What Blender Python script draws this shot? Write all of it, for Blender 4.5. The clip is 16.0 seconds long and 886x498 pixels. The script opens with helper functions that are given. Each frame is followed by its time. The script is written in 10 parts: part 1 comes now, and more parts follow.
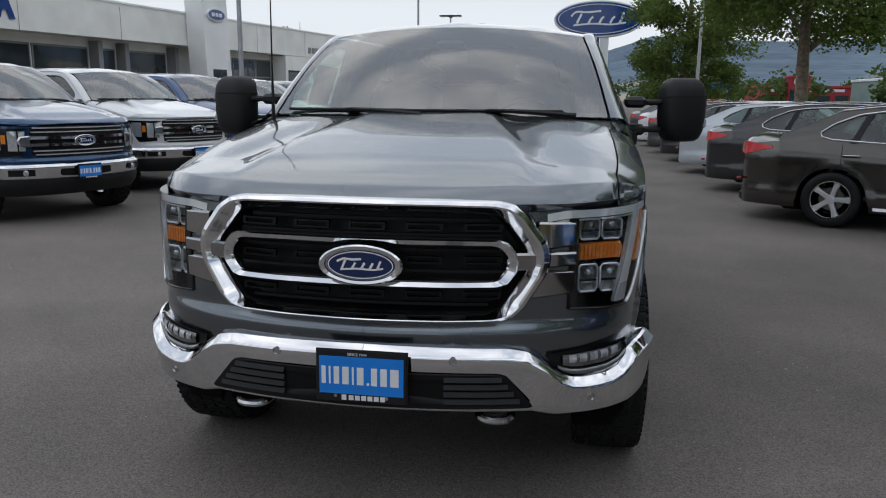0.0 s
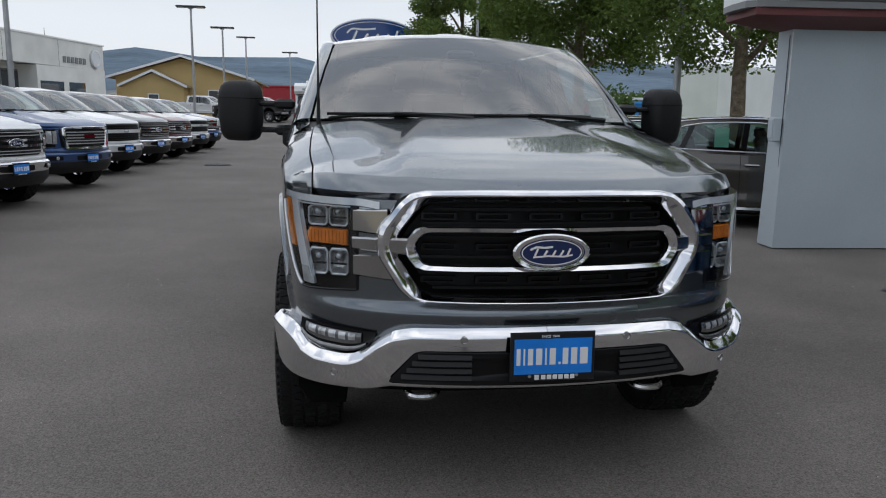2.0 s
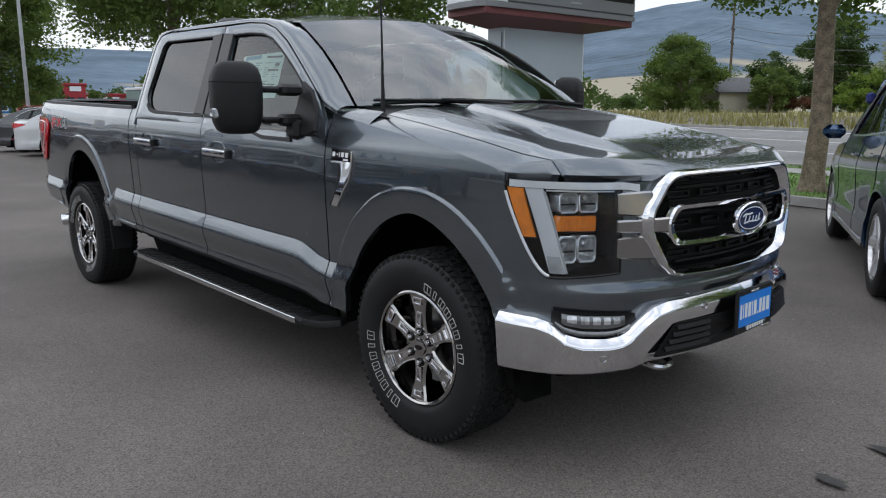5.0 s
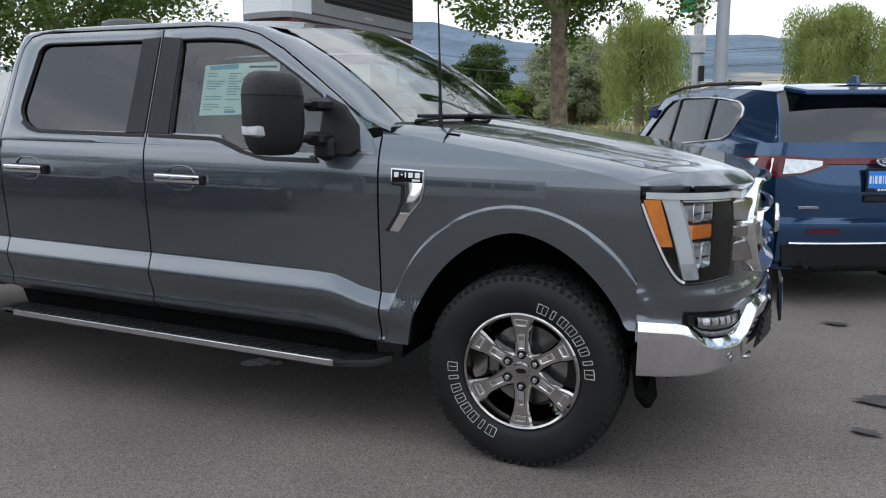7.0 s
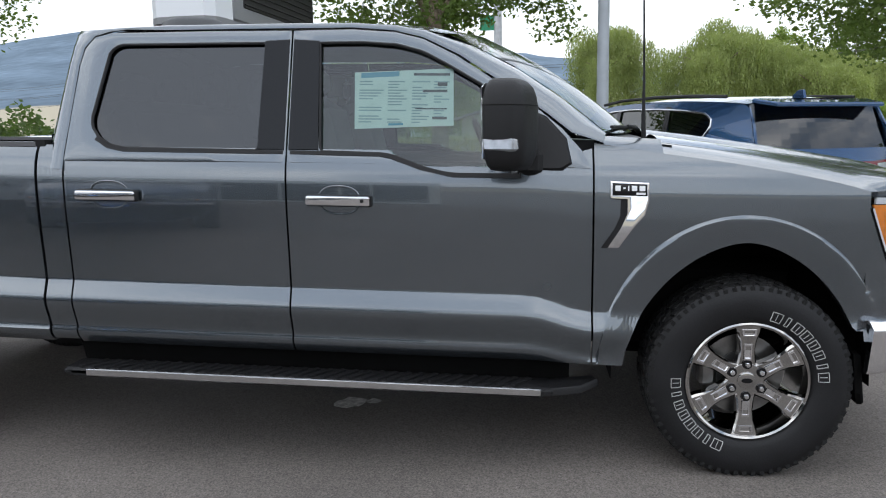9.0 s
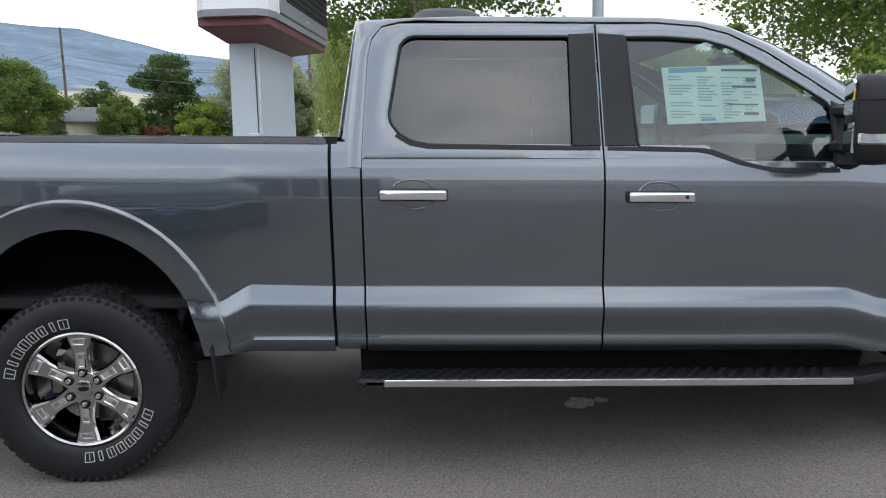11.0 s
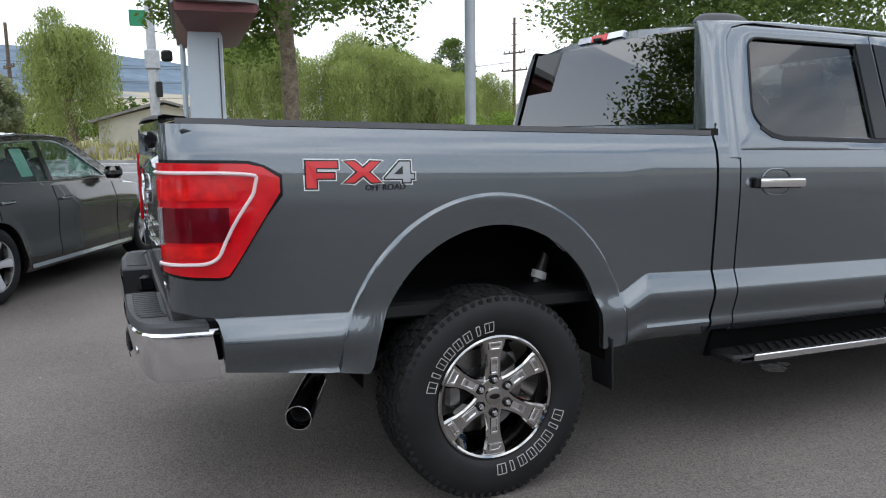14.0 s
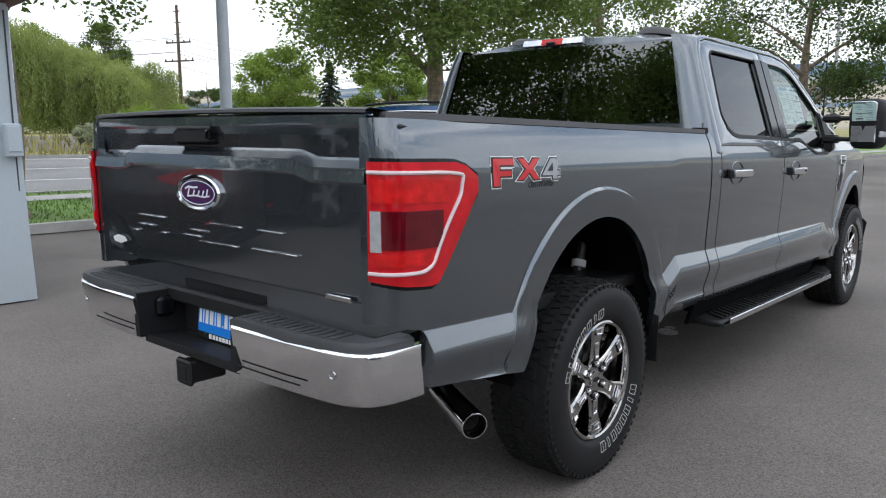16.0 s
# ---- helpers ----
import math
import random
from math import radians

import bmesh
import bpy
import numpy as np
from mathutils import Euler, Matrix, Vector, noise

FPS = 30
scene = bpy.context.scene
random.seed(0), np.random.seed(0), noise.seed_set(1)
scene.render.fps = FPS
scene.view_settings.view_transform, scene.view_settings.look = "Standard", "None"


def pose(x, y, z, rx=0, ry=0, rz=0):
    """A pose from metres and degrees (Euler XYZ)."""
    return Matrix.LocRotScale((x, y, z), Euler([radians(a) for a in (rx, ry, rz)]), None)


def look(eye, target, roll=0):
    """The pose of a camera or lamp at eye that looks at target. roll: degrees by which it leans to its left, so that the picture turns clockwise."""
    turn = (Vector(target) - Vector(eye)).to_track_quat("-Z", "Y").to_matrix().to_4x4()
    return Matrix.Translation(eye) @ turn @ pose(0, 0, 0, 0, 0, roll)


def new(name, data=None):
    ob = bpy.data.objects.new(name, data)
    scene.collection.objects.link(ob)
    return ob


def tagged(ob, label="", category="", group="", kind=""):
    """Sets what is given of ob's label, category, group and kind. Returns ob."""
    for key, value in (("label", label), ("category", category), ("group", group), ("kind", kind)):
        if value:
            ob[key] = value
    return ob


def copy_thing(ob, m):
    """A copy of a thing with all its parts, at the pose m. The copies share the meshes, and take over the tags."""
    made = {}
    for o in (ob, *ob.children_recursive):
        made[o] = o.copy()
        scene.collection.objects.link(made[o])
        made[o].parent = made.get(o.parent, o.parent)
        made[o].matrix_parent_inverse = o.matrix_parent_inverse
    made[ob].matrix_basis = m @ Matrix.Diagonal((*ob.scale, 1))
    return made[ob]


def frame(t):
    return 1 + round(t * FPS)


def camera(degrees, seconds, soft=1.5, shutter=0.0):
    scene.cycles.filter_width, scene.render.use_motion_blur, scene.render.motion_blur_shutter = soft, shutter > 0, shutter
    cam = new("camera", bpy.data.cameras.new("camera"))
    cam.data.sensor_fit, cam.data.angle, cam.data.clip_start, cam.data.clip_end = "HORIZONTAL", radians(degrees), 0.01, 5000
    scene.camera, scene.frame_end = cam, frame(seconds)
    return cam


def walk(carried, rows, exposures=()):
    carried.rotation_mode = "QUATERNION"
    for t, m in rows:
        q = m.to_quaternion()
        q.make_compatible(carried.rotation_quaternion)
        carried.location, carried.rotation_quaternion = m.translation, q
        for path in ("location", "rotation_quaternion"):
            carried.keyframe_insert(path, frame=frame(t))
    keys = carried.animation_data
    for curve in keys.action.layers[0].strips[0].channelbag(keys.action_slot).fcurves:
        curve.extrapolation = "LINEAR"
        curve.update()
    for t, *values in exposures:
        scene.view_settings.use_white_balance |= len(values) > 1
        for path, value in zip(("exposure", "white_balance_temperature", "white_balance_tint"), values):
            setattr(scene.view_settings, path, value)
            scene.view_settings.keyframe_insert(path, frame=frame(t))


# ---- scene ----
import itertools

# ---------------------------------------------------------------- camera
cam = camera(61.0, 16.0, soft=1.1)
PATH = [
    (0, (0.623, -3.204, 1.461), (0.319, -1.267, 1.067), 0.5),
    (0.5, (0.298, -3.302, 1.45), (0.139, -1.343, 1.077), 0.7),
    (1, (-0.037, -3.373, 1.436), (-0.052, -1.405, 1.081), 0.8),
    (1.5, (-0.389, -3.405, 1.418), (-0.246, -1.441, 1.072), 0.8),
    (2, (-0.766, -3.399, 1.395), (-0.462, -1.453, 1.047), 0.8),
    (2.5, (-1.15, -3.338, 1.389), (-0.685, -1.424, 1.041), 0.7),
    (3, (-1.542, -3.219, 1.383), (-0.906, -1.355, 1.031), 0.5),
    (5.5, (-3.204, -1.929, 1.356), (-1.706, -0.652, 1.002), 0.1),
    (6, (-3.435, -1.576, 1.361), (-1.802, -0.471, 1.02), -0.0),
    (6.5, (-3.606, -1.213, 1.369), (-1.868, -0.286, 1.027), -0.3),
    (7, (-3.752, -0.815, 1.367), (-1.927, -0.065, 1.038), -0.3),
    (7.5, (-3.853, -0.4, 1.369), (-1.969, 0.187, 1.046), -0.5),
    (8, (-3.92, 0.048, 1.371), (-1.994, 0.484, 1.055), -0.7),
    (8.2, (-3.941, 0.225, 1.374), (-2.002, 0.604, 1.06), -0.7),
    (10.5, (-3.976, 2.13, 1.383), (-1.998, 2.154, 1.088), -1.3),
    (11, (-3.961, 2.612, 1.391), (-1.986, 2.543, 1.087), -1.1),
    (11.5, (-3.939, 3.07, 1.358), (-1.966, 2.911, 1.074), -1.2),
    (12, (-3.904, 3.513, 1.35), (-1.942, 3.241, 1.071), -1.1),
    (12.5, (-3.817, 3.994, 1.334), (-1.88, 3.582, 1.055), -0.9),
    (13, (-3.697, 4.425, 1.351), (-1.787, 3.909, 1.063), -0.9),
    (13.5, (-3.562, 4.854, 1.348), (-1.687, 4.22, 1.061), -0.9),
    (14, (-3.391, 5.269, 1.368), (-1.58, 4.474, 1.07), -0.6),
    (14.5, (-3.194, 5.646, 1.378), (-1.468, 4.681, 1.08), -0.6),
    (15, (-2.956, 5.999, 1.379), (-1.347, 4.851, 1.075), -0.4),
    (15.5, (-2.689, 6.313, 1.375), (-1.23, 4.98, 1.067), -0.2),
    (16, (-2.391, 6.595, 1.384), (-1.098, 5.102, 1.068), -0.1),
]
walk(cam, [(t, look(eye, target, roll)) for t, eye, target, roll in PATH],
     [(0.0, 0.1), (1.5, 0.1), (3.0, 0.18), (5.5, 0.56), (7.0, 0.78), (8.2, 0.90), (10.5, 1.16), (12.5, 1.10), (14.5, 0.98), (16.0, 0.90)])

# ---------------------------------------------------------------- sky and sun
world = bpy.data.worlds.new("overcast_sky")
scene.world = world
world.use_nodes = True
wn, wl = world.node_tree.nodes, world.node_tree.links
wn.clear()
w_out = wn.new("ShaderNodeOutputWorld")
w_bg = wn.new("ShaderNodeBackground")
w_sky = wn.new("ShaderNodeTexSky")
w_sky.sky_type = "NISHITA"
w_sky.sun_disc = False
w_sky.sun_elevation = radians(80)
w_sky.sun_rotation = radians(347)
w_sky.air_density, w_sky.dust_density = 1.0, 2.0
w_tc = wn.new("ShaderNodeTexCoord")
w_map = wn.new("ShaderNodeMapping")          # clouds lie in flat bands
w_map.inputs["Scale"].default_value = (1.0, 1.0, 3.2)
wl.new(w_tc.outputs["Generated"], w_map.inputs["Vector"])
w_noise = wn.new("ShaderNodeTexNoise")
w_noise.inputs["Scale"].default_value = 2.4
w_noise.inputs["Detail"].default_value = 7
w_noise.inputs["Roughness"].default_value = 0.55
wl.new(w_map.outputs["Vector"], w_noise.inputs["Vector"])
w_ramp = wn.new("ShaderNodeValToRGB")
w_ramp.color_ramp.elements[0].position, w_ramp.color_ramp.elements[1].position = 0.43, 0.64
w_ramp.color_ramp.elements[0].color = (2.6, 3.5, 4.9, 1)
w_ramp.color_ramp.elements[1].color = (9.7, 10.0, 10.4, 1)
wl.new(w_noise.outputs["Fac"], w_ramp.inputs["Fac"])
w_sep = wn.new("ShaderNodeSeparateXYZ")
wl.new(w_tc.outputs["Generated"], w_sep.inputs[0])
w_rise = wn.new("ShaderNodeMapRange")        # haze hides the clouds near the horizon
w_rise.inputs["From Min"].default_value, w_rise.inputs["From Max"].default_value = 0.10, 0.40
wl.new(w_sep.outputs["Z"], w_rise.inputs["Value"])
w_haze = wn.new("ShaderNodeMix")
w_haze.data_type = "RGBA"
w_haze.inputs["A"].default_value = (9.0, 9.45, 10.1, 1)
wl.new(w_rise.outputs[0], w_haze.inputs["Factor"])
wl.new(w_ramp.outputs["Color"], w_haze.inputs["B"])
w_zen = wn.new("ShaderNodeMapRange")         # an overcast sky is brightest overhead
w_zen.inputs["To Min"].default_value, w_zen.inputs["To Max"].default_value = 0.85, 0.98
wl.new(w_sep.outputs["Z"], w_zen.inputs["Value"])
w_gain = wn.new("ShaderNodeVectorMath")
w_gain.operation = "SCALE"
wl.new(w_haze.outputs["Result"], w_gain.inputs[0])
wl.new(w_zen.outputs[0], w_gain.inputs["Scale"])
w_mix = wn.new("ShaderNodeMix")
w_mix.data_type = "RGBA"
w_mix.inputs["Factor"].default_value = 0.88
wl.new(w_sky.outputs[0], w_mix.inputs["A"])
wl.new(w_gain.outputs[0], w_mix.inputs["B"])
wl.new(w_mix.outputs["Result"], w_bg.inputs["Color"])
w_bg.inputs["Strength"].default_value = 0.103
wl.new(w_bg.outputs[0], w_out.inputs[0])

sun = new("sun", bpy.data.lights.new("sun", "SUN"))
sun.data.energy, sun.data.angle, sun.data.color = 0.95, radians(140), (1.0, 0.96, 0.9)
sun.matrix_basis = look((0, 0, 50), (2, -9, 0))

# ---------------------------------------------------------------- materials
def mat(name, color, rough=0.5, metal=0.0, var=0.12, scale=6.0, bump=0.0, bscale=60.0, coat=0.0, spec=0.5, fine=0.0, var_rough=0.1):
    """Principled material: colour varied at two scales, with fine relief and uneven gloss."""
    m = bpy.data.materials.new(name)
    m.use_nodes = True
    n, l = m.node_tree.nodes, m.node_tree.links
    b = n["Principled BSDF"]
    tc = n.new("ShaderNodeTexCoord")
    big = n.new("ShaderNodeTexNoise")
    big.inputs["Scale"].default_value, big.inputs["Detail"].default_value = scale, 5
    l.new(tc.outputs["Object"], big.inputs["Vector"])
    small = n.new("ShaderNodeTexNoise")
    small.inputs["Scale"].default_value, small.inputs["Detail"].default_value = bscale, 3
    l.new(tc.outputs["Object"], small.inputs["Vector"])
    ramp = n.new("ShaderNodeMapRange")
    ramp.inputs["From Min"].default_value, ramp.inputs["From Max"].default_value = 0.3, 0.7
    ramp.inputs["To Min"].default_value, ramp.inputs["To Max"].default_value = 1 - var, 1 + var
    l.new(big.outputs["Fac"], ramp.inputs["Value"])
    ramp2 = n.new("ShaderNodeMapRange")
    ramp2.inputs["From Min"].default_value, ramp2.inputs["From Max"].default_value = 0.25, 0.75
    ramp2.inputs["To Min"].default_value, ramp2.inputs["To Max"].default_value = 1 - fine, 1 + fine
    l.new(small.outputs["Fac"], ramp2.inputs["Value"])
    mul = n.new("ShaderNodeMath")
    mul.operation = "MULTIPLY"
    l.new(ramp.outputs[0], mul.inputs[0])
    l.new(ramp2.outputs[0], mul.inputs[1])
    mixc = n.new("ShaderNodeVectorMath")
    mixc.operation = "SCALE"
    mixc.inputs[0].default_value = color
    l.new(mul.outputs[0], mixc.inputs["Scale"])
    l.new(mixc.outputs[0], b.inputs["Base Color"])
    rr = n.new("ShaderNodeMapRange")
    rr.inputs["To Min"].default_value, rr.inputs["To Max"].default_value = max(0.0, rough * (1 - var_rough)), min(1, rough * (1 + var_rough))
    l.new(big.outputs["Fac"], rr.inputs["Value"])
    l.new(rr.outputs[0], b.inputs["Roughness"])
    b.inputs["Metallic"].default_value = metal
    b.inputs["Coat Weight"].default_value = coat
    b.inputs["Coat Roughness"].default_value = 0.03
    b.inputs["Specular IOR Level"].default_value = spec
    if bump:
        bp = n.new("ShaderNodeBump")
        bp.inputs["Strength"].default_value = bump
        bp.inputs["Distance"].default_value = 0.004
        l.new(small.outputs["Fac"], bp.inputs["Height"])
        l.new(bp.outputs[0], b.inputs["Normal"])
    return m


def glass(name, tint, rough=0.0, dark=0.0):
    """Thin pane: tinted see-through with a mirror gloss by Fresnel."""
    m = bpy.data.materials.new(name)
    m.use_nodes = True
    n, l = m.node_tree.nodes, m.node_tree.links
    n.remove(n["Principled BSDF"])
    t = n.new("ShaderNodeBsdfTransparent")
    t.inputs[0].default_value = (*tint, 1)
    g = n.new("ShaderNodeBsdfGlossy")
    g.inputs["Roughness"].default_value = rough
    lw = n.new("ShaderNodeLayerWeight")
    lw.inputs["Blend"].default_value = 0.5
    p5 = n.new("ShaderNodeMath")
    p5.operation, p5.inputs[1].default_value = "POWER", 5.0
    l.new(lw.outputs["Facing"], p5.inputs[0])
    f = n.new("ShaderNodeMapRange")
    f.inputs["To Min"].default_value, f.inputs["To Max"].default_value = 0.06 + dark, 1.0
    l.new(p5.outputs[0], f.inputs["Value"])
    mx = n.new("ShaderNodeMixShader")
    l.new(f.outputs[0], mx.inputs[0])
    l.new(t.outputs[0], mx.inputs[1])
    l.new(g.outputs[0], mx.inputs[2])
    l.new(mx.outputs[0], n["Material Output"].inputs[0])
    return m


def car_paint(name, color, metal=0.55, rough=0.38, coat_ior=1.5):
    m = mat(name, color, rough, metal, var=0.03, scale=1.5, coat=1.0, fine=0.14, bscale=900, var_rough=0.05)
    m.node_tree.nodes["Principled BSDF"].inputs["Coat IOR"].default_value = coat_ior
    return m


PAINT = car_paint("carbon_grey_paint", (0.114, 0.134, 0.153), 0.9, 0.27, 1.75)
CHROME = mat("chrome", (0.78, 0.78, 0.80), 0.06, 1.0, var=0.04, scale=9)
CHROME_SATIN = mat("brushed_chrome", (0.60, 0.60, 0.61), 0.16, 1.0, var=0.05, scale=12)
SILVER_TRIM = mat("silver_trim", (0.62, 0.62, 0.63), 0.25, 0.35, var=0.06, scale=12, coat=0.6)
CHROME_DARK = mat("dark_chrome", (0.44, 0.43, 0.42), 0.07, 1.0, var=0.06, scale=14)
BLACK_PLASTIC = mat("black_grained_plastic", (0.012, 0.012, 0.013), 0.5, bump=0.25, bscale=420, var=0.15, fine=0.15, spec=0.3)
BLACK_GLOSS = mat("black_gloss", (0.006, 0.006, 0.007), 0.15, spec=0.32, var=0.1)
GRILLE_BLACK = mat("black_grille_plastic", (0.006, 0.006, 0.0065), 0.45, spec=0.22, var=0.15)
GREY_PLASTIC = mat("grey_grained_plastic", (0.05, 0.052, 0.055), 0.55, bump=0.25, bscale=300, var=0.12, fine=0.15)
RAIL_GREY = mat("grey_rail_plastic", (0.10, 0.10, 0.105), 0.5, bump=0.2, bscale=300, var=0.12, fine=0.12)
UNDERBODY = mat("underbody", (0.004, 0.004, 0.004), 0.85, var=0.3, scale=5, spec=0.08)
RUBBER = mat("tyre_rubber", (0.010, 0.010, 0.011), 0.55, spec=0.3, bump=0.2, bscale=150, var=0.25, scale=9, fine=0.2)
RUBBER_SCUFF = mat("tyre_tread", (0.014, 0.014, 0.014), 0.8, spec=0.2, bump=0.3, bscale=120, var=0.3, scale=14, fine=0.25)
WHITE_RUBBER = mat("white_raised_letters", (0.40, 0.40, 0.39), 0.6, var=0.2, scale=40)
STEEL_DARK = mat("cast_steel", (0.10, 0.10, 0.10), 0.5, 0.8, var=0.3, scale=20)
STEEL_DISC = mat("brake_steel", (0.20, 0.195, 0.19), 0.35, 1.0, var=0.25, scale=20)
AMBER = mat("amber_lens", (0.78, 0.22, 0.012), 0.12, var=0.15, scale=40, coat=1.0)
RED_LENS = mat("red_lens", (0.55, 0.006, 0.012), 0.1, var=0.2, scale=14, coat=0.6, spec=0.3)
RED_DEEP = mat("deep_red_lens", (0.11, 0.003, 0.008), 0.1, var=0.2, scale=14, coat=0.6, spec=0.3)
RED_BRIGHT = mat("bright_red_lens", (0.60, 0.010, 0.010), 0.12, var=0.3, scale=22, coat=0.5, spec=0.3)
PINK_WHITE = mat("white_light_guide", (0.70, 0.55, 0.56), 0.15, coat=1.0, var=0.05)
CLEAR_LENS = mat("clear_lens", (0.62, 0.65, 0.68), 0.08, 0.6, coat=1.0, var=0.2, scale=30)
FOG_GREY = mat("fog_lamp_grey", (0.17, 0.175, 0.18), 0.15, 0.6, coat=1.0, var=0.3, scale=30)
GUIDE_GREY = mat("silver_light_guide", (0.74, 0.76, 0.79), 0.14, 0.25, coat=1.0, var=0.12, scale=12)
LAMP_DARK = mat("lamp_reflector", (0.50, 0.51, 0.52), 0.14, 0.55, var=0.5, scale=30)
BLUE_BADGE = mat("blue_badge", (0.008, 0.022, 0.095), 0.15, coat=0.6, var=0.1)
PLATE_BLUE = mat("plate_blue", (0.01, 0.22, 0.75), 0.35, var=0.05, scale=10)
WHITE_PRINT = mat("white_print", (0.8, 0.8, 0.8), 0.45, var=0.04)
BLACK_PRINT = mat("black_print", (0.01, 0.01, 0.012), 0.4, var=0.1)
RED_PRINT = mat("red_decal", (0.62, 0.03, 0.035), 0.3, var=0.08)
SILVER_PRINT = mat("silver_decal", (0.35, 0.37, 0.39), 0.3, var=0.08)
PAPER = mat("paper_sheet", (0.84, 0.84, 0.82), 0.7, var=0.05, scale=20)
PAPER_GREEN = mat("green_tint_sheet", (0.35, 0.66, 0.52), 0.7, var=0.05, scale=20)
PRINT_GREY = mat("grey_print", (0.35, 0.42, 0.45), 0.7, var=0.1)
PRINT_TEAL = mat("teal_print", (0.12, 0.36, 0.52), 0.6, var=0.05)
SEAT = mat("grey_seat_cloth", (0.11, 0.11, 0.11), 0.9, bump=0.3, bscale=300, var=0.15)
DASH = mat("dash_plastic", (0.03, 0.031, 0.033), 0.6, var=0.15)
GLASS_CLEAR = glass("windshield_glass", (0.74, 0.86, 0.80), dark=0.20)
GLASS_LAMP = glass("lamp_cover_glass", (0.90, 0.92, 0.93), dark=0.0)
GLASS_GREEN = glass("green_tinted_glass", (0.50, 0.63, 0.60), dark=0.04)
GLASS_PRIVACY = glass("privacy_glass", (0.07, 0.075, 0.08), dark=0.05)
GLASS_BACK = glass("tinted_back_glass", (0.05, 0.052, 0.055), dark=0.15)
MIRROR = mat("mirror_glass", (0.8, 0.8, 0.8), 0.01, 1.0, var=0.0)
SEAM = mat("panel_gap", (0.004, 0.004, 0.004), 0.9, var=0.1)

# ---------------------------------------------------------------- mesh tools
class Geo:
    """Points and faces of one part."""

    def __init__(self):
        self.v, self.f = [], []

    def add(self, verts, faces):
        o = len(self.v)
        self.v += [tuple(p) for p in verts]
        self.f += [tuple(i + o for i in q) for q in faces]
        return self

    def grid(self, rows, closed=False, flip=False):
        n, m = len(rows), len(rows[0])
        faces = []
        for i in range(n - 1):
            for j in range(m if closed else m - 1):
                k = (j + 1) % m
                q = (i * m + j, i * m + k, (i + 1) * m + k, (i + 1) * m + j)
                faces.append(q[::-1] if flip else q)
        return self.add([p for r in rows for p in r], faces)

    def loops(self, loops, cap0=False, cap1=False):
        """Loft of closed loops with the same number of points."""
        m = len(loops[0])
        o = len(self.v)
        self.grid(loops, closed=True)
        if cap0:
            self.f.append(tuple(o + j for j in range(m))[::-1])
        if cap1:
            e = o + (len(loops) - 1) * m
            self.f.append(tuple(e + j for j in range(m)))
        return self

    def box(self, c, s, b=0.0, m=None):
        """Box of size s about c with chamfered edges b, turned by the matrix m."""
        hx, hy, hz = (k / 2 for k in s)
        b = min(b, hx * 0.98, hy * 0.98, hz * 0.98)
        def loop(x, y, z):
            if b <= 0:
                return [(-x, -y, z), (x, -y, z), (x, y, z), (-x, y, z)]
            return [(-x, -y + b, z), (-x + b, -y, z), (x - b, -y, z), (x, -y + b, z), (x, y - b, z), (x - b, y, z), (-x + b, y, z), (-x, y - b, z)]
        if b > 0:
            ls = [loop(hx - b, hy - b, -hz), loop(hx, hy, -hz + b), loop(hx, hy, hz - b), loop(hx - b, hy - b, hz)]
        else:
            ls = [loop(hx, hy, -hz), loop(hx, hy, hz)]
        c = Vector(c)
        ls = [[((m @ Vector(p)) if m else Vector(p)) + c for p in l] for l in ls]
        return self.loops(ls, True, True)

    def tube(self, pts, r, n=10, cap=True):
        """Round bar along pts; r is one radius or one for each point."""
        pts = [Vector(p) for p in pts]
        rs = r if isinstance(r, (list, tuple)) else [r] * len(pts)
        loops, up = [], None
        for i, p in enumerate(pts):
            d = (pts[min(i + 1, len(pts) - 1)] - pts[max(i - 1, 0)]).normalized()
            if up is None:
                up = d.orthogonal().normalized()
            up = (up - d * up.dot(d)).normalized()
            side = d.cross(up)
            loops.append([p + (up * math.cos(a) + side * math.sin(a)) * rs[i] for a in (2 * math.pi * k / n for k in range(n))])
        return self.loops(loops, cap, cap)

    def lathe(self, prof, n=48, axis="x", c=(0, 0, 0)):
        """Turns (along, radius) pairs round an axis through c."""
        loops = []
        for a, r in prof:
            l = []
            for k in range(n):
                t = 2 * math.pi * k / n
                u, w = r * math.cos(t), r * math.sin(t)
                p = {"x": (a, u, w), "y": (w, a, u), "z": (u, w, a)}[axis]
                l.append((p[0] + c[0], p[1] + c[1], p[2] + c[2]))
            loops.append(l)
        return self.loops(loops)

    def slab(self, outline, depth, bevel=0.0):
        """Plate: the outline (3D points) raised by the vector depth, with a chamfered rim."""
        o = [Vector(p) for p in outline]
        c = sum(o, Vector()) / len(o)
        d = Vector(depth)
        if bevel > 0:
            size = sum((p - c).length for p in o) / len(o)
            k = 1 - bevel / max(size, 1e-6)
            ls = [o, [p + d * (1 - min(0.9, bevel / max(d.length, 1e-6))) for p in o], [c + (p - c) * k + d for p in o]]
        else:
            ls = [o, [p + d for p in o]]
        return self.loops(ls, True, True)

    def strip(self, path, w, h, up):
        """Flat bar of width w and height h along path, its flat side towards up."""
        pts = [Vector(p) for p in path]
        upv = Vector(up)
        loops = []
        for i, p in enumerate(pts):
            d = (pts[min(i + 1, len(pts) - 1)] - pts[max(i - 1, 0)]).normalized()
            s = d.cross(upv).normalized() * w / 2
            u = s.cross(d).normalized() * h
            loops.append([p - s, p + s, p + s + u, p - s + u])
        return self.loops(loops, True, True)


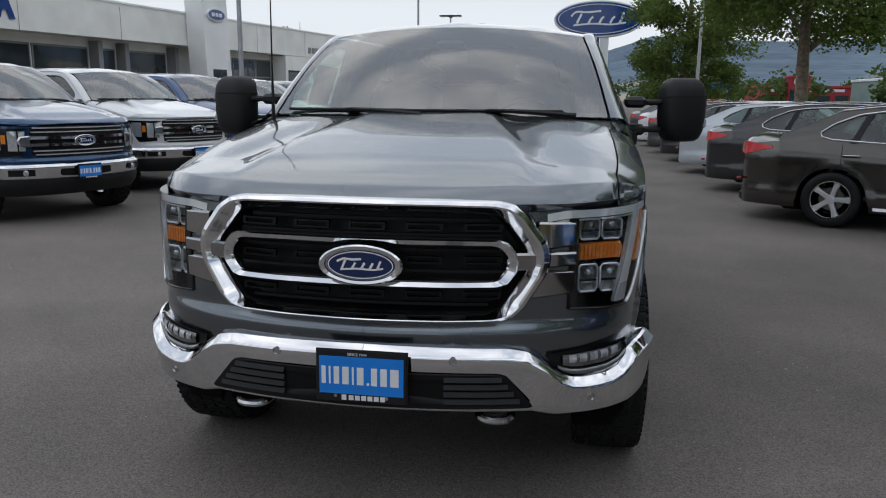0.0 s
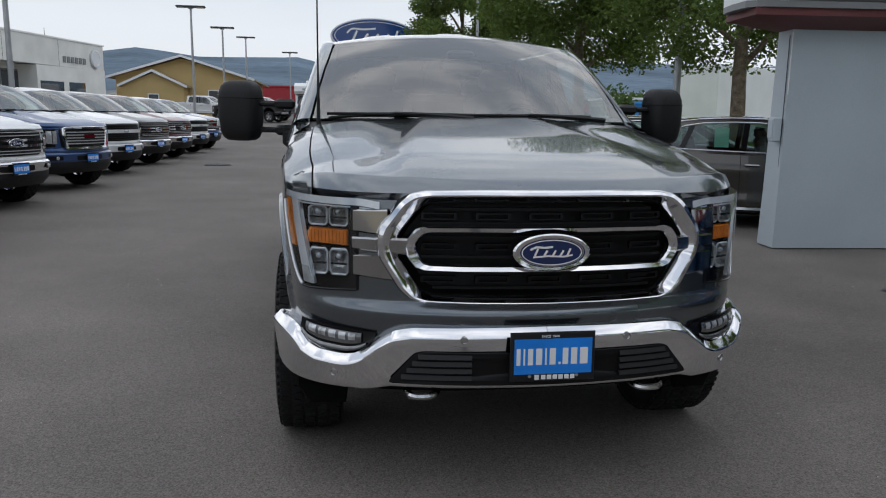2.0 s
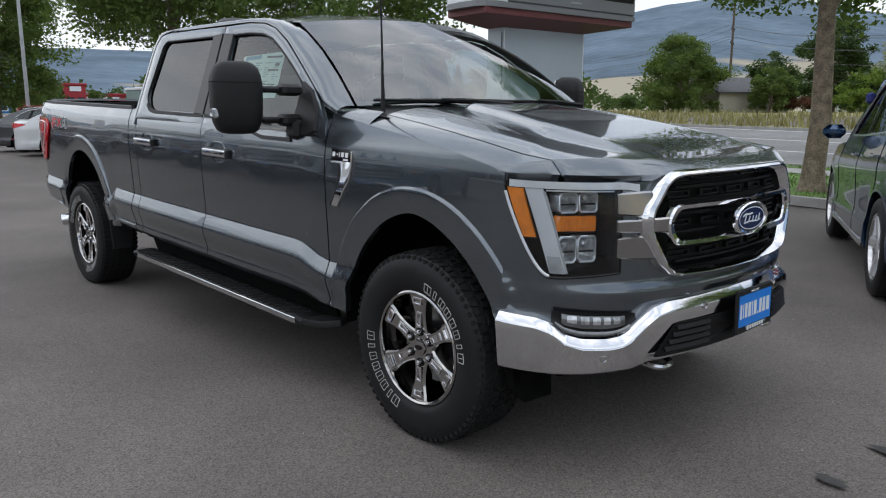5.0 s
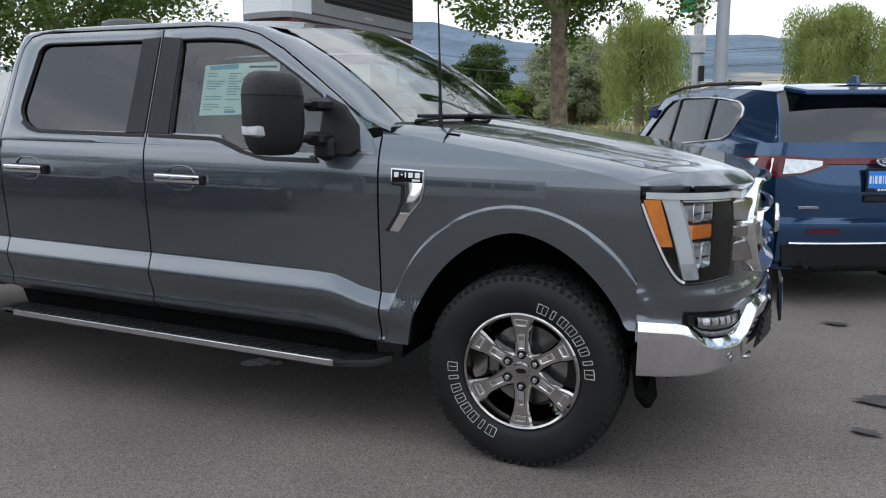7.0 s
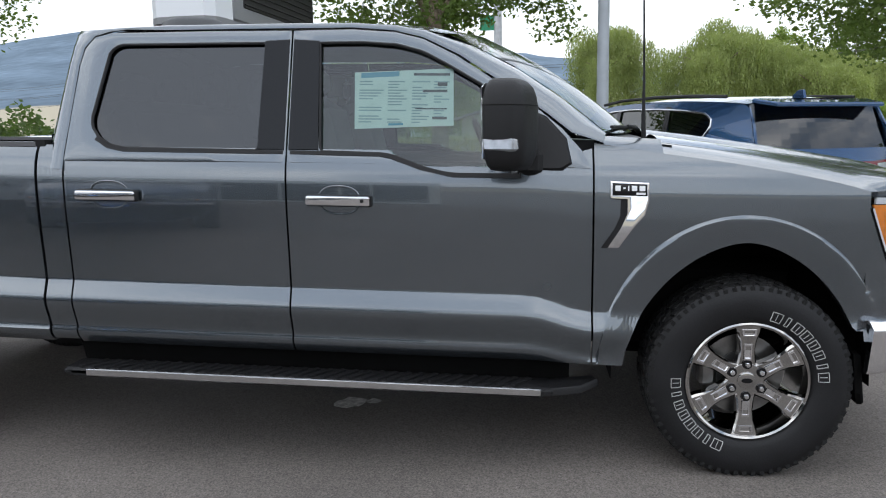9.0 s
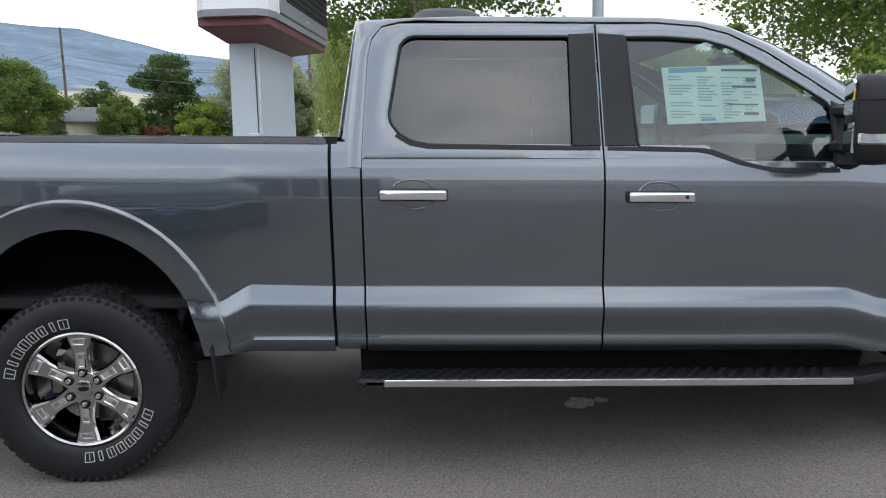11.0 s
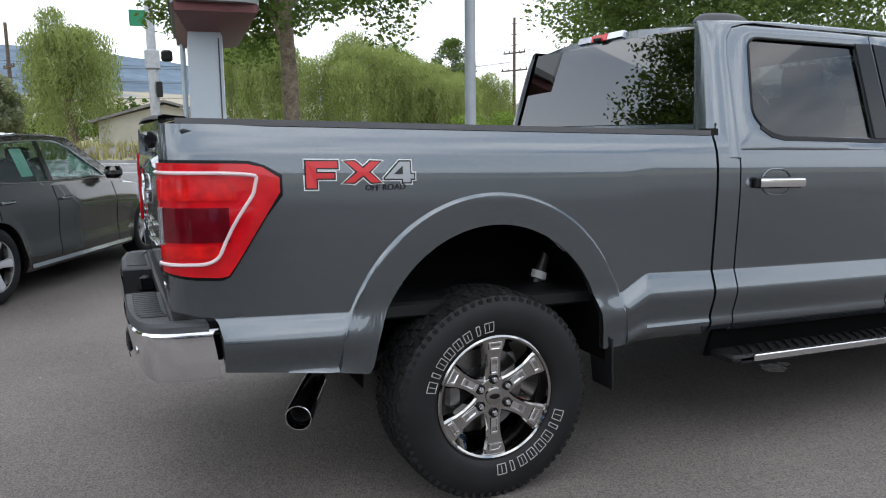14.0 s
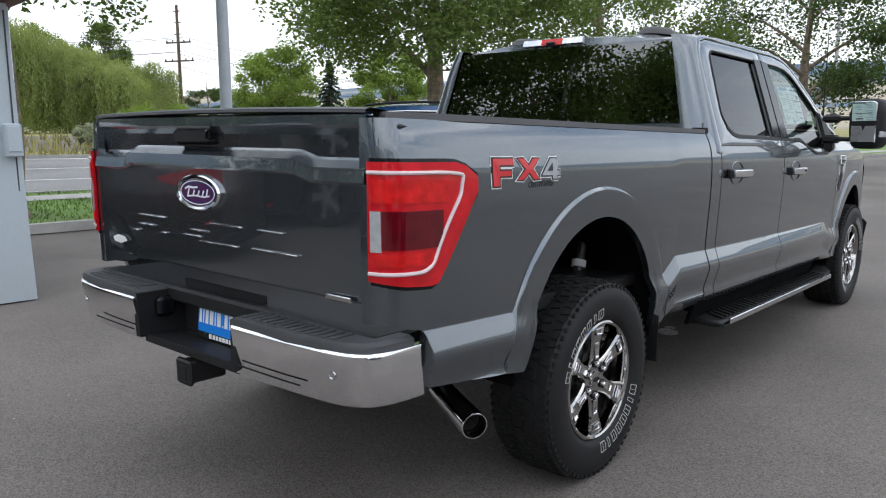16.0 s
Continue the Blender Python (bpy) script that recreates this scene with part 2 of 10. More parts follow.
def mesh_of(name, geo, material, sharp=35, merge=True):
    me = bpy.data.meshes.new(name)
    me.from_pydata([tuple(p) for p in geo.v], [], geo.f)
    me.validate()
    bm = bmesh.new()
    bm.from_mesh(me)
    if merge:
        bmesh.ops.remove_doubles(bm, verts=bm.verts, dist=0.0004)
        bmesh.ops.recalc_face_normals(bm, faces=bm.faces)
    bm.to_mesh(me)
    bm.free()
    if sharp:
        me.polygons.foreach_set("use_smooth", [True] * len(me.polygons))
        me.set_sharp_from_angle(angle=radians(sharp))
    me.materials.append(material)
    return me


def part(name, geo, material, parent=None, label="", sharp=35, merge=True):
    ob = new(name, mesh_of(name, geo, material, sharp, merge))
    if parent is not None:
        ob.parent = parent
    if label:
        tagged(ob, label)
    return ob


def thing(name, label, category, m=None, group="", kind=""):
    ob = new(name)
    ob.empty_display_size = 0.2
    if m is not None:
        ob.matrix_basis = m
    return tagged(ob, label, category, group, kind)


def lerp(a, b, t):
    return a + (b - a) * t


def curve(x, pts):
    """Piecewise linear value at x through (x, y) pairs."""
    if x <= pts[0][0]:
        return pts[0][1]
    for (x0, y0), (x1, y1) in zip(pts, pts[1:]):
        if x <= x1:
            return y0 + (y1 - y0) * (x - x0) / (x1 - x0)
    return pts[-1][1]


def smooth(x, a, b):
    t = max(0.0, min(1.0, (x - a) / (b - a)))
    return t * t * (3 - 2 * t)


def spline(pts, n):
    """Catmull-Rom through pts, n steps a span."""
    out = []
    P = [pts[0], *pts, pts[-1]]
    for i in range(1, len(P) - 2):
        p0, p1, p2, p3 = (Vector(P[i + k]) for k in (-1, 0, 1, 2))
        for j in range(n):
            t = j / n
            out.append(0.5 * ((2 * p1) + (p2 - p0) * t + (2 * p0 - 5 * p1 + 4 * p2 - p3) * t * t + (3 * p1 - p0 - 3 * p2 + p3) * t ** 3))
    out.append(Vector(pts[-1]))
    return out


def resample(pts, n, closed=True):
    """n points at even steps along a polyline."""
    P = [Vector(p) for p in pts]
    if closed:
        P.append(P[0])
    L = [0.0]
    for a, b in zip(P, P[1:]):
        L.append(L[-1] + (b - a).length)
    out, k = [], 0
    for i in range(n):
        d = L[-1] * i / (n if closed else n - 1)
        while k < len(L) - 2 and L[k + 1] < d:
            k += 1
        out.append(P[k].lerp(P[k + 1], (d - L[k]) / max(1e-9, L[k + 1] - L[k])))
    return out


def mirrored(half):
    """A closed outline from its right half, which runs from the top centre to the bottom centre."""
    return list(half) + [(-x, z) for x, z in reversed(half) if abs(x) > 1e-6]


def ellipse(a, b, n=40):
    return [(a * math.cos(2 * math.pi * k / n), b * math.sin(2 * math.pi * k / n)) for k in range(n)]

# ---------------------------------------------------------------- pickup truck
RAKE = 0.026          # the body stands nose-down
HUB_Z = 0.385

# half plan of the body, from the tail round the side to the nose
PLAN = spline([(0.78, 5.128), (0.87, 5.122), (0.918, 5.098), (0.940, 5.045), (0.950, 4.9), (0.958, 4.5), (0.966, 4.0), (0.975, 3.4), (0.982, 2.95),
               (0.988, 2.4), (0.992, 1.8), (0.992, 1.2), (0.988, 0.7), (0.980, 0.3), (0.970, 0.0), (0.952, -0.3), (0.925, -0.47), (0.872, -0.60),
               (0.795, -0.69), (0.695, -0.755), (0.55, -0.812), (0.35, -0.855), (0.15, -0.875), (0.0, -0.88)], 24)
PLAN_N = []
for i in range(len(PLAN)):
    d = (PLAN[min(i + 1, len(PLAN) - 1)] - PLAN[max(i - 1, 0)]).normalized()
    PLAN_N.append(Vector((-d.y, d.x)) if (-d.y * 1 + d.x * 0) * PLAN[i].x >= 0 else Vector((d.y, -d.x)))
for i, nn in enumerate(PLAN_N):          # normals point outwards
    out = Vector((PLAN[i].x * 3.0, (PLAN[i].y - 2.1)))
    if nn.dot(out) < 0:
        PLAN_N[i] = -nn


def s_at_y(y):
    """Index on the plan curve where the flank has this y."""
    lo, hi = 3 * 24, 19 * 24
    for i in range(lo, hi):
        if PLAN[i].y >= y >= PLAN[i + 1].y:
            return i + (PLAN[i].y - y) / max(1e-9, PLAN[i].y - PLAN[i + 1].y)
    return lo if y > PLAN[lo].y else hi


def s_at_x(x, rear=False):
    """Index on the plan curve where the nose (or tail) has this x."""
    rng = range(0, 3 * 24) if rear else range(15 * 24, len(PLAN) - 1)
    for i in rng:
        a, b = PLAN[i].x, PLAN[i + 1].x
        if min(a, b) <= x <= max(a, b):
            return i + (x - a) / (b - a if abs(b - a) > 1e-9 else 1e-9)
    return 0 if rear else len(PLAN) - 1


CREASE = [(-1.0, 0.640), (0.62, 0.642), (0.70, 0.655), (0.83, 0.698), (0.90, 0.704), (2.94, 0.706), (3.29, 0.712), (3.41, 0.640), (4.4, 0.640), (5.2, 0.660)]
SECTION = [(0.38, -0.11), (0.41, -0.07), (0.44, -0.042), (0.462, -0.022), (0.474, -0.018), (0.486, -0.015), (0.50, -0.022), (0.52, -0.021), (0.602, 0.003), (0.622, 0.005), (0.64, 0.001), (0.700, -0.020), (0.708, -0.024), (0.80, -0.020), (0.95, -0.012), (1.06, -0.009), (1.15, -0.012), (1.21, -0.022), (1.25, -0.036), (1.30, -0.062)]
ARCH = {"front": (0.02, 0.40, 0.475, 0.545, 1.75), "rear": (3.98, 0.40, 0.485, 0.54, 2.0)}
FLARE = {"front": (0.02, 0.40, 0.575, 0.652, 2.0), "rear": (3.985, 0.40, 0.605, 0.658, 2.0)}


def norm_at(shape, y, z):
    cy, cz, a, b, p = shape
    return ((abs(y - cy) / a) ** p + (max(0.0, z - cz) / b) ** p) ** (1 / p)


def arch_z(y, low):
    """Lower rim of the flank at y: the wheel arches or the sill."""
    z = low
    for cy, cz, a, b, p in ARCH.values():
        u = abs(y - cy) / a
        if u < 1:
            z = max(z, cz + b * (1 - u ** p) ** (1 / p))
    return z


def surf(s, z, off=0.0, side=1, rake=True):
    """Point on the body skin at plan index s and height z, moved out by off."""
    i = max(0, min(len(PLAN) - 2, int(s)))
    t = s - i
    p, n = PLAN[i].lerp(PLAN[i + 1], t), PLAN_N[i].lerp(PLAN_N[i + 1], t).normalized()
    zc = curve(p.y, CREASE)
    ze = z * 0.704 / zc if z <= zc else 0.704 + (z - zc) * (1.30 - 0.704) / (1.30 - zc)
    d_side = curve(ze, SECTION)
    for shape in FLARE.values():
        r = norm_at(shape, p.y, z)
        if r < 1.0 and z > 0.45:
            d_side += (0.013 * smooth(1 - r, -0.004, 0.018) - 0.006 * smooth(1 - r, 0.02, 0.24)) * smooth(z, 0.57, 0.72)
    d_nose = curve(z, [(0.4, -0.03), (0.60, -0.012), (0.66, 0.006), (0.700, 0.022), (0.722, 0.026), (0.735, 0.023), (0.765, 0.002), (0.79, 0.0), (1.0, -0.006), (1.16, -0.03)])
    if p.y > 4.5:
        d_nose = 0.0
    k = abs(n.x)
    d = d_side * k + d_nose * (1 - k) + off
    return (side * (p.x + n.x * d), p.y + n.y * d, z)


def skin(geo, s_list, lo, hi, side=1, knots=None, off=0.0, lip=0.03):
    """Panel of the skin between the rims lo(y) and hi(y), with folded edges."""
    knots = knots or [0.38 + 0.0155 * k for k in range(62)]
    rows = []
    n = len(s_list)
    for c in range(-1, n + 1):
        s = s_list[min(n - 1, max(0, c))]
        y = PLAN[min(len(PLAN) - 1, int(s))].lerp(PLAN[min(len(PLAN) - 1, int(s) + 1)], s - int(s)).y
        a, b = lo(y), hi(y)
        inset = -lip if c in (-1, n) else 0.0
        zc = curve(y, CREASE)
        zs = a
        for cy, cz, fa, fb, fp in FLARE.values():
            u = abs(y - cy) / fa
            if u < 1:
                zs = max(zs, min(b, cz + fb * (1 - u ** fp) ** (1 / fp)))
        ks = sorted([*knots, zc, zc + 0.006])
        col = [surf(s, a, off - lip + min(inset, 0), side)]
        col += [surf(s, lerp(a, zs, q), off + inset, side) for q in (0, 0.15, 0.3, 0.45, 0.58, 0.70, 0.79, 0.86, 0.91, 0.955, 0.98, 0.9999)]
        col += [surf(s, min(max(z, zs + 0.0001), b), off + inset, side) for z in [zs + 0.0001, *ks, b]]
        col.append(surf(s, b, off - lip, side))
        rows.append(col)
    return geo.grid(rows)


def s_range(y0, y1, step=0.016):
    n = max(2, int(abs(y1 - y0) / step))
    return [s_at_y(lerp(y0, y1, k / n)) for k in range(n + 1)]


def raked(geo):
    geo.v = [(x, y, z + RAKE * y) for x, y, z in geo.v]
    return geo


TUMBLE = 0.33


def glass_x(z):
    """Half width of the cabin's upper side at height z."""
    return 0.950 - (z - 1.26) * TUMBLE


FRONT_WINDOW = [(1.735, 1.722), (1.56, 1.724), (1.41, 1.714), (1.30, 1.684), (1.20, 1.632), (1.05, 1.545), (0.925, 1.466), (0.905, 1.44), (0.905, 1.205), (0.92, 1.195), (1.16, 1.194), (1.22, 1.20),
                (1.30, 1.222), (1.41, 1.262), (1.45, 1.270), (1.715, 1.276)]
REAR_WINDOW = [(2.60, 1.716), (2.635, 1.708), (2.66, 1.68), (2.712, 1.40), (2.705, 1.365), (2.672, 1.322), (2.62, 1.292), (2.55, 1.280), (1.975, 1.276), (1.965, 1.722)]
FRONT_DOOR = [(1.853, 1.775), (1.60, 1.780), (1.42, 1.768), (1.30, 1.738), (1.16, 1.668), (0.98, 1.552), (0.82, 1.445), (0.735, 1.375), (0.66, 1.29), (0.63, 1.235), (0.63, 1.225), (1.853, 1.225)]
REAR_DOOR = [(2.66, 1.768), (2.735, 1.750), (2.775, 1.70), (2.792, 1.63), (2.812, 1.38), (2.822, 1.225), (1.861, 1.225), (1.861, 1.775), (2.2, 1.775)]


def frame_panel(geo, outline, hole, side, off=0.0, depth=0.02):
    """Flat door frame in the plane of the side glass: an outline with a hole, given as (y, z)."""
    n = 96
    cy = sum(p[0] for p in hole) / len(hole)
    cz = sum(p[1] for p in hole) / len(hole)
    def ray_hit(poly, a):
        best = None
        dx, dz = math.cos(a), math.sin(a)
        for (y0, z0), (y1, z1) in zip(poly, poly[1:] + poly[:1]):
            ex, ez = y1 - y0, z1 - z0
            det = dx * -ez + dz * ex
            if abs(det) < 1e-12:
                continue
            t = ((y0 - cy) * -ez + (z0 - cz) * ex) / det
            u = (dx * (z0 - cz) - dz * (y0 - cy)) / det
            if t > 0 and -1e-6 <= u <= 1 + 1e-6 and (best is None or t < best):
                best = t
        return (cy + dx * best, cz + dz * best)
    angles = sorted({round(math.atan2(z - cz, y - cy), 5) for y, z in list(outline) + list(hole)} | {round(-math.pi + 2 * math.pi * (k + 0.5) / n, 5) for k in range(n)})
    o = [ray_hit(list(outline), a) for a in angles]
    h = [ray_hit(list(hole), a) for a in angles]
    def put(q, extra):
        return (side * (glass_x(q[1]) + off + extra), q[0], q[1])
    def mixp(t):
        return [(lerp(a[0], b[0], t), lerp(a[1], b[1], t)) for a, b in zip(o, h)]
    return geo.loops([[put(q, -depth) for q in o], [put(q, 0.0) for q in o], [put(q, 0.004) for q in mixp(0.12)], [put(q, 0.004) for q in mixp(0.85)], [put(q, 0.0) for q in h], [put(q, -depth) for q in h]])


# windscreen and roof
def screen_point(u, v):
    """Windscreen skin: u from -1 to 1 across, v from 0 at the cowl to 1 at the roof."""
    bx, by, bz = 0.845 * u, 0.36 + 0.20 * u * u, 1.372 - 0.012 * u * u
    tx, ty, tz = 0.715 * u, 1.06 + 0.16 * u * u, 1.815 - 0.045 * u * u
    bow = 0.03 * math.sin(math.pi * v)
    return (lerp(bx, tx, v), lerp(by, ty, v) - bow * 0.5, lerp(bz, tz, v) + bow)


def roof_point(u, v):
    """Roof skin: u across, v from the windscreen's top to the back window's top."""
    fx, fy, fz = screen_point(u, 1.0)
    rx, ry, rz = 0.715 * u, 2.83 - 0.02 * u * u, 1.808 - 0.05 * u ** 2
    arch = 0.052 * (1 - (2 * v - 1) ** 4) * (1 - 0.25 * u * u)
    rib = 0.006 * (math.cos(abs(u) * 3.2 * math.pi) > 0.4) * smooth(v, 0.05, 0.12) * (1 - smooth(v, 0.9, 0.96))
    return (lerp(fx, rx, v), lerp(fy, ry, v), lerp(fz, rz, v) + arch + rib)


HOOD_C = [(-0.90, 1.135), (-0.86, 1.160), (-0.80, 1.190), (-0.70, 1.215), (-0.5, 1.248), (-0.2, 1.295), (0.1, 1.335), (0.42, 1.372)]
FENDER_TOP = [(-0.9, 1.140), (-0.6, 1.140), (-0.45, 1.148), (-0.3, 1.184), (-0.1, 1.222), (0.1, 1.253), (0.33, 1.282), (0.45, 1.300), (0.62, 1.322)]


def hood_point(u, y, x_edge, z_edge):
    a = abs(u)
    zc = curve(y, HOOD_C)
    g = 1 - a ** 6.5
    width = lerp(0.50, 0.30, smooth(y, -0.6, 0.42))
    dome = 0.020 * (1 - smooth(a, width, width + 0.10)) * smooth(y, -0.84, -0.5)
    valley = -0.016 * math.exp(-((a - width - 0.17) / 0.10) ** 2) * smooth(y, -0.75, -0.3)
    return (u * x_edge, y, z_edge + (zc - z_edge) * g + dome + valley)


def tyre_and_rim(parent, c, side, chrome=True, simple=False, radius=0.402, width=0.275, spin=0):
    """Wheel with its tyre, raised letters, six-spoke rim, nuts, hub cap and brake disc; c is the hub, side the outer direction."""
    wheel = part("wheel", Geo().lathe([(-0.10 * side, 0.07), (-0.10 * side, 0.10), (0.02 * side, 0.10), (0.02 * side, 0.07)], 20), STEEL_DARK, parent)
    wheel.matrix_basis = pose(*c)
    o = side
    w2 = width / 2
    R = radius
    k = R / 0.402
    prof = [(-w2 * .8, .24 * k), (-w2, .28 * k), (-w2 * 1.04, .33 * k), (-w2 * .98, .372 * k), (-w2 * .86, .393 * k), (-w2 * .5, .398 * k), (0, .399 * k), (w2 * .5, .398 * k), (w2 * .86, .393 * k), (w2 * .98, .372 * k), (w2 * 1.04, .33 * k), (w2 * 1.02, .30 * k), (w2 * 1.0, .275 * k), (w2 * .93, .252 * k), (w2 * .84, .243 * k), (w2 * .8, .236 * k)]
    g = Geo().lathe([(a * o, r) for a, r in prof], 64)
    tyre = part("tyre", g, RUBBER, wheel, "black all-terrain tyre with raised lettering")
    # tread blocks in staggered rows
    g = Geo()
    rows = ((-0.101, 0.036, 0.0), (-0.050, 0.038, 0.5), (0.0, 0.040, 0.0), (0.050, 0.038, 0.5), (0.101, 0.036, 0.0))
    count = 26 if simple else 70
    for a0, wd, ph in rows:
        for q in range(count):
            t = 2 * math.pi * (q + ph) / count
            rr = (0.3975 if abs(a0) < 0.1 else 0.3925) * k
            m = Matrix.Rotation(t, 3, "X") @ Matrix.Rotation(0.25 * (1 if q % 2 else -1), 3, "Z")
            g.box(Matrix.Rotation(t, 3, "X") @ Vector((a0, 0, rr)), (wd, 2 * math.pi * R / count * 0.68, 0.014), 0.0, m)
    # shoulder lugs
    for q in range(count):
        t = 2 * math.pi * q / count
        for sg in (-1, 1):
            g.box(Matrix.Rotation(t, 3, "X") @ Vector((sg * w2 * 0.945, 0, 0.377 * k)), (0.006, 0.016, 0.026), 0.0, Matrix.Rotation(t, 3, "X"))
    part("tread", g, RUBBER_SCUFF, tyre, sharp=0, merge=False)
    if not simple:
        # raised letters, as outlined blocks of their size on two arcs
        for start in (math.radians(163 + spin), math.radians(-22 + spin)):
            for q, wide in enumerate((4.0, 1.4, 3.5, 3.5, 3.2, 3.1, 1.4, 3.7)):
                t = start - math.radians(9.3) * q
                g = Geo()
                wq = math.radians(wide)
                def ring_pt(aa, r0):
                    return (o * (w2 * curve(r0 / k, [(0.243, 0.84), (0.252, 0.93), (0.275, 1.0), (0.30, 1.02), (0.33, 1.04)]) + 0.0008), o * r0 * math.cos(aa), r0 * math.sin(aa))
                for r0 in (0.264 * k, 0.302 * k):
                    g.strip([ring_pt(t - wq + 2 * wq * j / 4, r0) for j in range(5)], 0.0030, 0.002, (o, 0, 0))
                for sg in (-1, 1):
                    g.strip([ring_pt(t + sg * wq, r0) for r0 in (0.264 * k, 0.275 * k, 0.288 * k, 0.302 * k)], 0.0030, 0.002, (o, 0, 0))
                if wide > 2.8:
                    g.strip([ring_pt(t, r0) for r0 in (0.270 * k, 0.283 * k, 0.296 * k)], 0.0026, 0.002, (o, 0, 0))
                part("raised_letter", g, WHITE_RUBBER, tyre, sharp=0, merge=False)
    rim_mat = CHROME_DARK if chrome else CHROME_SATIN
    lip = [(w2 * .80 * o, .243 * k), (w2 * .90 * o, .243 * k), (w2 * .93 * o, .236 * k), (w2 * .90 * o, .228 * k), (w2 * .72 * o, .222 * k), (0.02 * o, .214 * k), (-w2 * .7 * o, .214 * k), (-w2 * .8 * o, .24 * k)]
    rim = part("rim", Geo().lathe(lip, 64), rim_mat, wheel, "chromed six-spoke alloy rim")
    nspoke = 6 if chrome else 5
    for q in range(nspoke):
        m = Matrix.Rotation(2 * math.pi * q / nspoke, 3, "X")
        def P(y, z, a):
            return m @ Vector((a * o, y, z))
        depth = [(0.045, 0.044, .094), (0.085, 0.034, .100), (0.125, 0.030, .102), (0.165, 0.034, .106), (0.200, 0.046, .112), (0.228, 0.052, .116)]
        rows = [[P(-wd, z * k, -.0 + a - .045), P(-wd, z * k, a - .008), P(-wd * .82, z * k, a), P(-wd * .3, z * k, a - .001), P(wd * .3, z * k, a - .001), P(wd * .82, z * k, a), P(wd, z * k, a - .008), P(wd, z * k, a - .045)] for z, wd, a in depth]
        spoke = part("spoke", Geo().loops(rows, True, True), rim_mat, rim, sharp=28)
        if chrome and not simple:
            for z0, z1, wd in ((0.085, 0.150, 0.014), (0.186, 0.212, 0.026)):
                ring = [(-wd, z0), (wd, z0), (wd * 1.1, z1), (-wd * 1.1, z1)]
                lo = [P(a, b * k, .103 if z0 < .1 else .1125) for a, b in ring]
                up = [P(a, b * k, .107 if z0 < .1 else .117) for a, b in ring]
                inn = [P(a * .72, lerp((z0 + z1) / 2, b, .78) * k, .107 if z0 < .1 else .117) for a, b in ring]
                bot = [P(a * .62, lerp((z0 + z1) / 2, b, .7) * k, .101 if z0 < .1 else .1105) for a, b in ring]
                part("spoke_inlay", Geo().loops([lo, up, inn, bot], False, True), CHROME, rim, sharp=20)
    hubg = Geo().lathe([(.05 * o, .075), (.092 * o, .075), (.098 * o, .068), (.098 * o, .036), (.104 * o, .034), (.106 * o, .028), (.107 * o, .0005)], 36)
    part("hub", hubg, rim_mat, rim)
    if not simple:
        for q in range(6):
            t = 2 * math.pi * (q + 0.5) / 6
            # black disc round each nut stands in for a shaded hole
            part("nut_shade_disc", Geo().lathe([(.096 * o, .019), (.1035 * o, .019), (.1035 * o, .0005)], 14, "x", (0, .066 * math.cos(t), .066 * math.sin(t))), BLACK_GLOSS, rim)
            part("wheel_nut", Geo().lathe([(.09 * o, .011), (.112 * o, .011), (.118 * o, .008), (.119 * o, .0005)], 10, "x", (0, .066 * math.cos(t), .066 * math.sin(t))), CHROME, rim)
        part("hub_badge", Geo().slab([(.1072 * o, a, b) for a, b in ellipse(.022, .010, 20)], (.002 * o, 0, 0)), BLACK_GLOSS, rim, "small dark oval badge")
    part("brake_disc", Geo().lathe([(0.0, .03), (0.0, .165), (.012 * o, .168), (.012 * o, .06), (.05 * o, .055), (.05 * o, .001)], 36), STEEL_DISC, wheel, "bare steel brake disc")
    cal = Geo().box((0.005 * o, 0.135 * (1 if side < 0 else 1), 0.03), (0.07, 0.07, 0.16), 0.015)
    part("brake_caliper", cal, STEEL_DISC, wheel)
    return wheel


def oval_badge(parent, at, axis_x, axis_z, normal, a, b, name="badge"):
    """Blue oval in a chrome rim, with plain bars for its lettering."""
    at, ax, az, nn = Vector(at), Vector(axis_x), Vector(axis_z), Vector(normal)
    def E(sa, sb, d, n=44):
        return [at + ax * (sa * math.cos(2 * math.pi * k / n)) + az * (sb * math.sin(2 * math.pi * k / n)) + nn * d for k in range(n)]
    rim = part(name, Geo().loops([E(a, b, 0), E(a, b, .012), E(a * .95, b * .93, .018), E(a * .86, b * .80, .016), E(a * .84, b * .76, .010)], False, True), CHROME, parent, "blue oval badge in a chrome rim")
    part("badge_field", Geo().loops([E(a * .82, b * .74, .009), E(a * .80, b * .72, .0125)], False, True), BLUE_BADGE, rim, "dark blue enamel field")
    g = Geo()
    g.loops([E(a * .78, b * .68, .0128), E(a * .78, b * .68, .0136), E(a * .755, b * .63, .0136), E(a * .755, b * .63, .0128)])
    def S(pts, w):
        g.strip([at + ax * (x * a) + az * (z * b) + nn * .0128 for x, z in pts], w * b, .001, nn)
    S([(-.56, .16), (-.40, .30), (-.18, .26), (.02, .30)], .11)
    for x, h in ((-.40, .22), (-.16, .12), (.06, .12), (.26, .12), (.44, .22)):
        S([(x + .04, h), (x - .04, -.18)], .11)
    S([(-.48, -.24), (-.10, -.18), (.30, -.22), (.54, -.14)], .09)
    part("badge_mark", g, WHITE_PRINT, rim, "pale bars for lettering", sharp=0)
    return rim


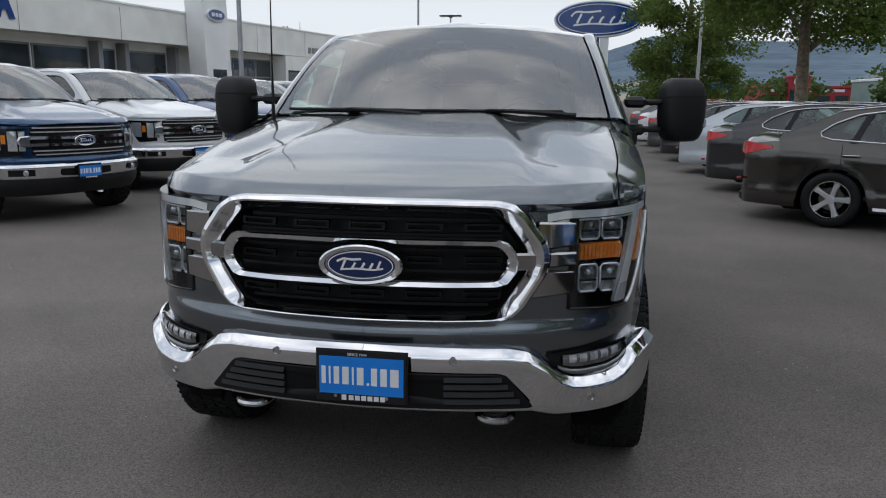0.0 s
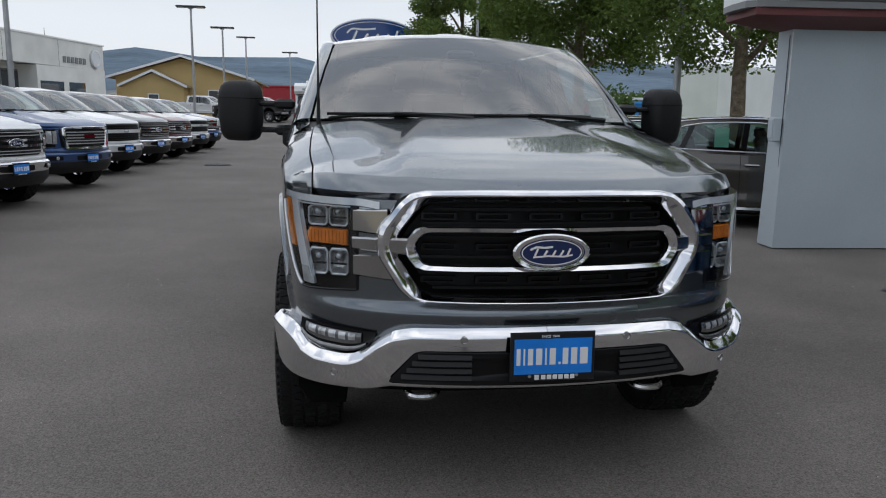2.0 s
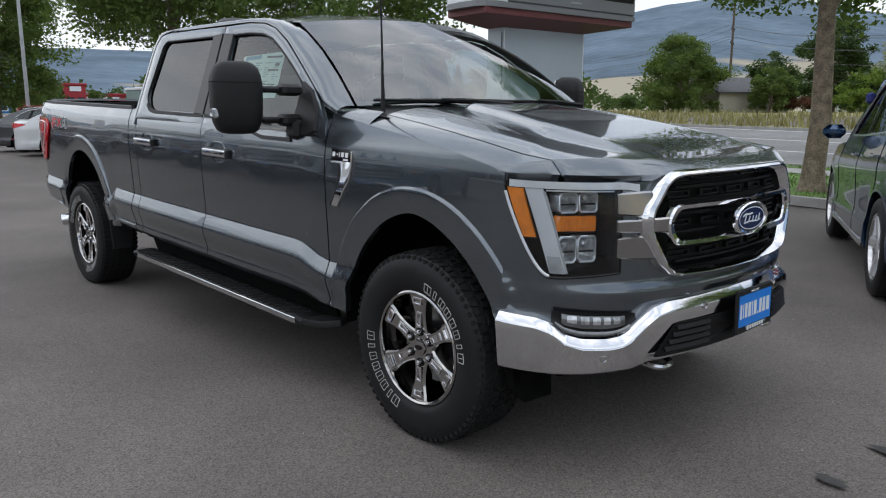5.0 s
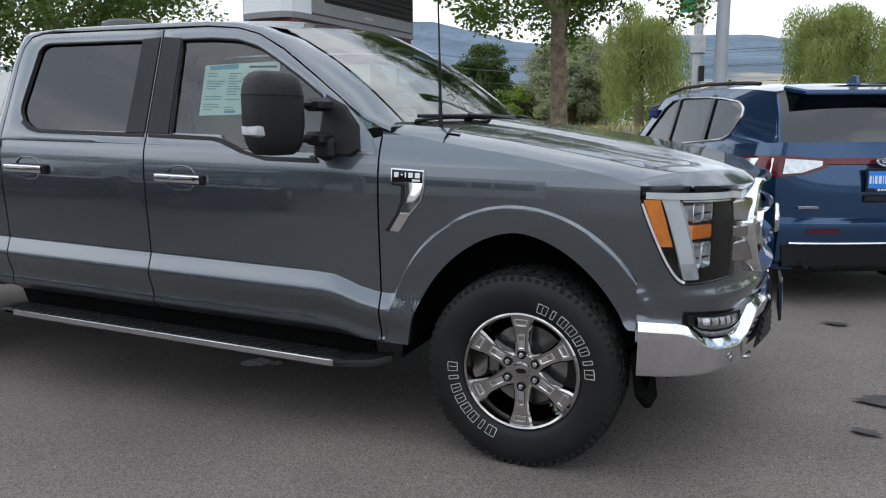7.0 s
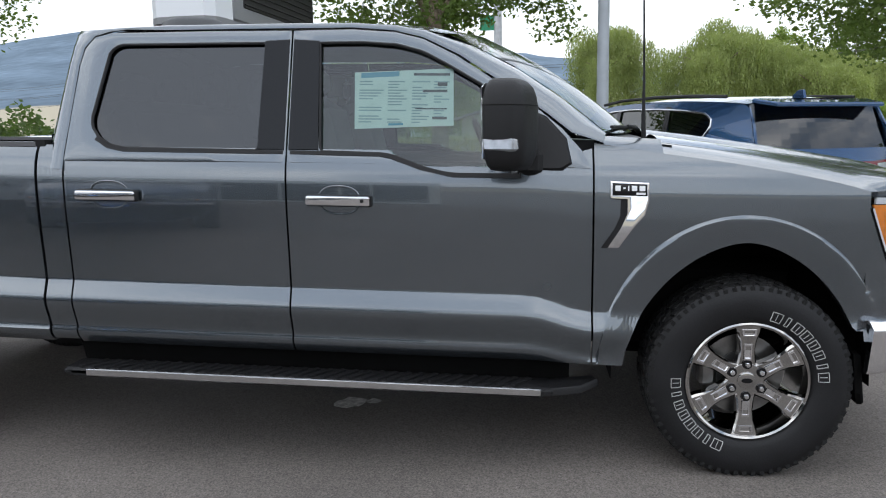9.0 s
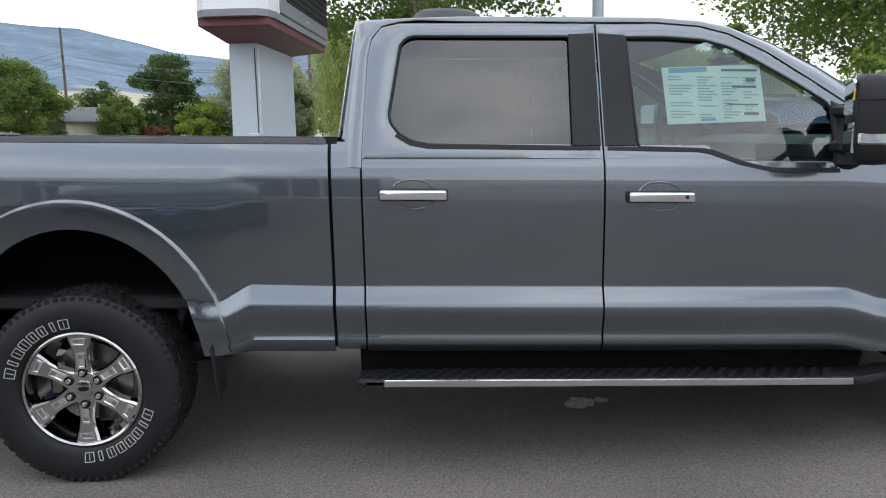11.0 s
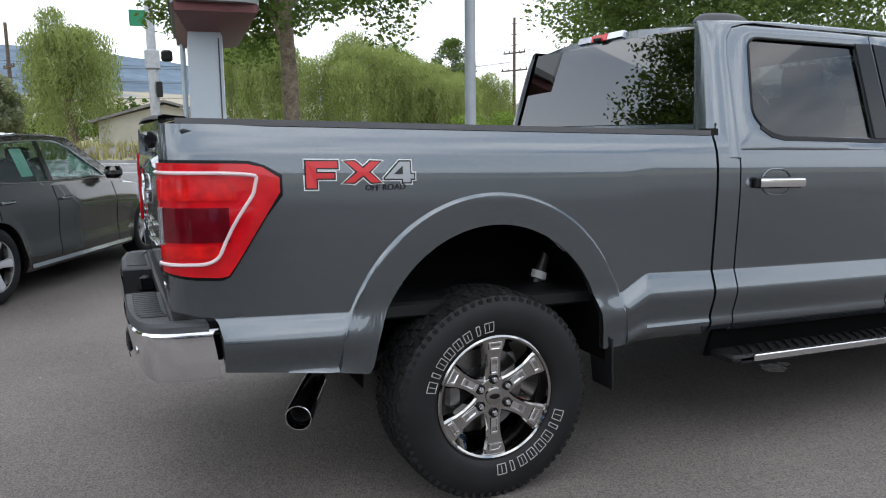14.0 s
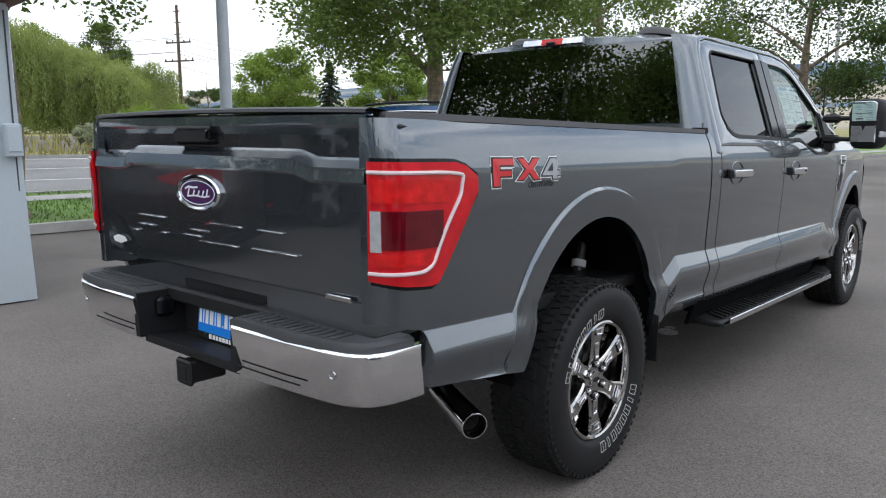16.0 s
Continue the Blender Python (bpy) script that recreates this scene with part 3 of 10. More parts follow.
def number_plate(parent, at, ax, nn, w=0.305, h=0.175, tilt=0.0, name="licence_plate"):
    """Dealer plate: blue field with bars for lettering in a black frame; at is its centre, ax its width direction, nn outwards."""
    at, ax, nn = Vector(at), Vector(ax).normalized(), Vector(nn).normalized()
    az = nn.cross(ax).normalized()
    if az.z < 0:
        az = -az
    def R(x0, z0, x1, z1, d):
        return [at + ax * x + az * z + nn * d for x, z in ((x0, z0), (x1, z0), (x1, z1), (x0, z1))]
    pl = part(name, Geo().slab(R(-w / 2, -h / 2, w / 2, h / 2, 0), nn * .012, .006), BLACK_PLASTIC, parent, "blue dealer plate in a black frame")
    k = w / 0.305
    part("plate_field", Geo().slab(R(-.140 * k, -.060 * k, .140 * k, .066 * k, .0122), nn * .0015), PLATE_BLUE, pl, "bright blue field")
    g = Geo()
    x = -.132 * k
    for wd in (.020, .012, .024, .028, .012, .028, .010, .026, .028, .034):
        if wd == .010:
            g.slab(R(x, -.027 * k, x + .008 * k, -.018 * k, .0138), nn * .001)
        else:
            g.slab(R(x, -.027 * k, x + (wd - .006) * k, .032 * k, .0138), nn * .001)
        x += (wd + .0045) * k
    part("plate_lettering", g, WHITE_PRINT, pl, "white lettering bars", sharp=0)
    g = Geo()
    for q in range(6):
        g.slab(R((-.042 + .021 * q) * k, -.080 * k, (-.026 + .021 * q) * k, -.064 * k, .0122), nn * .001)
    g.slab(R(-.066 * k, -.081 * k, -.050 * k, -.063 * k, .0122), nn * .001)
    part("frame_lettering", g, WHITE_PRINT, pl, sharp=0)
    g = Geo()
    for sg in (-1, 1):
        c = at + ax * (.085 * sg * k) - az * (.066 * k) + nn * .014
        g.loops([[c + ax * (.006 * math.cos(t)) + az * (.006 * math.sin(t)) + nn * d for t in (2 * math.pi * q / 12 for q in range(12))] for d in (0, .004)], False, True)
    part("plate_screws", g, CHROME_SATIN, pl)
    return pl


def words(parent, text, at, ax, az, size, material, depth=0.0008, name="lettering", label=""):
    """Built-in font text as a mesh, at its lower left corner."""
    cu = bpy.data.curves.new(name, "FONT")
    cu.body, cu.size, cu.extrude, cu.resolution_u = text, size, depth, 2
    tmp = bpy.data.objects.new(name, cu)
    me = bpy.data.meshes.new_from_object(tmp)
    bpy.data.objects.remove(tmp)
    at, ax, az = Vector(at), Vector(ax).normalized(), Vector(az).normalized()
    nn = ax.cross(az)
    m = Matrix(((ax.x, az.x, nn.x, at.x), (ax.y, az.y, nn.y, at.y), (ax.z, az.z, nn.z, at.z), (0, 0, 0, 1)))
    me.transform(m)
    me.materials.clear()
    me.materials.append(material)
    ob = new(name, me)
    ob.parent = parent
    if label:
        tagged(ob, label)
    return ob


def lamp_foot(s):
    """Lower edge of the headlamp at plan index s."""
    s_in, s_mid, s_c, s_out = s_at_x(0.565), s_at_x(0.668), s_at_x(0.845), s_at_y(-0.445)
    if s > s_mid:
        return lerp(1.075, 1.105, smooth(s, s_mid, s_in))
    if s > s_c:
        return lerp(0.800, 0.782, (s_mid - s) / (s_mid - s_c))
    s_b = lerp(s_c, s_out, 0.20)
    return lerp(0.783, 1.085, (max(0.0, s_b - s) / (s_b - s_out)) ** 1.75)


def pickup(name, label, paint, face="new", detail=True):
    """Crew-cab pickup truck, nose towards -y, front axle at the origin; face is new, bars, frame or split."""
    new_face = face == "new"
    T = thing(name, label, "pickup truck")
    def P(n, g, m, parent=None, lab="", sharp=35, merge=True):
        return part(n, raked(g), m, parent or T, lab, sharp, merge)
    sides = (-1, 1)
    # ---- lower body, side by side
    for sd in sides:
        # fender
        s = s_range(0.612, -0.44, 0.013 if detail else 0.03)
        P("fender", skin(Geo(), s, lambda y: arch_z(y, 0.43 if y > 0 else 0.60), lambda y: curve(y, FENDER_TOP), sd), paint, None, "painted front fender with a flared arch")
        # doors
        for dn, y0, y1 in (("front_door", 0.620, 1.852), ("rear_door", 1.860, 2.822)):
            door = P(dn, skin(Geo(), s_range(y1, y0, 0.03), lambda y: 0.432, lambda y: 1.285 if y > 1.43 else curve(y, [(0.62, 1.30), (0.66, 1.29), (0.72, 1.22), (1.15, 1.195), (1.3, 1.225), (1.43, 1.268)]), sd), paint)
            g = frame_panel(Geo(), FRONT_DOOR if dn == "front_door" else REAR_DOOR, FRONT_WINDOW if dn == "front_door" else REAR_WINDOW, sd)
            P("window_frame", g, paint, door)
            win = FRONT_WINDOW if dn == "front_door" else REAR_WINDOW
            pane = P("door_window", Geo().add([(sd * (glass_x(z) - 0.012), y, z) for y, z in win], [tuple(range(len(win)))]), GLASS_GREEN if dn == "front_door" else GLASS_PRIVACY, door, "clear green-tinted glass" if dn == "front_door" else "dark privacy glass", 0)
            # black rubber line round the glass and the darker pillar beside it
            pts = [(sd * (glass_x(q.y) + 0.001), q.x, q.y) for q in resample([(*q, 0) for q in win], 90)]
            P("window_seal", Geo().tube(pts + pts[:2], 0.0062, 6, False), BLACK_PLASTIC, door, "black rubber seal")
            pl = [(1.722, 1.281), (1.848, 1.281), (1.848, 1.738), (1.738, 1.732)] if dn == "front_door" else [(1.866, 1.281), (1.980, 1.281), (1.972, 1.732), (1.866, 1.738)]
            P("pillar_trim", Geo().slab([(sd * (glass_x(z) + 0.0045), y, z) for y, z in pl], (sd * 0.004, 0, 0), 0.003), BLACK_GLOSS, door, "gloss black pillar trim")
            # belt strip
            bl = [(y, curve(y, [(0.90, 1.188), (1.17, 1.188), (1.3, 1.214), (1.42, 1.257), (1.47, 1.266), (1.85, 1.270)])) for y in ([0.9, 1.0, 1.1, 1.17, 1.24, 1.3, 1.36, 1.42, 1.47, 1.6, 1.84])] if dn == "front_door" else [(1.87, 1.270), (2.2, 1.271), (2.56, 1.272), (2.63, 1.285), (2.685, 1.318)]
            P("belt_strip", Geo().strip([(sd * (glass_x(z) - 0.0), y, z) for y, z in bl], 0.016, 0.007, (sd, 0, 0.3)), BLACK_PLASTIC, door)
            # handle
            hy = 1.634 if dn == "front_door" else 2.622
            hx = 0.985
            zz = 1.082 if dn == "front_door" else 1.086
            hb = Geo().loops([[(sd * (hx + 0.012 + 0.020 * w), hy + sy * (0.131 - 0.008 * (1 - w)), zz + sz) for sy, sz in ((-1, -0.019 * q), (-0.97, -0.022 * q), (0.97, -0.022 * q), (1, -0.019 * q), (1, 0.012 * q), (0.97, 0.019 * q), (-0.97, 0.019 * q), (-1, 0.012 * q))] for w, q in ((0, 0.86), (0.55, 1.0), (0.9, 0.86), (1.0, 0.62))], True, True)
            hd = P("door_handle", hb, CHROME, door, "chrome pull handle")
            P("handle_base", Geo().box((sd * (hx + 0.004), hy, zz - 0.002), (0.024, 0.272, 0.048), 0.006), BLACK_PLASTIC, hd)
            if detail:
                ring = [(sd * (surf(s_at_y(hy), zz + 0.056 * math.sin(t))[0] + 0.001), hy + 0.086 * math.copysign(abs(math.cos(t)) ** 0.75, math.cos(t)), zz + 0.056 * math.sin(t)) for t in (2 * math.pi * q / 40 for q in range(42))]
                P("handle_cup", Geo().tube(ring, 0.0042, 6, False), paint, hd, "pressed rim of the handle cup")
            if dn == "front_door":
                P("lock", Geo().lathe([(sd * (hx + .033), .008), (sd * (hx + .036), .007), (sd * (hx + .0365), .0005)], 12, "x", (0, hy - 0.10, zz)), BLACK_PLASTIC, hd)
        # cab corner behind the rear door
        P("cab_corner", skin(Geo(), s_range(2.944, 2.830, 0.02), lambda y: 0.445, lambda y: 1.29, sd), paint)
        # bed side, round to the tail
        s = [k * 1.0 for k in range(8, 3 * 24)] + s_range(5.04, 2.957, 0.014 if detail else 0.03)
        def bed_low(y):
            base = curve(y, [(2.9, 0.430), (3.3, 0.430), (3.5, 0.415), (4.45, 0.415), (4.6, 0.44), (4.97, 0.478), (4.985, 0.66), (5.2, 0.70)])
            return arch_z(y, base)
        P("bed_side", skin(Geo(), s, bed_low, lambda y: 1.282, sd), paint, None, "painted bed side with a flared arch")
        P("bed_rail", Geo().strip([(sd * (surf(s_at_y(min(y, 5.0)), 1.282)[0] - inset), y, 1.281) for y, inset in ((2.962, 0.038), (3.5, 0.038), (4.2, 0.038), (4.8, 0.038), (4.98, 0.044), (5.06, 0.072))], 0.084, 0.020, (0, 0, 1)), RAIL_GREY, None, "grey plastic bed rail cap")
        # wheel wells
        for cy, w in ((0.02, "front"), (3.98, "rear")):
            rows = []
            for k in range(25):
                t = math.pi * k / 24
                rim_x = min(0.965, surf(s_at_y(max(-0.44, cy + 0.515 * math.cos(t))), 0.80)[0] - 0.035)
                rows.append([(sd * xx, cy + 0.515 * math.cos(t) * q, 0.36 + (0.60 * math.sin(t) ** 0.8) * q) for xx, q in ((rim_x, 1), (rim_x - 0.05, 1), (0.7, 1), (0.52, 1), (0.50, 0.9), (0.50, 0.5), (0.50, 0.05))])
            P("wheel_well", Geo().grid(rows), UNDERBODY, None, "black wheel well liner")
        # black mud flaps
        if detail:
            P("mud_guard", Geo().slab([(sd * 0.80, 3.465, 0.46), (sd * 0.965, 3.465, 0.46), (sd * 0.955, 3.45, 0.24), (sd * 0.82, 3.45, 0.24)], (0, -0.01, 0), 0.004), BLACK_PLASTIC, None, "black rubber mud flap")
            P("front_liner", Geo().slab([(sd * 0.66, -0.44, 0.50), (sd * 0.90, -0.42, 0.50), (sd * 0.89, -0.44, 0.33), (sd * 0.84, -0.47, 0.27), (sd * 0.70, -0.48, 0.27)], (0, -0.03, 0), 0.01), UNDERBODY, None, "black air deflector")
    # ---- cabin shell between the doors
    for sd in sides:
        g = Geo()
        # A pillar, roof rail and rear pillar
        a = [(0.575, 1.335), (0.70, 1.375), (0.80, 1.452), (0.97, 1.568), (1.15, 1.685), (1.30, 1.757), (1.42, 1.787), (1.60, 1.800), (2.0, 1.797), (2.4, 1.793), (2.60, 1.787), (2.67, 1.779), (2.742, 1.760), (2.784, 1.708), (2.801, 1.63), (2.820, 1.38), (2.829, 1.27), (2.831, 1.19)]
        inner = [(y, z - 0.012) if y < 2.5 else (y - 0.007, z - 0.004) for y, z in a]
        outs = []
        for q, (y, z) in enumerate(a):
            if y <= 1.23:
                v = max(0.0, (z - 1.335) / (1.757 - 1.335))
                px, py, pz = screen_point(1.0, min(1.0, v))
                outs.append((px, py, pz))
            else:
                if y <= 2.62:
                    v = (y - 1.22) / (2.77 - 1.22)
                    outs.append(roof_point(1.0, min(1.0, max(0, v))))
                else:
                    zz = min(z + 0.02, 1.758)
                    outs.append((0.672 + (1.758 - zz) * 0.23, 2.777 + (1.758 - zz) * 0.272, zz))
        rows = []
        for (y, z), (yi, zi), o in zip(a, inner, outs):
            x = glass_x(z)
            mid = Vector((x, y, z)).lerp(Vector(o), 0.5)
            bulge = Vector((0.012, 0, 0.008))
            if y > 2.62:
                # the pillar wraps round the corner onto the edge of the back window
                yw = 2.913 - (z - 1.335) * 0.168
                mid = Vector((x - 0.024, yw + 0.002, z))
                bulge = Vector((0.0, 0.0, 0.004))
                o = (0.785 - (z - 1.335) * 0.2278, yw + 0.010, z + 0.006)
            va, vo = Vector((x + 0.004, y, z)), Vector(o)
            vc = (mid + bulge) * 2 - (va + vo) * 0.5 if y <= 2.62 else Vector((x + 0.001, vo.y + 0.004, z + 0.003))
            bend = [va * (1 - t) ** 2 + vc * (2 * t * (1 - t)) + vo * t * t for t in (q / 8 for q in range(9))]
            rows.append([(sd * (glass_x(zi) - 0.02), yi, zi), (sd * (glass_x(zi) + 0.002), yi, zi)] + [(sd * q.x, q.y, q.z) for q in bend])
        g.grid(rows)
        P("cab_pillar", g, paint, None, "painted roof pillar", 40)
    P("roof", Geo().grid([[roof_point(-1 + 2 * i / 40, j / 30) for i in range(41)] for j in range(31)]), paint, None, "painted cab roof", 50)
    # rear wall of the cab
    g = Geo()
    rows = []
    for z in (0.50, 1.0, 1.30, 1.335):
        rows.append([(x, 2.93 - (z > 1.2) * (z - 1.2) * 0.2, z) for x in (-0.90, -0.82, 0, 0.82, 0.90)])
    g.grid(rows)
    P("cab_back", g, paint)
    rw = [(-0.80, 2.905, 1.335), (0.80, 2.905, 1.335), (0.705, 2.835, 1.752), (0.70, 2.833, 1.762), (-0.70, 2.833, 1.762), (-0.705, 2.835, 1.752)]
    P("back_window", Geo().slab(rw, (0, 0.008, 0.002)), GLASS_BACK, None, "dark tinted back window", 0)
    P("back_header", Geo().grid([[roof_point(-1 + 2 * i / 20, 1.0) for i in range(21)], [((-1 + 2 * i / 20) * 0.705, 2.837, 1.752) for i in range(21)]]), paint)
    bl = P("brake_lamp", Geo().slab([(-0.17, 2.832, 1.775), (0.23, 2.832, 1.775), (0.23, 2.822, 1.808), (-0.17, 2.822, 1.808)], (0, 0.022, 0.006), 0.004), CLEAR_LENS, None, "high brake lamp with clear ends")
    P("red_lens", Geo().slab([(-0.04, 2.853, 1.778), (0.10, 2.853, 1.778), (0.10, 2.844, 1.812), (-0.04, 2.844, 1.812)], (0, 0.004, 0.001), 0.002), RED_BRIGHT, bl)
    P("camera_pod", Geo().box((0.03, 2.862, 1.785), (0.05, 0.03, 0.022), 0.006), BLACK_PLASTIC, bl)
    if detail:
        for x in (-0.42, 0.45):
            P("roof_antenna", Geo().loops([[(x + 0.10 * sx * math.cos(t), 2.45 + 0.16 * sx * math.sin(t), z) for t in (2 * math.pi * q / 20 for q in range(20))] for sx, z in ((1, 1.835), (0.9, 1.862), (0.7, 1.878), (0.2, 1.882))], False, True), GREY_PLASTIC, None, "low grey antenna housing")
    # windscreen
    P("windscreen", Geo().grid([[screen_point(-0.985 + 1.97 * i / 32, j / 20) for i in range(33)] for j in range(21)]), GLASS_CLEAR, None, "clear raked windscreen", 60)
    P("screen_band", Geo().grid([[tuple(Vector(screen_point(-0.98 + 1.96 * i / 32, v)) + Vector((0, 0.004, -0.004))) for i in range(33)] for v in (0.0, 0.045)] ), BLACK_GLOSS, None, "", 0)
    P("sensor_housing", Geo().box((0.0, 0.985, 1.715), (0.16, 0.14, 0.05), 0.02), BLACK_PLASTIC, None, "black sensor housing")
    P("rear_view_mirror", Geo().box((0.0, 0.93, 1.65), (0.24, 0.03, 0.065), 0.02), BLACK_PLASTIC)
    # cowl and wipers
    P("cowl", Geo().grid([[((-1 + 2 * i / 24) * 0.86, lerp(0.30, 0.38 + 0.2 * (-1 + 2 * i / 24) ** 2, v), lerp(1.335, 1.362, v) - 0.02 * abs(-1 + 2 * i / 24) ** 3) for i in range(25)] for v in (0, 0.5, 1)]), BLACK_PLASTIC, None, "black slotted cowl")
    for x0, x1, yy in ((-0.76, -0.10, 0), (-0.10, 0.62, 1)):
        w0, w1 = Vector(screen_point(x0 / 0.845, 0.024 - 0.01 * yy)), Vector(screen_point(x1 / 0.845, 0.016 + 0.006 * yy))
        up = Vector((0, -0.010, 0.012))
        wip = P("wiper", Geo().tube([w0 + up, w0.lerp(w1, 0.5) + up * 1.1 + Vector((0, -0.015, 0)), w1 + up], 0.008, 6), BLACK_PLASTIC, None, "black windscreen wiper")
        P("wiper_arm", Geo().tube([w0.lerp(w1, 0.5) + up * 1.5 + Vector((0, -0.02, 0)), w0.lerp(w1, 0.75) + Vector((0, -0.05, 0.012)), w1 + Vector((0.06, -0.055, -0.005))], [0.007, 0.011, 0.014], 6), BLACK_PLASTIC, wip)
    if detail:
        ant = P("antenna", Geo().tube([(-0.80, 0.405, 1.335), (-0.80, 0.407, 1.43), (-0.80, 0.408, 1.60), (-0.80, 0.42, 2.10)], [0.011, 0.008, 0.0045, 0.003], 8), BLACK_PLASTIC, None, "thin black whip antenna")
    # ---- hood
    def edge(y, gap):
        x, _, _ = surf(s_at_y(y), curve(y, FENDER_TOP), -gap)
        return x, curve(y, FENDER_TOP) + gap
    def top_rows(us, gap):
        """Rows of the upper front from the nose to the windscreen; u runs across."""
        rows = []
        for k in range(47):
            row = []
            for u in us:
                # the front edge follows the plan of the nose
                yf = -0.862 + 0.10 * abs(u) ** 2 + 0.34 * abs(u) ** 6
                yy = lerp(yf, 0.345, k / 46)
                e = edge(max(yy, -0.43), gap)
                hp = hood_point(u, yy, e[0], e[1] - max(0, -0.43 - yy) * 0.02)
                z = hp[2]
                lipz = 1.158 - 0.01 * abs(u)
                if k == 0:
                    row.append((hp[0], yy + 0.03, min(z, lipz) - 0.035))
                elif k == 1:
                    row.append((hp[0], yf, min(z, lipz)))
                else:
                    row.append((hp[0], yy, z if k > 2 else max(z, lipz)))
            rows.append(row)
        return rows
    hood_u = 0.885
    rows = top_rows([-hood_u + 2 * hood_u * k / 74 for k in range(75)], 0.0)
    rows = [[(r[0][0], r[0][1], r[0][2] - 0.03)] + r + [(r[-1][0], r[-1][1], r[-1][2] - 0.03)] for r in rows]
    P("hood", Geo().grid(rows), paint, None, "painted hood with a raised centre", 50)
    for sd in sides:
        rows = top_rows([sd * lerp(hood_u + 0.007, 1.0, k / 10) for k in range(11)], 0.0)
        rows = [[(r[0][0], r[0][1], r[0][2] - 0.03)] + r for r in rows]
        P("fender_top", Geo().grid(rows), paint, None, "painted fender shoulder beside the hood", 50)
    # fender to pillar filler at the base of the windscreen
    for sd in sides:
        g = Geo()
        rows = []
        for y in (0.345, 0.42, 0.50, 0.57, 0.612):
            x, _, _ = surf(s_at_y(y), curve(y, FENDER_TOP), 0.0)
            z = curve(y, FENDER_TOP)
            rows.append([(sd * x, y, z), (sd * (x - 0.02), y, z + 0.018), (sd * 0.845, y, 1.352 - (0.6 - y) * 0.05)])
        g.grid(rows)
        P("cowl_corner", g, paint)
    # ---- nose shell behind grille and lamps
    g = Geo()
    for sd in sides:
        ss = [lerp(s_at_y(-0.44), len(PLAN) - 1, k / 60) for k in range(61)]
        g.grid([[surf(s, z, 0.0, sd) for z in (0.56, 0.60, 0.64, 0.66, 0.68, 0.70, 0.712, 0.722, 0.729, 0.736, 0.745, 0.755, 0.765, 0.775, 0.785)] for s in ss])
        # above that only beside the grille opening
        side_x = [(0.785, 0.44), (0.83, 0.50), (0.90, 0.548), (1.06, 0.555), (1.10, 0.53), (1.125, 0.45)]
        s_in = s_at_x(0.672) if new_face else s_at_y(-0.44)
        g.grid([[surf(lerp(s_in, s_at_x(curve(z, side_x)), k / 40), z, 0.0, sd) for z in (0.785, 0.805, 0.83, 0.86, 0.9, 1.0, 1.06, 1.09, 1.125)] for k in range(41)])
        if new_face:          # below the slanted foot of the lamp
            g.grid([[surf(s, lerp(0.785, max(0.786, lamp_foot(s)), q / 6), 0.0, sd) for q in range(7)] for s in [lerp(s_at_y(-0.44), s_in, k / 40) for k in range(41)]])
    P("front_fascia", g, paint, None, "painted front fascia")
    build_face(T, P, paint, face)
    build_bumper(T, P, paint, face)
    # ---- wheels
    for sd in sides:
        for y in (0.0, 3.99):
            tyre_and_rim(T, (sd * 0.845, y, HUB_Z), sd, new_face, not detail, spin=0 if y > 1 else -92)
    # ---- underside
    ch = P("chassis", Geo().box((0.42, 2.2, 0.47), (0.10, 5.6, 0.16), 0.01), UNDERBODY, None, "black ladder chassis")
    for nm, c, d, bv in (("frame_rail", (-0.42, 2.2, 0.47), (0.10, 5.6, 0.16), .01), ("sill_pan", (0.60, 1.9, 0.44), (0.5, 2.0, 0.05), .01), ("sill_pan", (-0.60, 1.9, 0.44), (0.5, 2.0, 0.05), .01), ("front_axle", (0, 0.0, 0.40), (1.4, 0.12, 0.12), .03),
                         ("rear_axle", (0, 3.99, 0.39), (1.4, 0.14, 0.14), .05), ("engine_pan", (0, 0.5, 0.62), (1.2, 1.6, 0.4), .05), ("gearbox", (0.0, 2.6, 0.50), (0.5, 1.6, 0.18), .05), ("skid_plate", (0, -0.45, 0.50), (1.50, 0.35, 0.22), .05)):
        P(nm, Geo().box(c, d, bv), UNDERBODY, ch)
    liner = P("bed_liner", Geo().box((0, 4.05, 0.62), (1.72, 2.15, 0.06), 0.01), BLACK_PLASTIC, None, "black bed liner")
    P("liner_front", Geo().box((0, 2.985, 0.98), (1.74, 0.03, 0.64), 0.01), BLACK_PLASTIC, liner)
    for sd in sides:
        P("liner_side", Geo().box((sd * 0.885, 4.02, 1.11), (0.03, 2.1, 0.32), 0.01), BLACK_PLASTIC, liner)
        P("wheel_housing", Geo().box((sd * 0.72, 3.98, 1.01), (0.30, 0.95, 0.06), 0.02), BLACK_PLASTIC, liner)
    for sd in sides:
        P("gap_backing", Geo().box((sd * 0.90, 2.945, 0.88), (0.06, 0.05, 0.86), 0.0), SEAM)
        P("door_backing", Geo().box((sd * 0.90, 1.73, 0.84), (0.05, 2.22, 0.78), 0.0), SEAM)
    build_tail(T, P, paint, detail)
    build_cabin(T, P, detail)
    build_mirrors(T, P, detail)
    if detail:
        build_side_trim(T, P)
    return T


def ring_loops(put, outer, inner, steps, n=168):
    """Loops between two outlines; steps are (t, off)."""
    o = resample([(*p, 0) for p in outer], n)
    i = resample([(*p, 0) for p in inner], n)
    return [[put(lerp(a.x, b.x, t), lerp(a.y, b.y, t), off) for a, b in zip(o, i)] for t, off in steps]


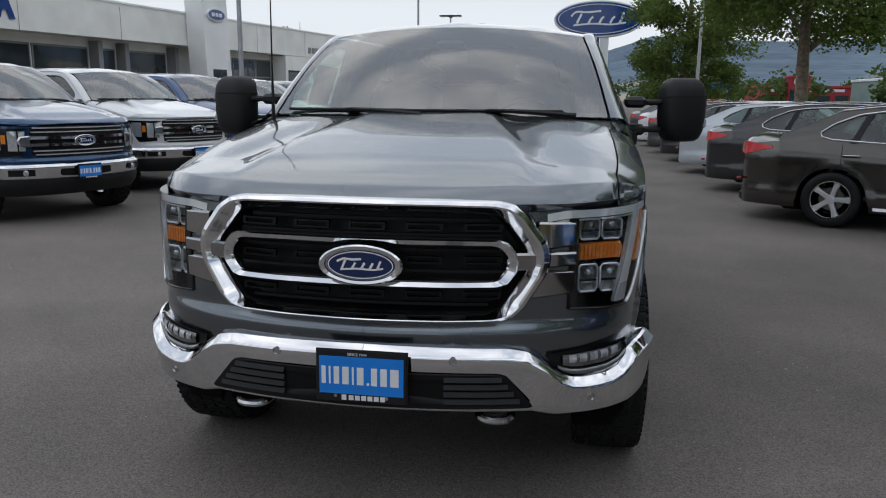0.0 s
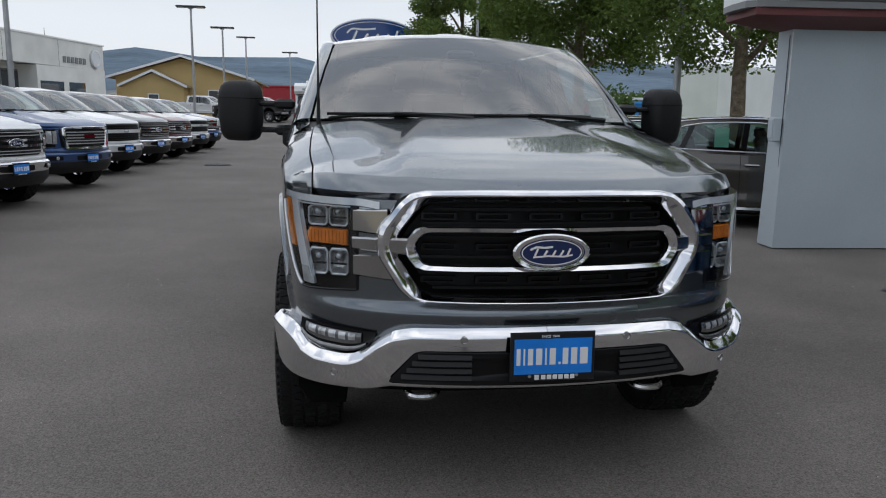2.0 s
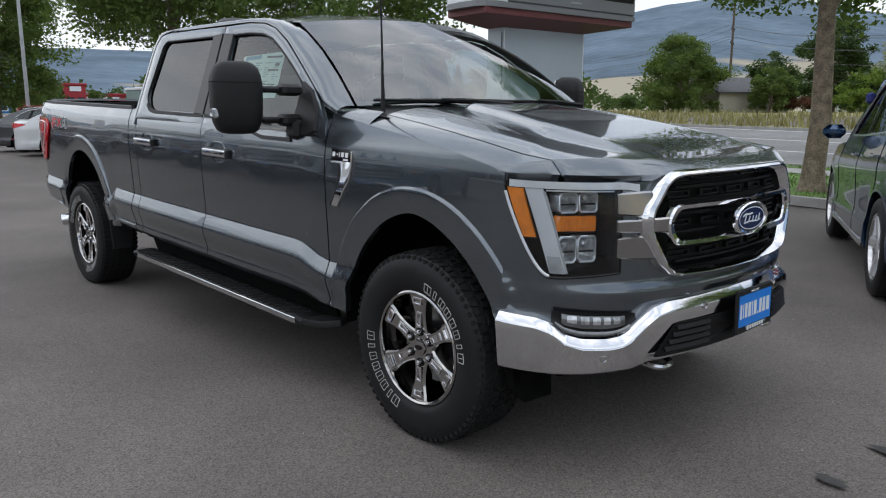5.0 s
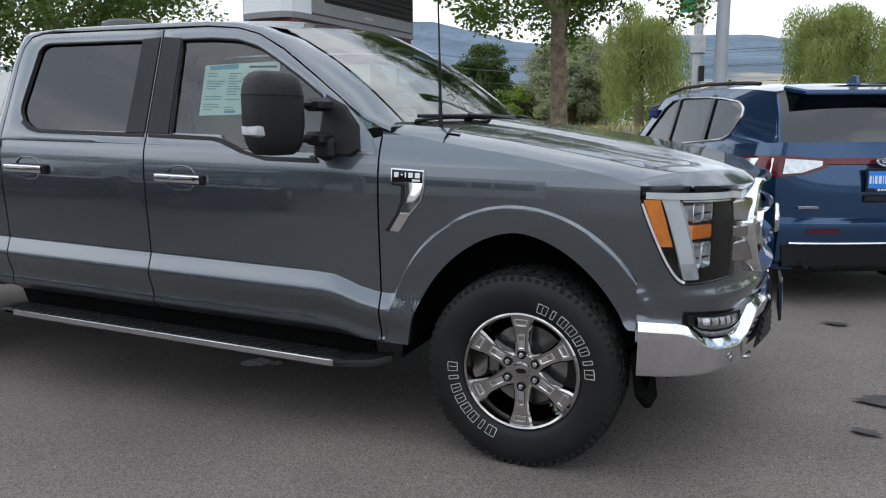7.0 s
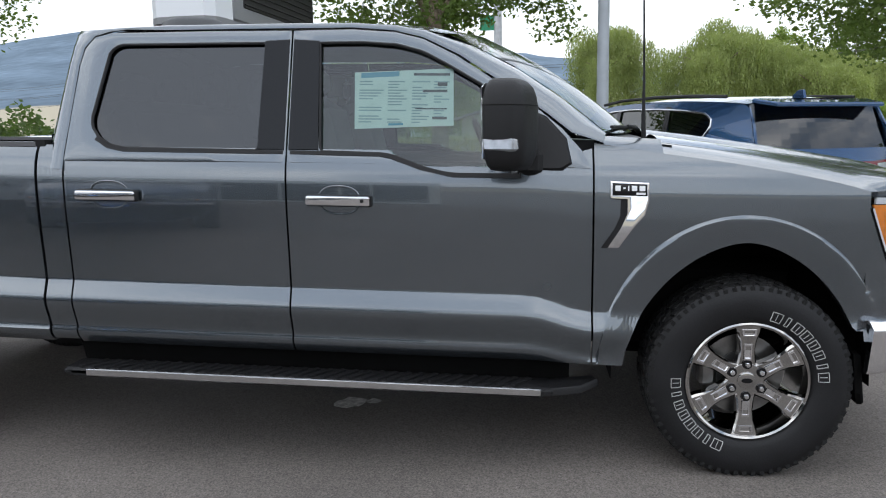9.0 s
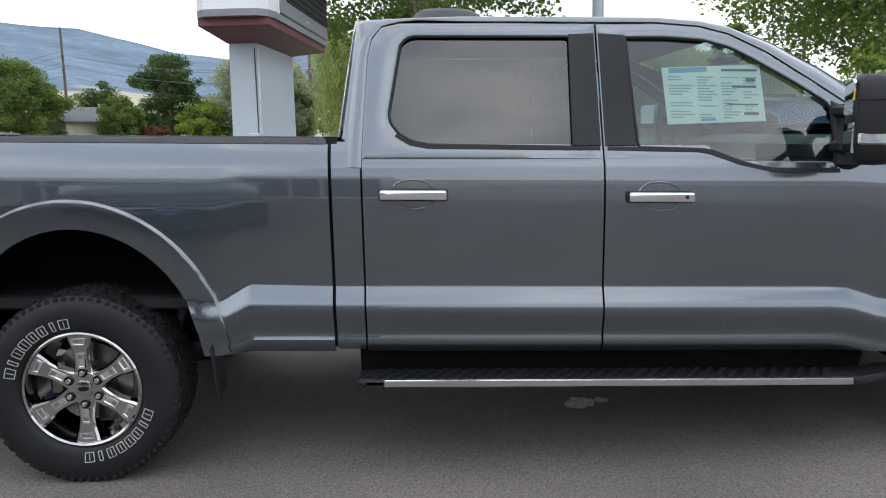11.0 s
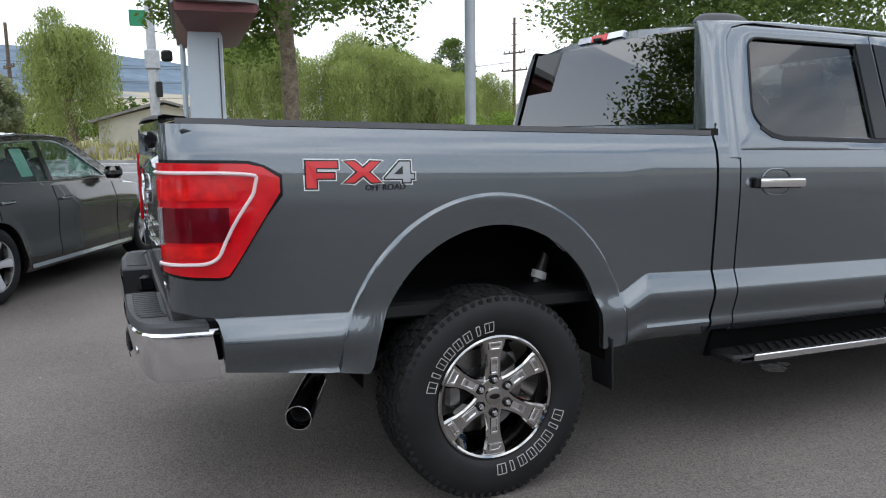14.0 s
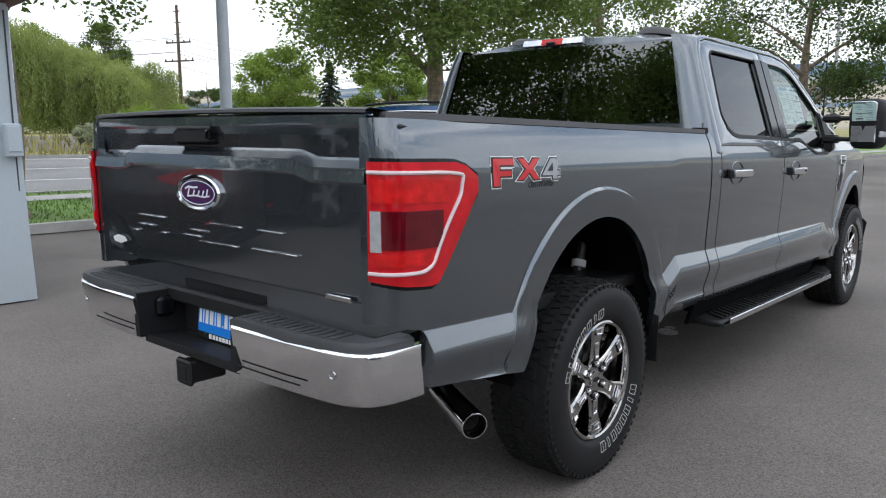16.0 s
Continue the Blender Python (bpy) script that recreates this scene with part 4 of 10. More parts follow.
def nose(x, z, off=0.0):
    """Point on the nose at x and z, off metres in front of the skin."""
    sd = 1 if x >= 0 else -1
    p = surf(s_at_x(abs(x)), z, off, sd)
    return (x, p[1], z)


GRILLE_OUT = mirrored([(0, 1.166), (0.25, 1.166), (0.43, 1.163), (0.485, 1.152), (0.525, 1.125), (0.588, 1.040), (0.600, 1.005), (0.600, 0.962), (0.588, 0.925), (0.525, 0.822), (0.488, 0.788), (0.44, 0.776), (0.25, 0.773), (0, 0.772)])
GRILLE_IN = mirrored([(0, 1.124), (0.25, 1.124), (0.402, 1.120), (0.436, 1.110), (0.463, 1.086), (0.520, 1.012), (0.530, 0.985), (0.530, 0.958), (0.520, 0.930), (0.462, 0.838), (0.436, 0.808), (0.40, 0.797), (0.25, 0.793), (0, 0.792)])
RING_OUT = mirrored([(0, 1.044), (0.30, 1.044), (0.440, 1.042), (0.468, 1.032), (0.494, 0.998), (0.500, 0.968), (0.494, 0.938), (0.466, 0.900), (0.440, 0.890), (0.3, 0.888), (0, 0.888)])
RING_IN = mirrored([(0, 1.022), (0.30, 1.022), (0.418, 1.020), (0.440, 1.012), (0.460, 0.986), (0.464, 0.967), (0.460, 0.948), (0.438, 0.918), (0.418, 0.911), (0.3, 0.909), (0, 0.909)])


def build_face(T, P, paint, face):
    sides = (-1, 1)
    new_face = face == "new"
    if new_face:
        frame_ = P("grille_surround", Geo().loops(ring_loops(nose, GRILLE_OUT, GRILLE_IN, [(0, -0.02), (0, 0.026), (0.10, 0.040), (0.30, 0.046), (0.42, 0.044), (0.90, 0.016), (1, 0.008), (1, -0.025)])), CHROME, None, "chrome grille surround", 25)
        P("grille_backing", Geo().loops(ring_loops(nose, GRILLE_IN, [(0.0, 0.96)] * 4, [(0, -0.02), (0.06, -0.07), (0.6, -0.07), (0.999, -0.07)])), GRILLE_BLACK, None, "black grille mesh backing", 0)
        P("grille_ring", Geo().loops(ring_loops(nose, RING_OUT, RING_IN, [(0, 0.01), (0, 0.036), (0.15, 0.044), (0.8, 0.036), (1, 0.028), (1, 0.0)])), CHROME, frame_, "chrome inner grille ring", 20)
        # dark horizontal slats and small raised slots
        for z in (1.098, 1.048, 1.000, 0.932, 0.878, 0.822):
            wd = 0.44 if 0.83 < z < 1.09 else 0.40
            P("grille_slat", Geo().strip([nose(x, z, -0.020) for x in [lerp(-wd, wd, k / 20) for k in range(21)]], 0.010, 0.012, (0, -1, 0)), GRILLE_BLACK, None)
        for zc in (1.072, 0.966, 0.850):
            for k in range(-2, 3):
                x = k * 0.19
                P("grille_slot", Geo().loops(ring_loops(nose, [(x - .062, zc - .012), (x + .062, zc - .012), (x + .062, zc + .012), (x - .062, zc + .012)], [(x - .052, zc - .007), (x + .052, zc - .007), (x + .052, zc + .007), (x - .052, zc + .007)], [(0, -.03), (0, -.012), (1, -.012), (1, -.03)], 32)), GRILLE_BLACK, None, "", 20)
        # chrome wings that reach to the lamps; darker chrome paints in their asphalt reflections
        for sd in sides:
            for z0, z1, x0, x1, d0, d1 in ((1.004, 1.092, 0.560, 0.676, 0.030, 0.005), (0.942, 0.996, 0.480, 0.680, 0.040, 0.011), (0.846, 0.934, 0.545, 0.676, 0.027, 0.005)):
                rows = []
                for k in range(7):
                    x = lerp(x0, x1, k / 6)
                    d = lerp(d0, d1, k / 6)
                    a, c = lerp(z0, z0 + 0.006, k / 6), lerp(z1 + 0.004, z1 - 0.004, k / 6)
                    rows.append([nose(sd * x, a, -0.01), nose(sd * x, a, d - 0.008), nose(sd * x, a + 0.006, d), nose(sd * x, c - 0.006, d), nose(sd * x, c, d - 0.008), nose(sd * x, c, -0.01)])
                P("grille_wing", Geo().loops(rows, False, True), CHROME_DARK, frame_, "", 25)
    else:
        hole = mirrored([(0, 1.13), (0.5, 1.125), (0.585, 1.10), (0.60, 1.0), (0.57, 0.80), (0.5, 0.775), (0, 0.772)])
        frame_ = P("grille_backing", Geo().loops(ring_loops(nose, hole, [(0, .95)] * 4, [(0, -0.01), (0, 0.004), (0.25, 0.004), (0.6, 0.004), (0.999, 0.004)])), GRILLE_BLACK, None, "black grille backing", 0)
        def bar(z, h, xe, off, m, depth=0.022):
            P("grille_bar", Geo().strip([nose(x, z, off) for x in [lerp(-xe, xe, k / 16) for k in range(17)]], h, depth, (0, -1, 0)), m, frame_)
        if face == "bars":
            for z, h, xe in ((1.108, 0.014, 0.56), (1.062, 0.014, 0.58), (0.850, 0.014, 0.57), (0.808, 0.014, 0.55)):
                bar(z, h, xe, 0.008, SILVER_TRIM)
            for z in (0.998, 0.918):
                bar(z, 0.034, 0.62, 0.016, CHROME)
            for sd in sides:
                o = [nose(sd * x, z, 0.010) for x, z in ((0.60, 0.895), (0.70, 0.905), (0.72, 0.96), (0.70, 1.012), (0.60, 1.020))]
                P("grille_clamp", Geo().slab(o, (0, -0.034, 0), 0.012), CHROME, frame_)
        elif face == "frame":
            out = mirrored([(0, 1.150), (0.50, 1.145), (0.56, 1.12), (0.565, 1.0), (0.52, 0.775), (0.49, 0.755), (0, 0.75)])
            inn = mirrored([(0, 1.098), (0.47, 1.094), (0.500, 1.075), (0.505, 0.985), (0.465, 0.815), (0.44, 0.802), (0, 0.80)])
            P("grille_surround", Geo().loops(ring_loops(nose, out, inn, [(0, -0.01), (0, 0.04), (0.2, 0.055), (0.8, 0.050), (1, 0.03), (1, 0.0)])), CHROME, frame_, "broad chrome grille frame", 25)
            for z in (1.050, 1.000, 0.950, 0.900, 0.850):
                bar(z, 0.018, 0.47, 0.012, SILVER_TRIM)
            P("grille_mark", Geo().box((0, nose(0, 0.975, 0.05)[1], 0.975), (0.26, 0.02, 0.07), 0.008), RED_DEEP, frame_, "dark red mark bar")
        else:
            bar(0.985, 0.075, 0.60, 0.012, paint, 0.03)
            for z in (1.105, 1.060, 0.900, 0.850, 0.800):
                bar(z, 0.012, 0.55, 0.006, BLACK_PLASTIC)
            P("grille_mark", Geo().box((0, nose(0, 0.985, 0.045)[1], 0.985), (0.16, 0.02, 0.045), 0.01), SILVER_TRIM, frame_, "small pale mark bar")
    b = nose(0, 0.96, 0.045)
    if face in ("new", "bars"):
        oval_badge(T, (0, b[1], 0.96 + RAKE * b[1]), (1, 0, 0), (0, 0, 1), (0, -1, 0), 0.138, 0.066, "badge")
    # ---- headlamps
    sT = s_at_y(-0.445)
    for sd in sides:
        s_in, s_mid, s_c, s_out = s_at_x(0.565), s_at_x(0.668), s_at_x(0.845), sT
        lo = lamp_foot
        def hi(s):
            return lerp(1.128, 1.118, smooth(s, s_mid, s_in)) if new_face else 1.10
        def patch(s0, s1, z0, z1, off, n=10, nz=4, bev=0.0, thick=0.012):
            rows = []
            for k in range(n + 1):
                s = lerp(s0, s1, k / n)
                a = z0(s) if callable(z0) else z0
                c = z1(s) if callable(z1) else z1
                col = [surf(s, a, off - thick, sd)] + [surf(s, lerp(a, c, j / nz), off, sd) for j in range(nz + 1)] + [surf(s, c, off - thick, sd)]
                if k in (0, n):
                    rows.append([surf(s, lerp(a, c, min(1, max(0, (j - 1) / nz))), off - thick, sd) for j in range(nz + 3)])
                    rows.append(col) if k == 0 else rows.insert(-1, col)
                else:
                    rows.append(col)
            return Geo().grid(rows)
        if not new_face:
            lamp = P("headlamp", patch(s_in, s_out, lo, hi, 0.004, 40, 6), BLACK_GLOSS, None, "projector headlamp in a dark housing")
            P("lamp_cell", patch(s_at_x(0.64), s_at_x(0.79), 0.850, 1.070, 0.012, 6, 4), CLEAR_LENS, lamp, "clear lamp lens")
            P("cell_divider", patch(s_at_x(0.70), s_at_x(0.712), 0.850, 1.070, 0.016, 2, 2), BLACK_GLOSS, lamp)
            P("side_marker", patch(s_at_x(0.805), s_at_x(0.838), 0.93, 1.03, 0.012, 3, 3), AMBER, lamp, "amber side marker lens")
            P("light_guide", patch(lerp(s_c, s_out, 0.0), lerp(s_c, s_out, 0.75), lambda s: max(lo(s) + 0.02, 0.86), 1.07, 0.012, 6, 4), CLEAR_LENS, lamp)
        else:
            # deep dark bowl behind a clear cover
            rows = []
            for k in range(41):
                s = lerp(s_mid, s_out, k / 40)
                dp = -0.12 * smooth(k, -1, 6) * (1 - smooth(k, 34, 41)) - 0.004
                a, c = lo(s), hi(s)
                rows.append([surf(s, a, 0.003, sd)] + [surf(s, lerp(a, c, q), dp, sd) for q in (0.02, 0.3, 0.6, 0.98)] + [surf(s, c, 0.003, sd)])
            lamp = P("headlamp", Geo().grid(rows), BLACK_GLOSS, None, "projector headlamp in a dark housing")
            P("lamp_cover", Geo().grid([[surf(lerp(s_mid, s_out, k / 30), lerp(lo(lerp(s_mid, s_out, k / 30)), hi(lerp(s_mid, s_out, k / 30)), q / 6), 0.005, sd) for q in range(7)] for k in range(31)]), GLASS_LAMP, lamp, "clear lamp cover", 0)
            P("lamp_edge", Geo().tube([surf(s, lo(s), 0.003, sd) for s in [lerp(s_mid, s_out, k / 40) for k in range(41)]], 0.005, 6), BLACK_GLOSS, lamp)
            P("inner_panel", patch(s_at_x(0.660), s_at_x(0.690), lambda s: 0.80, lambda s: 1.10, 0.004, 3, 3), BLACK_GLOSS, lamp)
            def band(f0, f1, e0, e1, zt, zb, off, bend=1.0):
                """Slanted strip: fractions of the corner at the top (f) and at the foot (e)."""
                rows = []
                for k in range(13):
                    q = k / 12
                    z = lerp(zt, zb, q)
                    qa, qb = lerp(f0, e0, q ** bend), lerp(f1, e1, q ** bend)
                    ss = [lerp(s_c, s_out, lerp(qa, qb, j / 4)) for j in range(5)]
                    rows.append([surf(ss[0], z, off - 0.012, sd)] + [surf(x_, z, off, sd) for x_ in ss] + [surf(ss[-1], z, off - 0.012, sd)])
                return Geo().grid(rows)
            # C-shaped light guide: top bar, slanted flank and bright foot
            P("light_guide", patch(s_at_x(0.590), lerp(s_c, s_out, 0.93), lambda s: hi(s) - 0.027, lambda s: hi(s) - 0.002, 0.002, 34, 3), GUIDE_GREY, lamp, "silver running light guide")
            P("guide_edge", patch(s_at_x(0.60), lerp(s_c, s_out, 0.30), lambda s: hi(s) - 0.036, lambda s: hi(s) - 0.030, 0.002, 24, 1), CLEAR_LENS, lamp)
            P("light_guide", band(0.36, 0.68, -0.12, 0.20, 1.100, 0.798, -0.003, 0.95), GUIDE_GREY, lamp)
            P("guide_edge", band(0.31, 0.36, -0.17, -0.12, 1.090, 0.800, -0.002, 0.95), CLEAR_LENS, lamp)
            P("guide_foot", band(0.0, 0.26, -0.12, 0.20, 0.860, 0.798, 0.000), CLEAR_LENS, lamp, "bright foot of the guide")
            P("side_marker", band(0.70, 0.965, 0.46, 0.68, 1.098, 0.925, 0.001, 1.1), AMBER, lamp, "amber side marker lens")
            P("marker_edge", Geo().tube([surf(s, lo(s) + 0.006, 0.004, sd) for s in [lerp(s_c, s_out, 0.20 + 0.79 * k / 30) for k in range(31)]], 0.006, 6), GUIDE_GREY, lamp, "silver rim of the lamp")
            # four projector units with an amber bar between, set back behind the cover
            def C(x, z, d=0.0):
                return (sd * x, -0.665 + (x - 0.69) * 0.42 + d, z)
            for x0, x1 in ((0.690, 0.758), (0.764, 0.832)):
                for z0, z1 in ((1.014, 1.086), (0.832, 0.930)):
                    w, h = x1 - x0, z1 - z0
                    rim = [(.14, .02), (.86, .02), (.98, .14), (.98, .86), (.86, .98), (.14, .98), (.02, .86), (.02, .14)]
                    loop = [[C(x0 + w * (.5 + (u - .5) * k), z0 + h * (.5 + (v - .5) * k), d) for u, v in rim] for k, d in ((1.0, 0.03), (1.0, -0.012), (0.90, -0.014), (0.84, 0.0), (0.6, 0.022), (0.1, 0.030))]
                    unit = P("projector", Geo().loops(loop, False, True), LAMP_DARK, lamp, "bright projector cell", 25)
                    ring = [C(x0 + w * u, z0 + h * v, -0.013) for u, v in rim]
                    P("cell_rim", Geo().tube(ring + ring[:2], 0.0038, 6, False), CLEAR_LENS, unit)
                    P("cell_divider", Geo().strip([C(lerp(x0, x1, q), lerp(z0, z1, 0.42), -0.004) for q in (0.08, 0.5, 0.92)], 0.006, 0.010, (0, -1, 0)), BLACK_GLOSS, unit)
                    cc = C((x0 + x1) / 2, lerp(z0, z1, 0.68), 0.004)
                    P("cell_lens", Geo().lathe([(-0.012, 0.001), (-0.009, 0.010), (0.006, 0.016)], 16, "y", cc), CLEAR_LENS, unit)
            bar = P("indicator", Geo().slab([C(x, z, 0.010) for x, z in ((0.690, 0.942), (0.832, 0.948), (0.838, 0.985), (0.828, 1.004), (0.690, 1.000))], (0, -0.024, 0), 0.006), AMBER, lamp, "amber indicator bar")
            for q in range(11):
                x = lerp(0.697, 0.826, q / 10)
                P("amber_flute", Geo().tube([C(x, z, -0.015) for z in (0.950, 0.975, 0.996)], 0.0035, 6), AMBER, bar)


def build_bumper(T, P, paint, face):
    """Chrome front bumper with fog lamp pockets, lower grille, plate and tow hooks."""
    sides = (-1, 1)
    new_face = face == "new"
    TOP = [(0.0, 0.690), (0.47, 0.684), (0.53, 0.672), (0.58, 0.640), (0.64, 0.590), (0.672, 0.575), (0.71, 0.570), (0.79, 0.574), (0.828, 0.588), (0.862, 0.630), (0.885, 0.643), (0.95, 0.650)]
    if not new_face:
        TOP = [(0.0, 0.700), (0.60, 0.700), (0.80, 0.696), (0.95, 0.690)]
    def bp(s, z, off, sd):
        x, y, _ = surf(s, 0.70, 0.0, 1)
        i = int(min(s, len(PLAN) - 2))
        n = PLAN_N[i].lerp(PLAN_N[i + 1], s - i).normalized()
        p = PLAN[i].lerp(PLAN[i + 1], s - i)
        return (sd * (p.x + n.x * off), p.y + n.y * off, z)
    g = Geo()
    dark = Geo()
    for sd in sides:
        ss = [lerp(s_at_y(-0.445), len(PLAN) - 1, k / 70) for k in range(71)]
        rows = []
        for s in ss:
            i = int(min(s, len(PLAN) - 2))
            x = PLAN[i].lerp(PLAN[i + 1], s - i).x
            zt = curve(x, TOP)
            zb = curve(x, [(0, 0.458), (0.55, 0.458), (0.62, 0.440), (0.95, 0.428)]) if new_face else 0.530
            col = [bp(s, zt - 0.012, -0.02, sd), bp(s, zt, 0.012, sd), bp(s, zt - 0.003, 0.022, sd), bp(s, zt - 0.026, 0.046, sd), bp(s, zt - 0.031, 0.0495, sd)]
            col += [bp(s, lerp(zt - 0.036, zb + 0.018, k / 6), 0.0505 - 0.022 * (k / 6), sd) for k in range(7)]
            col += [bp(s, zb + 0.006, 0.022, sd), bp(s, zb, 0.012, sd), bp(s, zb + 0.004, -0.03, sd)]
            rows.append(col)
        z_hi, z_lo = max(q[2] for q in rows[0]), min(q[2] for q in rows[0])
        rows.insert(0, [(q[0] - sd * 0.05, q[1] - 0.004, min(max(q[2], z_lo + 0.006), z_hi - 0.012)) for q in rows[0]])
        g.grid(rows)
    bump = P("front_bumper", g, CHROME if face in ("new", "bars") else paint, None, "chrome front bumper" if face in ("new", "bars") else "painted front bumper", 25)
    # lower opening in the bumper
    o = mirrored([(0, 0.604), (0.44, 0.604), (0.47, 0.596), (0.56, 0.490), (0.55, 0.484), (0, 0.482)]) if new_face else mirrored([(0, 0.640), (0.30, 0.640), (0.32, 0.630), (0.32, 0.570), (0.30, 0.562), (0, 0.560)])
    def put(x, z, off):
        sd = 1 if x >= 0 else -1
        p = bp(s_at_x(abs(x)), z, 0.048 + off, sd)
        return (x, p[1], z)
    P("lower_grille", Geo().loops(ring_loops(put, o, [(0, 0.54)] * 4, [(0, 0.002), (0.05, 0.004), (0.3, 0.004), (0.999, 0.004)])), GRILLE_BLACK, bump, "black lower grille", 0)
    for sd in sides:
        if not new_face:
            rows = []
            for k in range(9):
                s = lerp(s_at_x(0.58), s_at_x(0.80), k / 8)
                rows.append([bp(s, z, 0.052, sd) for z in (0.570, 0.605, 0.640)])
            pod = P("fog_pocket", Geo().grid(rows), GRILLE_BLACK, bump, "black fog lamp pocket")
            c = bp(s_at_x(0.66), 0.605, 0.058, sd)
            P("fog_lamp", Geo().lathe([(0.012, 0.034), (0.0, 0.034), (-0.004, 0.026), (-0.006, 0.001)], 16, "y", c), CLEAR_LENS, pod)
            P("air_dam", Geo().grid([[bp(lerp(s_at_y(-0.445), len(PLAN) - 1, k / 20), z, d, sd) for z, d in ((0.545, 0.02), (0.50, 0.025), (0.42, 0.01), (0.33, -0.06))] for k in range(21)]), BLACK_PLASTIC, bump, "black lower air dam")
            continue
        for z in (0.585, 0.560, 0.535, 0.510):
            xe = lerp(0.54, 0.455, (z - 0.49) / 0.11)
            P("grille_louvre", Geo().strip([put(sd * x, z, 0.006) for x in (0.27, 0.35, 0.42, xe - 0.01)], 0.017, 0.008, (0, -1, 0.5)), BLACK_PLASTIC, bump)
    if new_face:
        for sd in sides:
            # fog lamp pocket in the dip
            s0, s1 = s_at_x(0.60), s_at_x(0.86)
            rows = []
            for k in range(13):
                s = lerp(s0, s1, k / 12)
                i = int(min(s, len(PLAN) - 2))
                x = PLAN[i].lerp(PLAN[i + 1], s - i).x
                a, b = curve(x, TOP) + 0.004, curve(x, [(0.56, 0.650), (0.62, 0.652), (0.86, 0.668)])
                rows.append([bp(s, a, 0.012, sd), bp(s, lerp(a, b, 0.3), 0.008, sd), bp(s, b, 0.004, sd)])
            fog = P("fog_lamp", Geo().grid(rows), BLACK_GLOSS, bump, "slim fog lamp in its pocket")
            def fog_strip(xa, xb, fa, fb, off, n=14, off2=None):
                """Strip of the pocket between x = xa and xb; fa and fb are shares of its height."""
                rows = []
                for k in range(n + 1):
                    s = lerp(s_at_x(xa), s_at_x(xb), k / n)
                    i = int(min(s, len(PLAN) - 2))
                    x = PLAN[i].lerp(PLAN[i + 1], s - i).x
                    a, b = curve(x, TOP) + 0.004, curve(x, [(0.56, 0.650), (0.62, 0.652), (0.86, 0.668)])
                    rows.append([bp(s, lerp(a, b, lerp(fa, fb, q)), lerp(off, off if off2 is None else off2, q) + 0.004 * math.sin(math.pi * q), sd) for q in (0, 0.25, 0.5, 0.75, 1)])
                return Geo().grid(rows)
            P("fog_lens", fog_strip(0.645, 0.838, 0.34, 0.88, 0.014, 14, 0.010), FOG_GREY, fog, "clear fog lens")
            for k in range(5):
                x = 0.665 + 0.034 * k
                P("fog_cell", fog_strip(x, x + 0.024, 0.52, 0.84, 0.017, 3, 0.013), LAMP_DARK, fog)
            P("fog_trim", fog_strip(0.628, 0.852, 0.02, 0.22, 0.019, 16, 0.015), FOG_GREY, fog, "grey lower trim of the fog lamp")
            for x, z in ((0.293, 0.648), (0.728, 0.500)):
                c = bp(s_at_x(x), z, 0.050 if x < 0.5 else 0.041, sd)
                i = int(s_at_x(x))
                nv = Vector((sd * PLAN_N[i].x, PLAN_N[i].y, 0))
                tv = Vector((-nv.y, nv.x, 0))
                P("parking_sensor", Geo().loops([[Vector(c) + nv * d + tv * (r * math.cos(t)) + Vector((0, 0, r * math.sin(t))) for t in (2 * math.pi * q / 18 for q in range(18))] for r, d in ((.014, -.01), (.014, .004), (.0115, .0045), (.011, .001), (.002, .002))], False, True), CHROME_SATIN, bump)
            hook = [(sd * 0.375, -0.70, 0.435), (sd * 0.375, -0.80, 0.425), (sd * 0.40, -0.838, 0.421), (sd * 0.46, -0.838, 0.421), (sd * 0.485, -0.80, 0.425), (sd * 0.485, -0.70, 0.435)]
            P("tow_hook", Geo().tube([tuple(q) for q in spline([(*h,) for h in hook], 4)], 0.013, 8), CHROME_SATIN, None, "steel tow hook")
    y = put(0, 0.6, 0.03)[1]
    pl = number_plate(T, (0.008, y, 0.598 + RAKE * y), (1, 0, 0), (0, -1, 0.02))
    if new_face:
        words(pl, "SINCE 1944", (-0.037, y - 0.0135, 0.669 + RAKE * y), (1, 0, 0), (0, 0, 1), 0.013, WHITE_PRINT, 0.0006, "top_line")
    P("valance", Geo().grid([[(-0.72 + 1.44 * k / 16, -0.66 + 0.12 * (abs(-1 + k / 8) ** 3), 0.50 - 0.14 * v) for k in range(17)] for v in (0, 0.5, 1)]), UNDERBODY, None, "black lower valance")


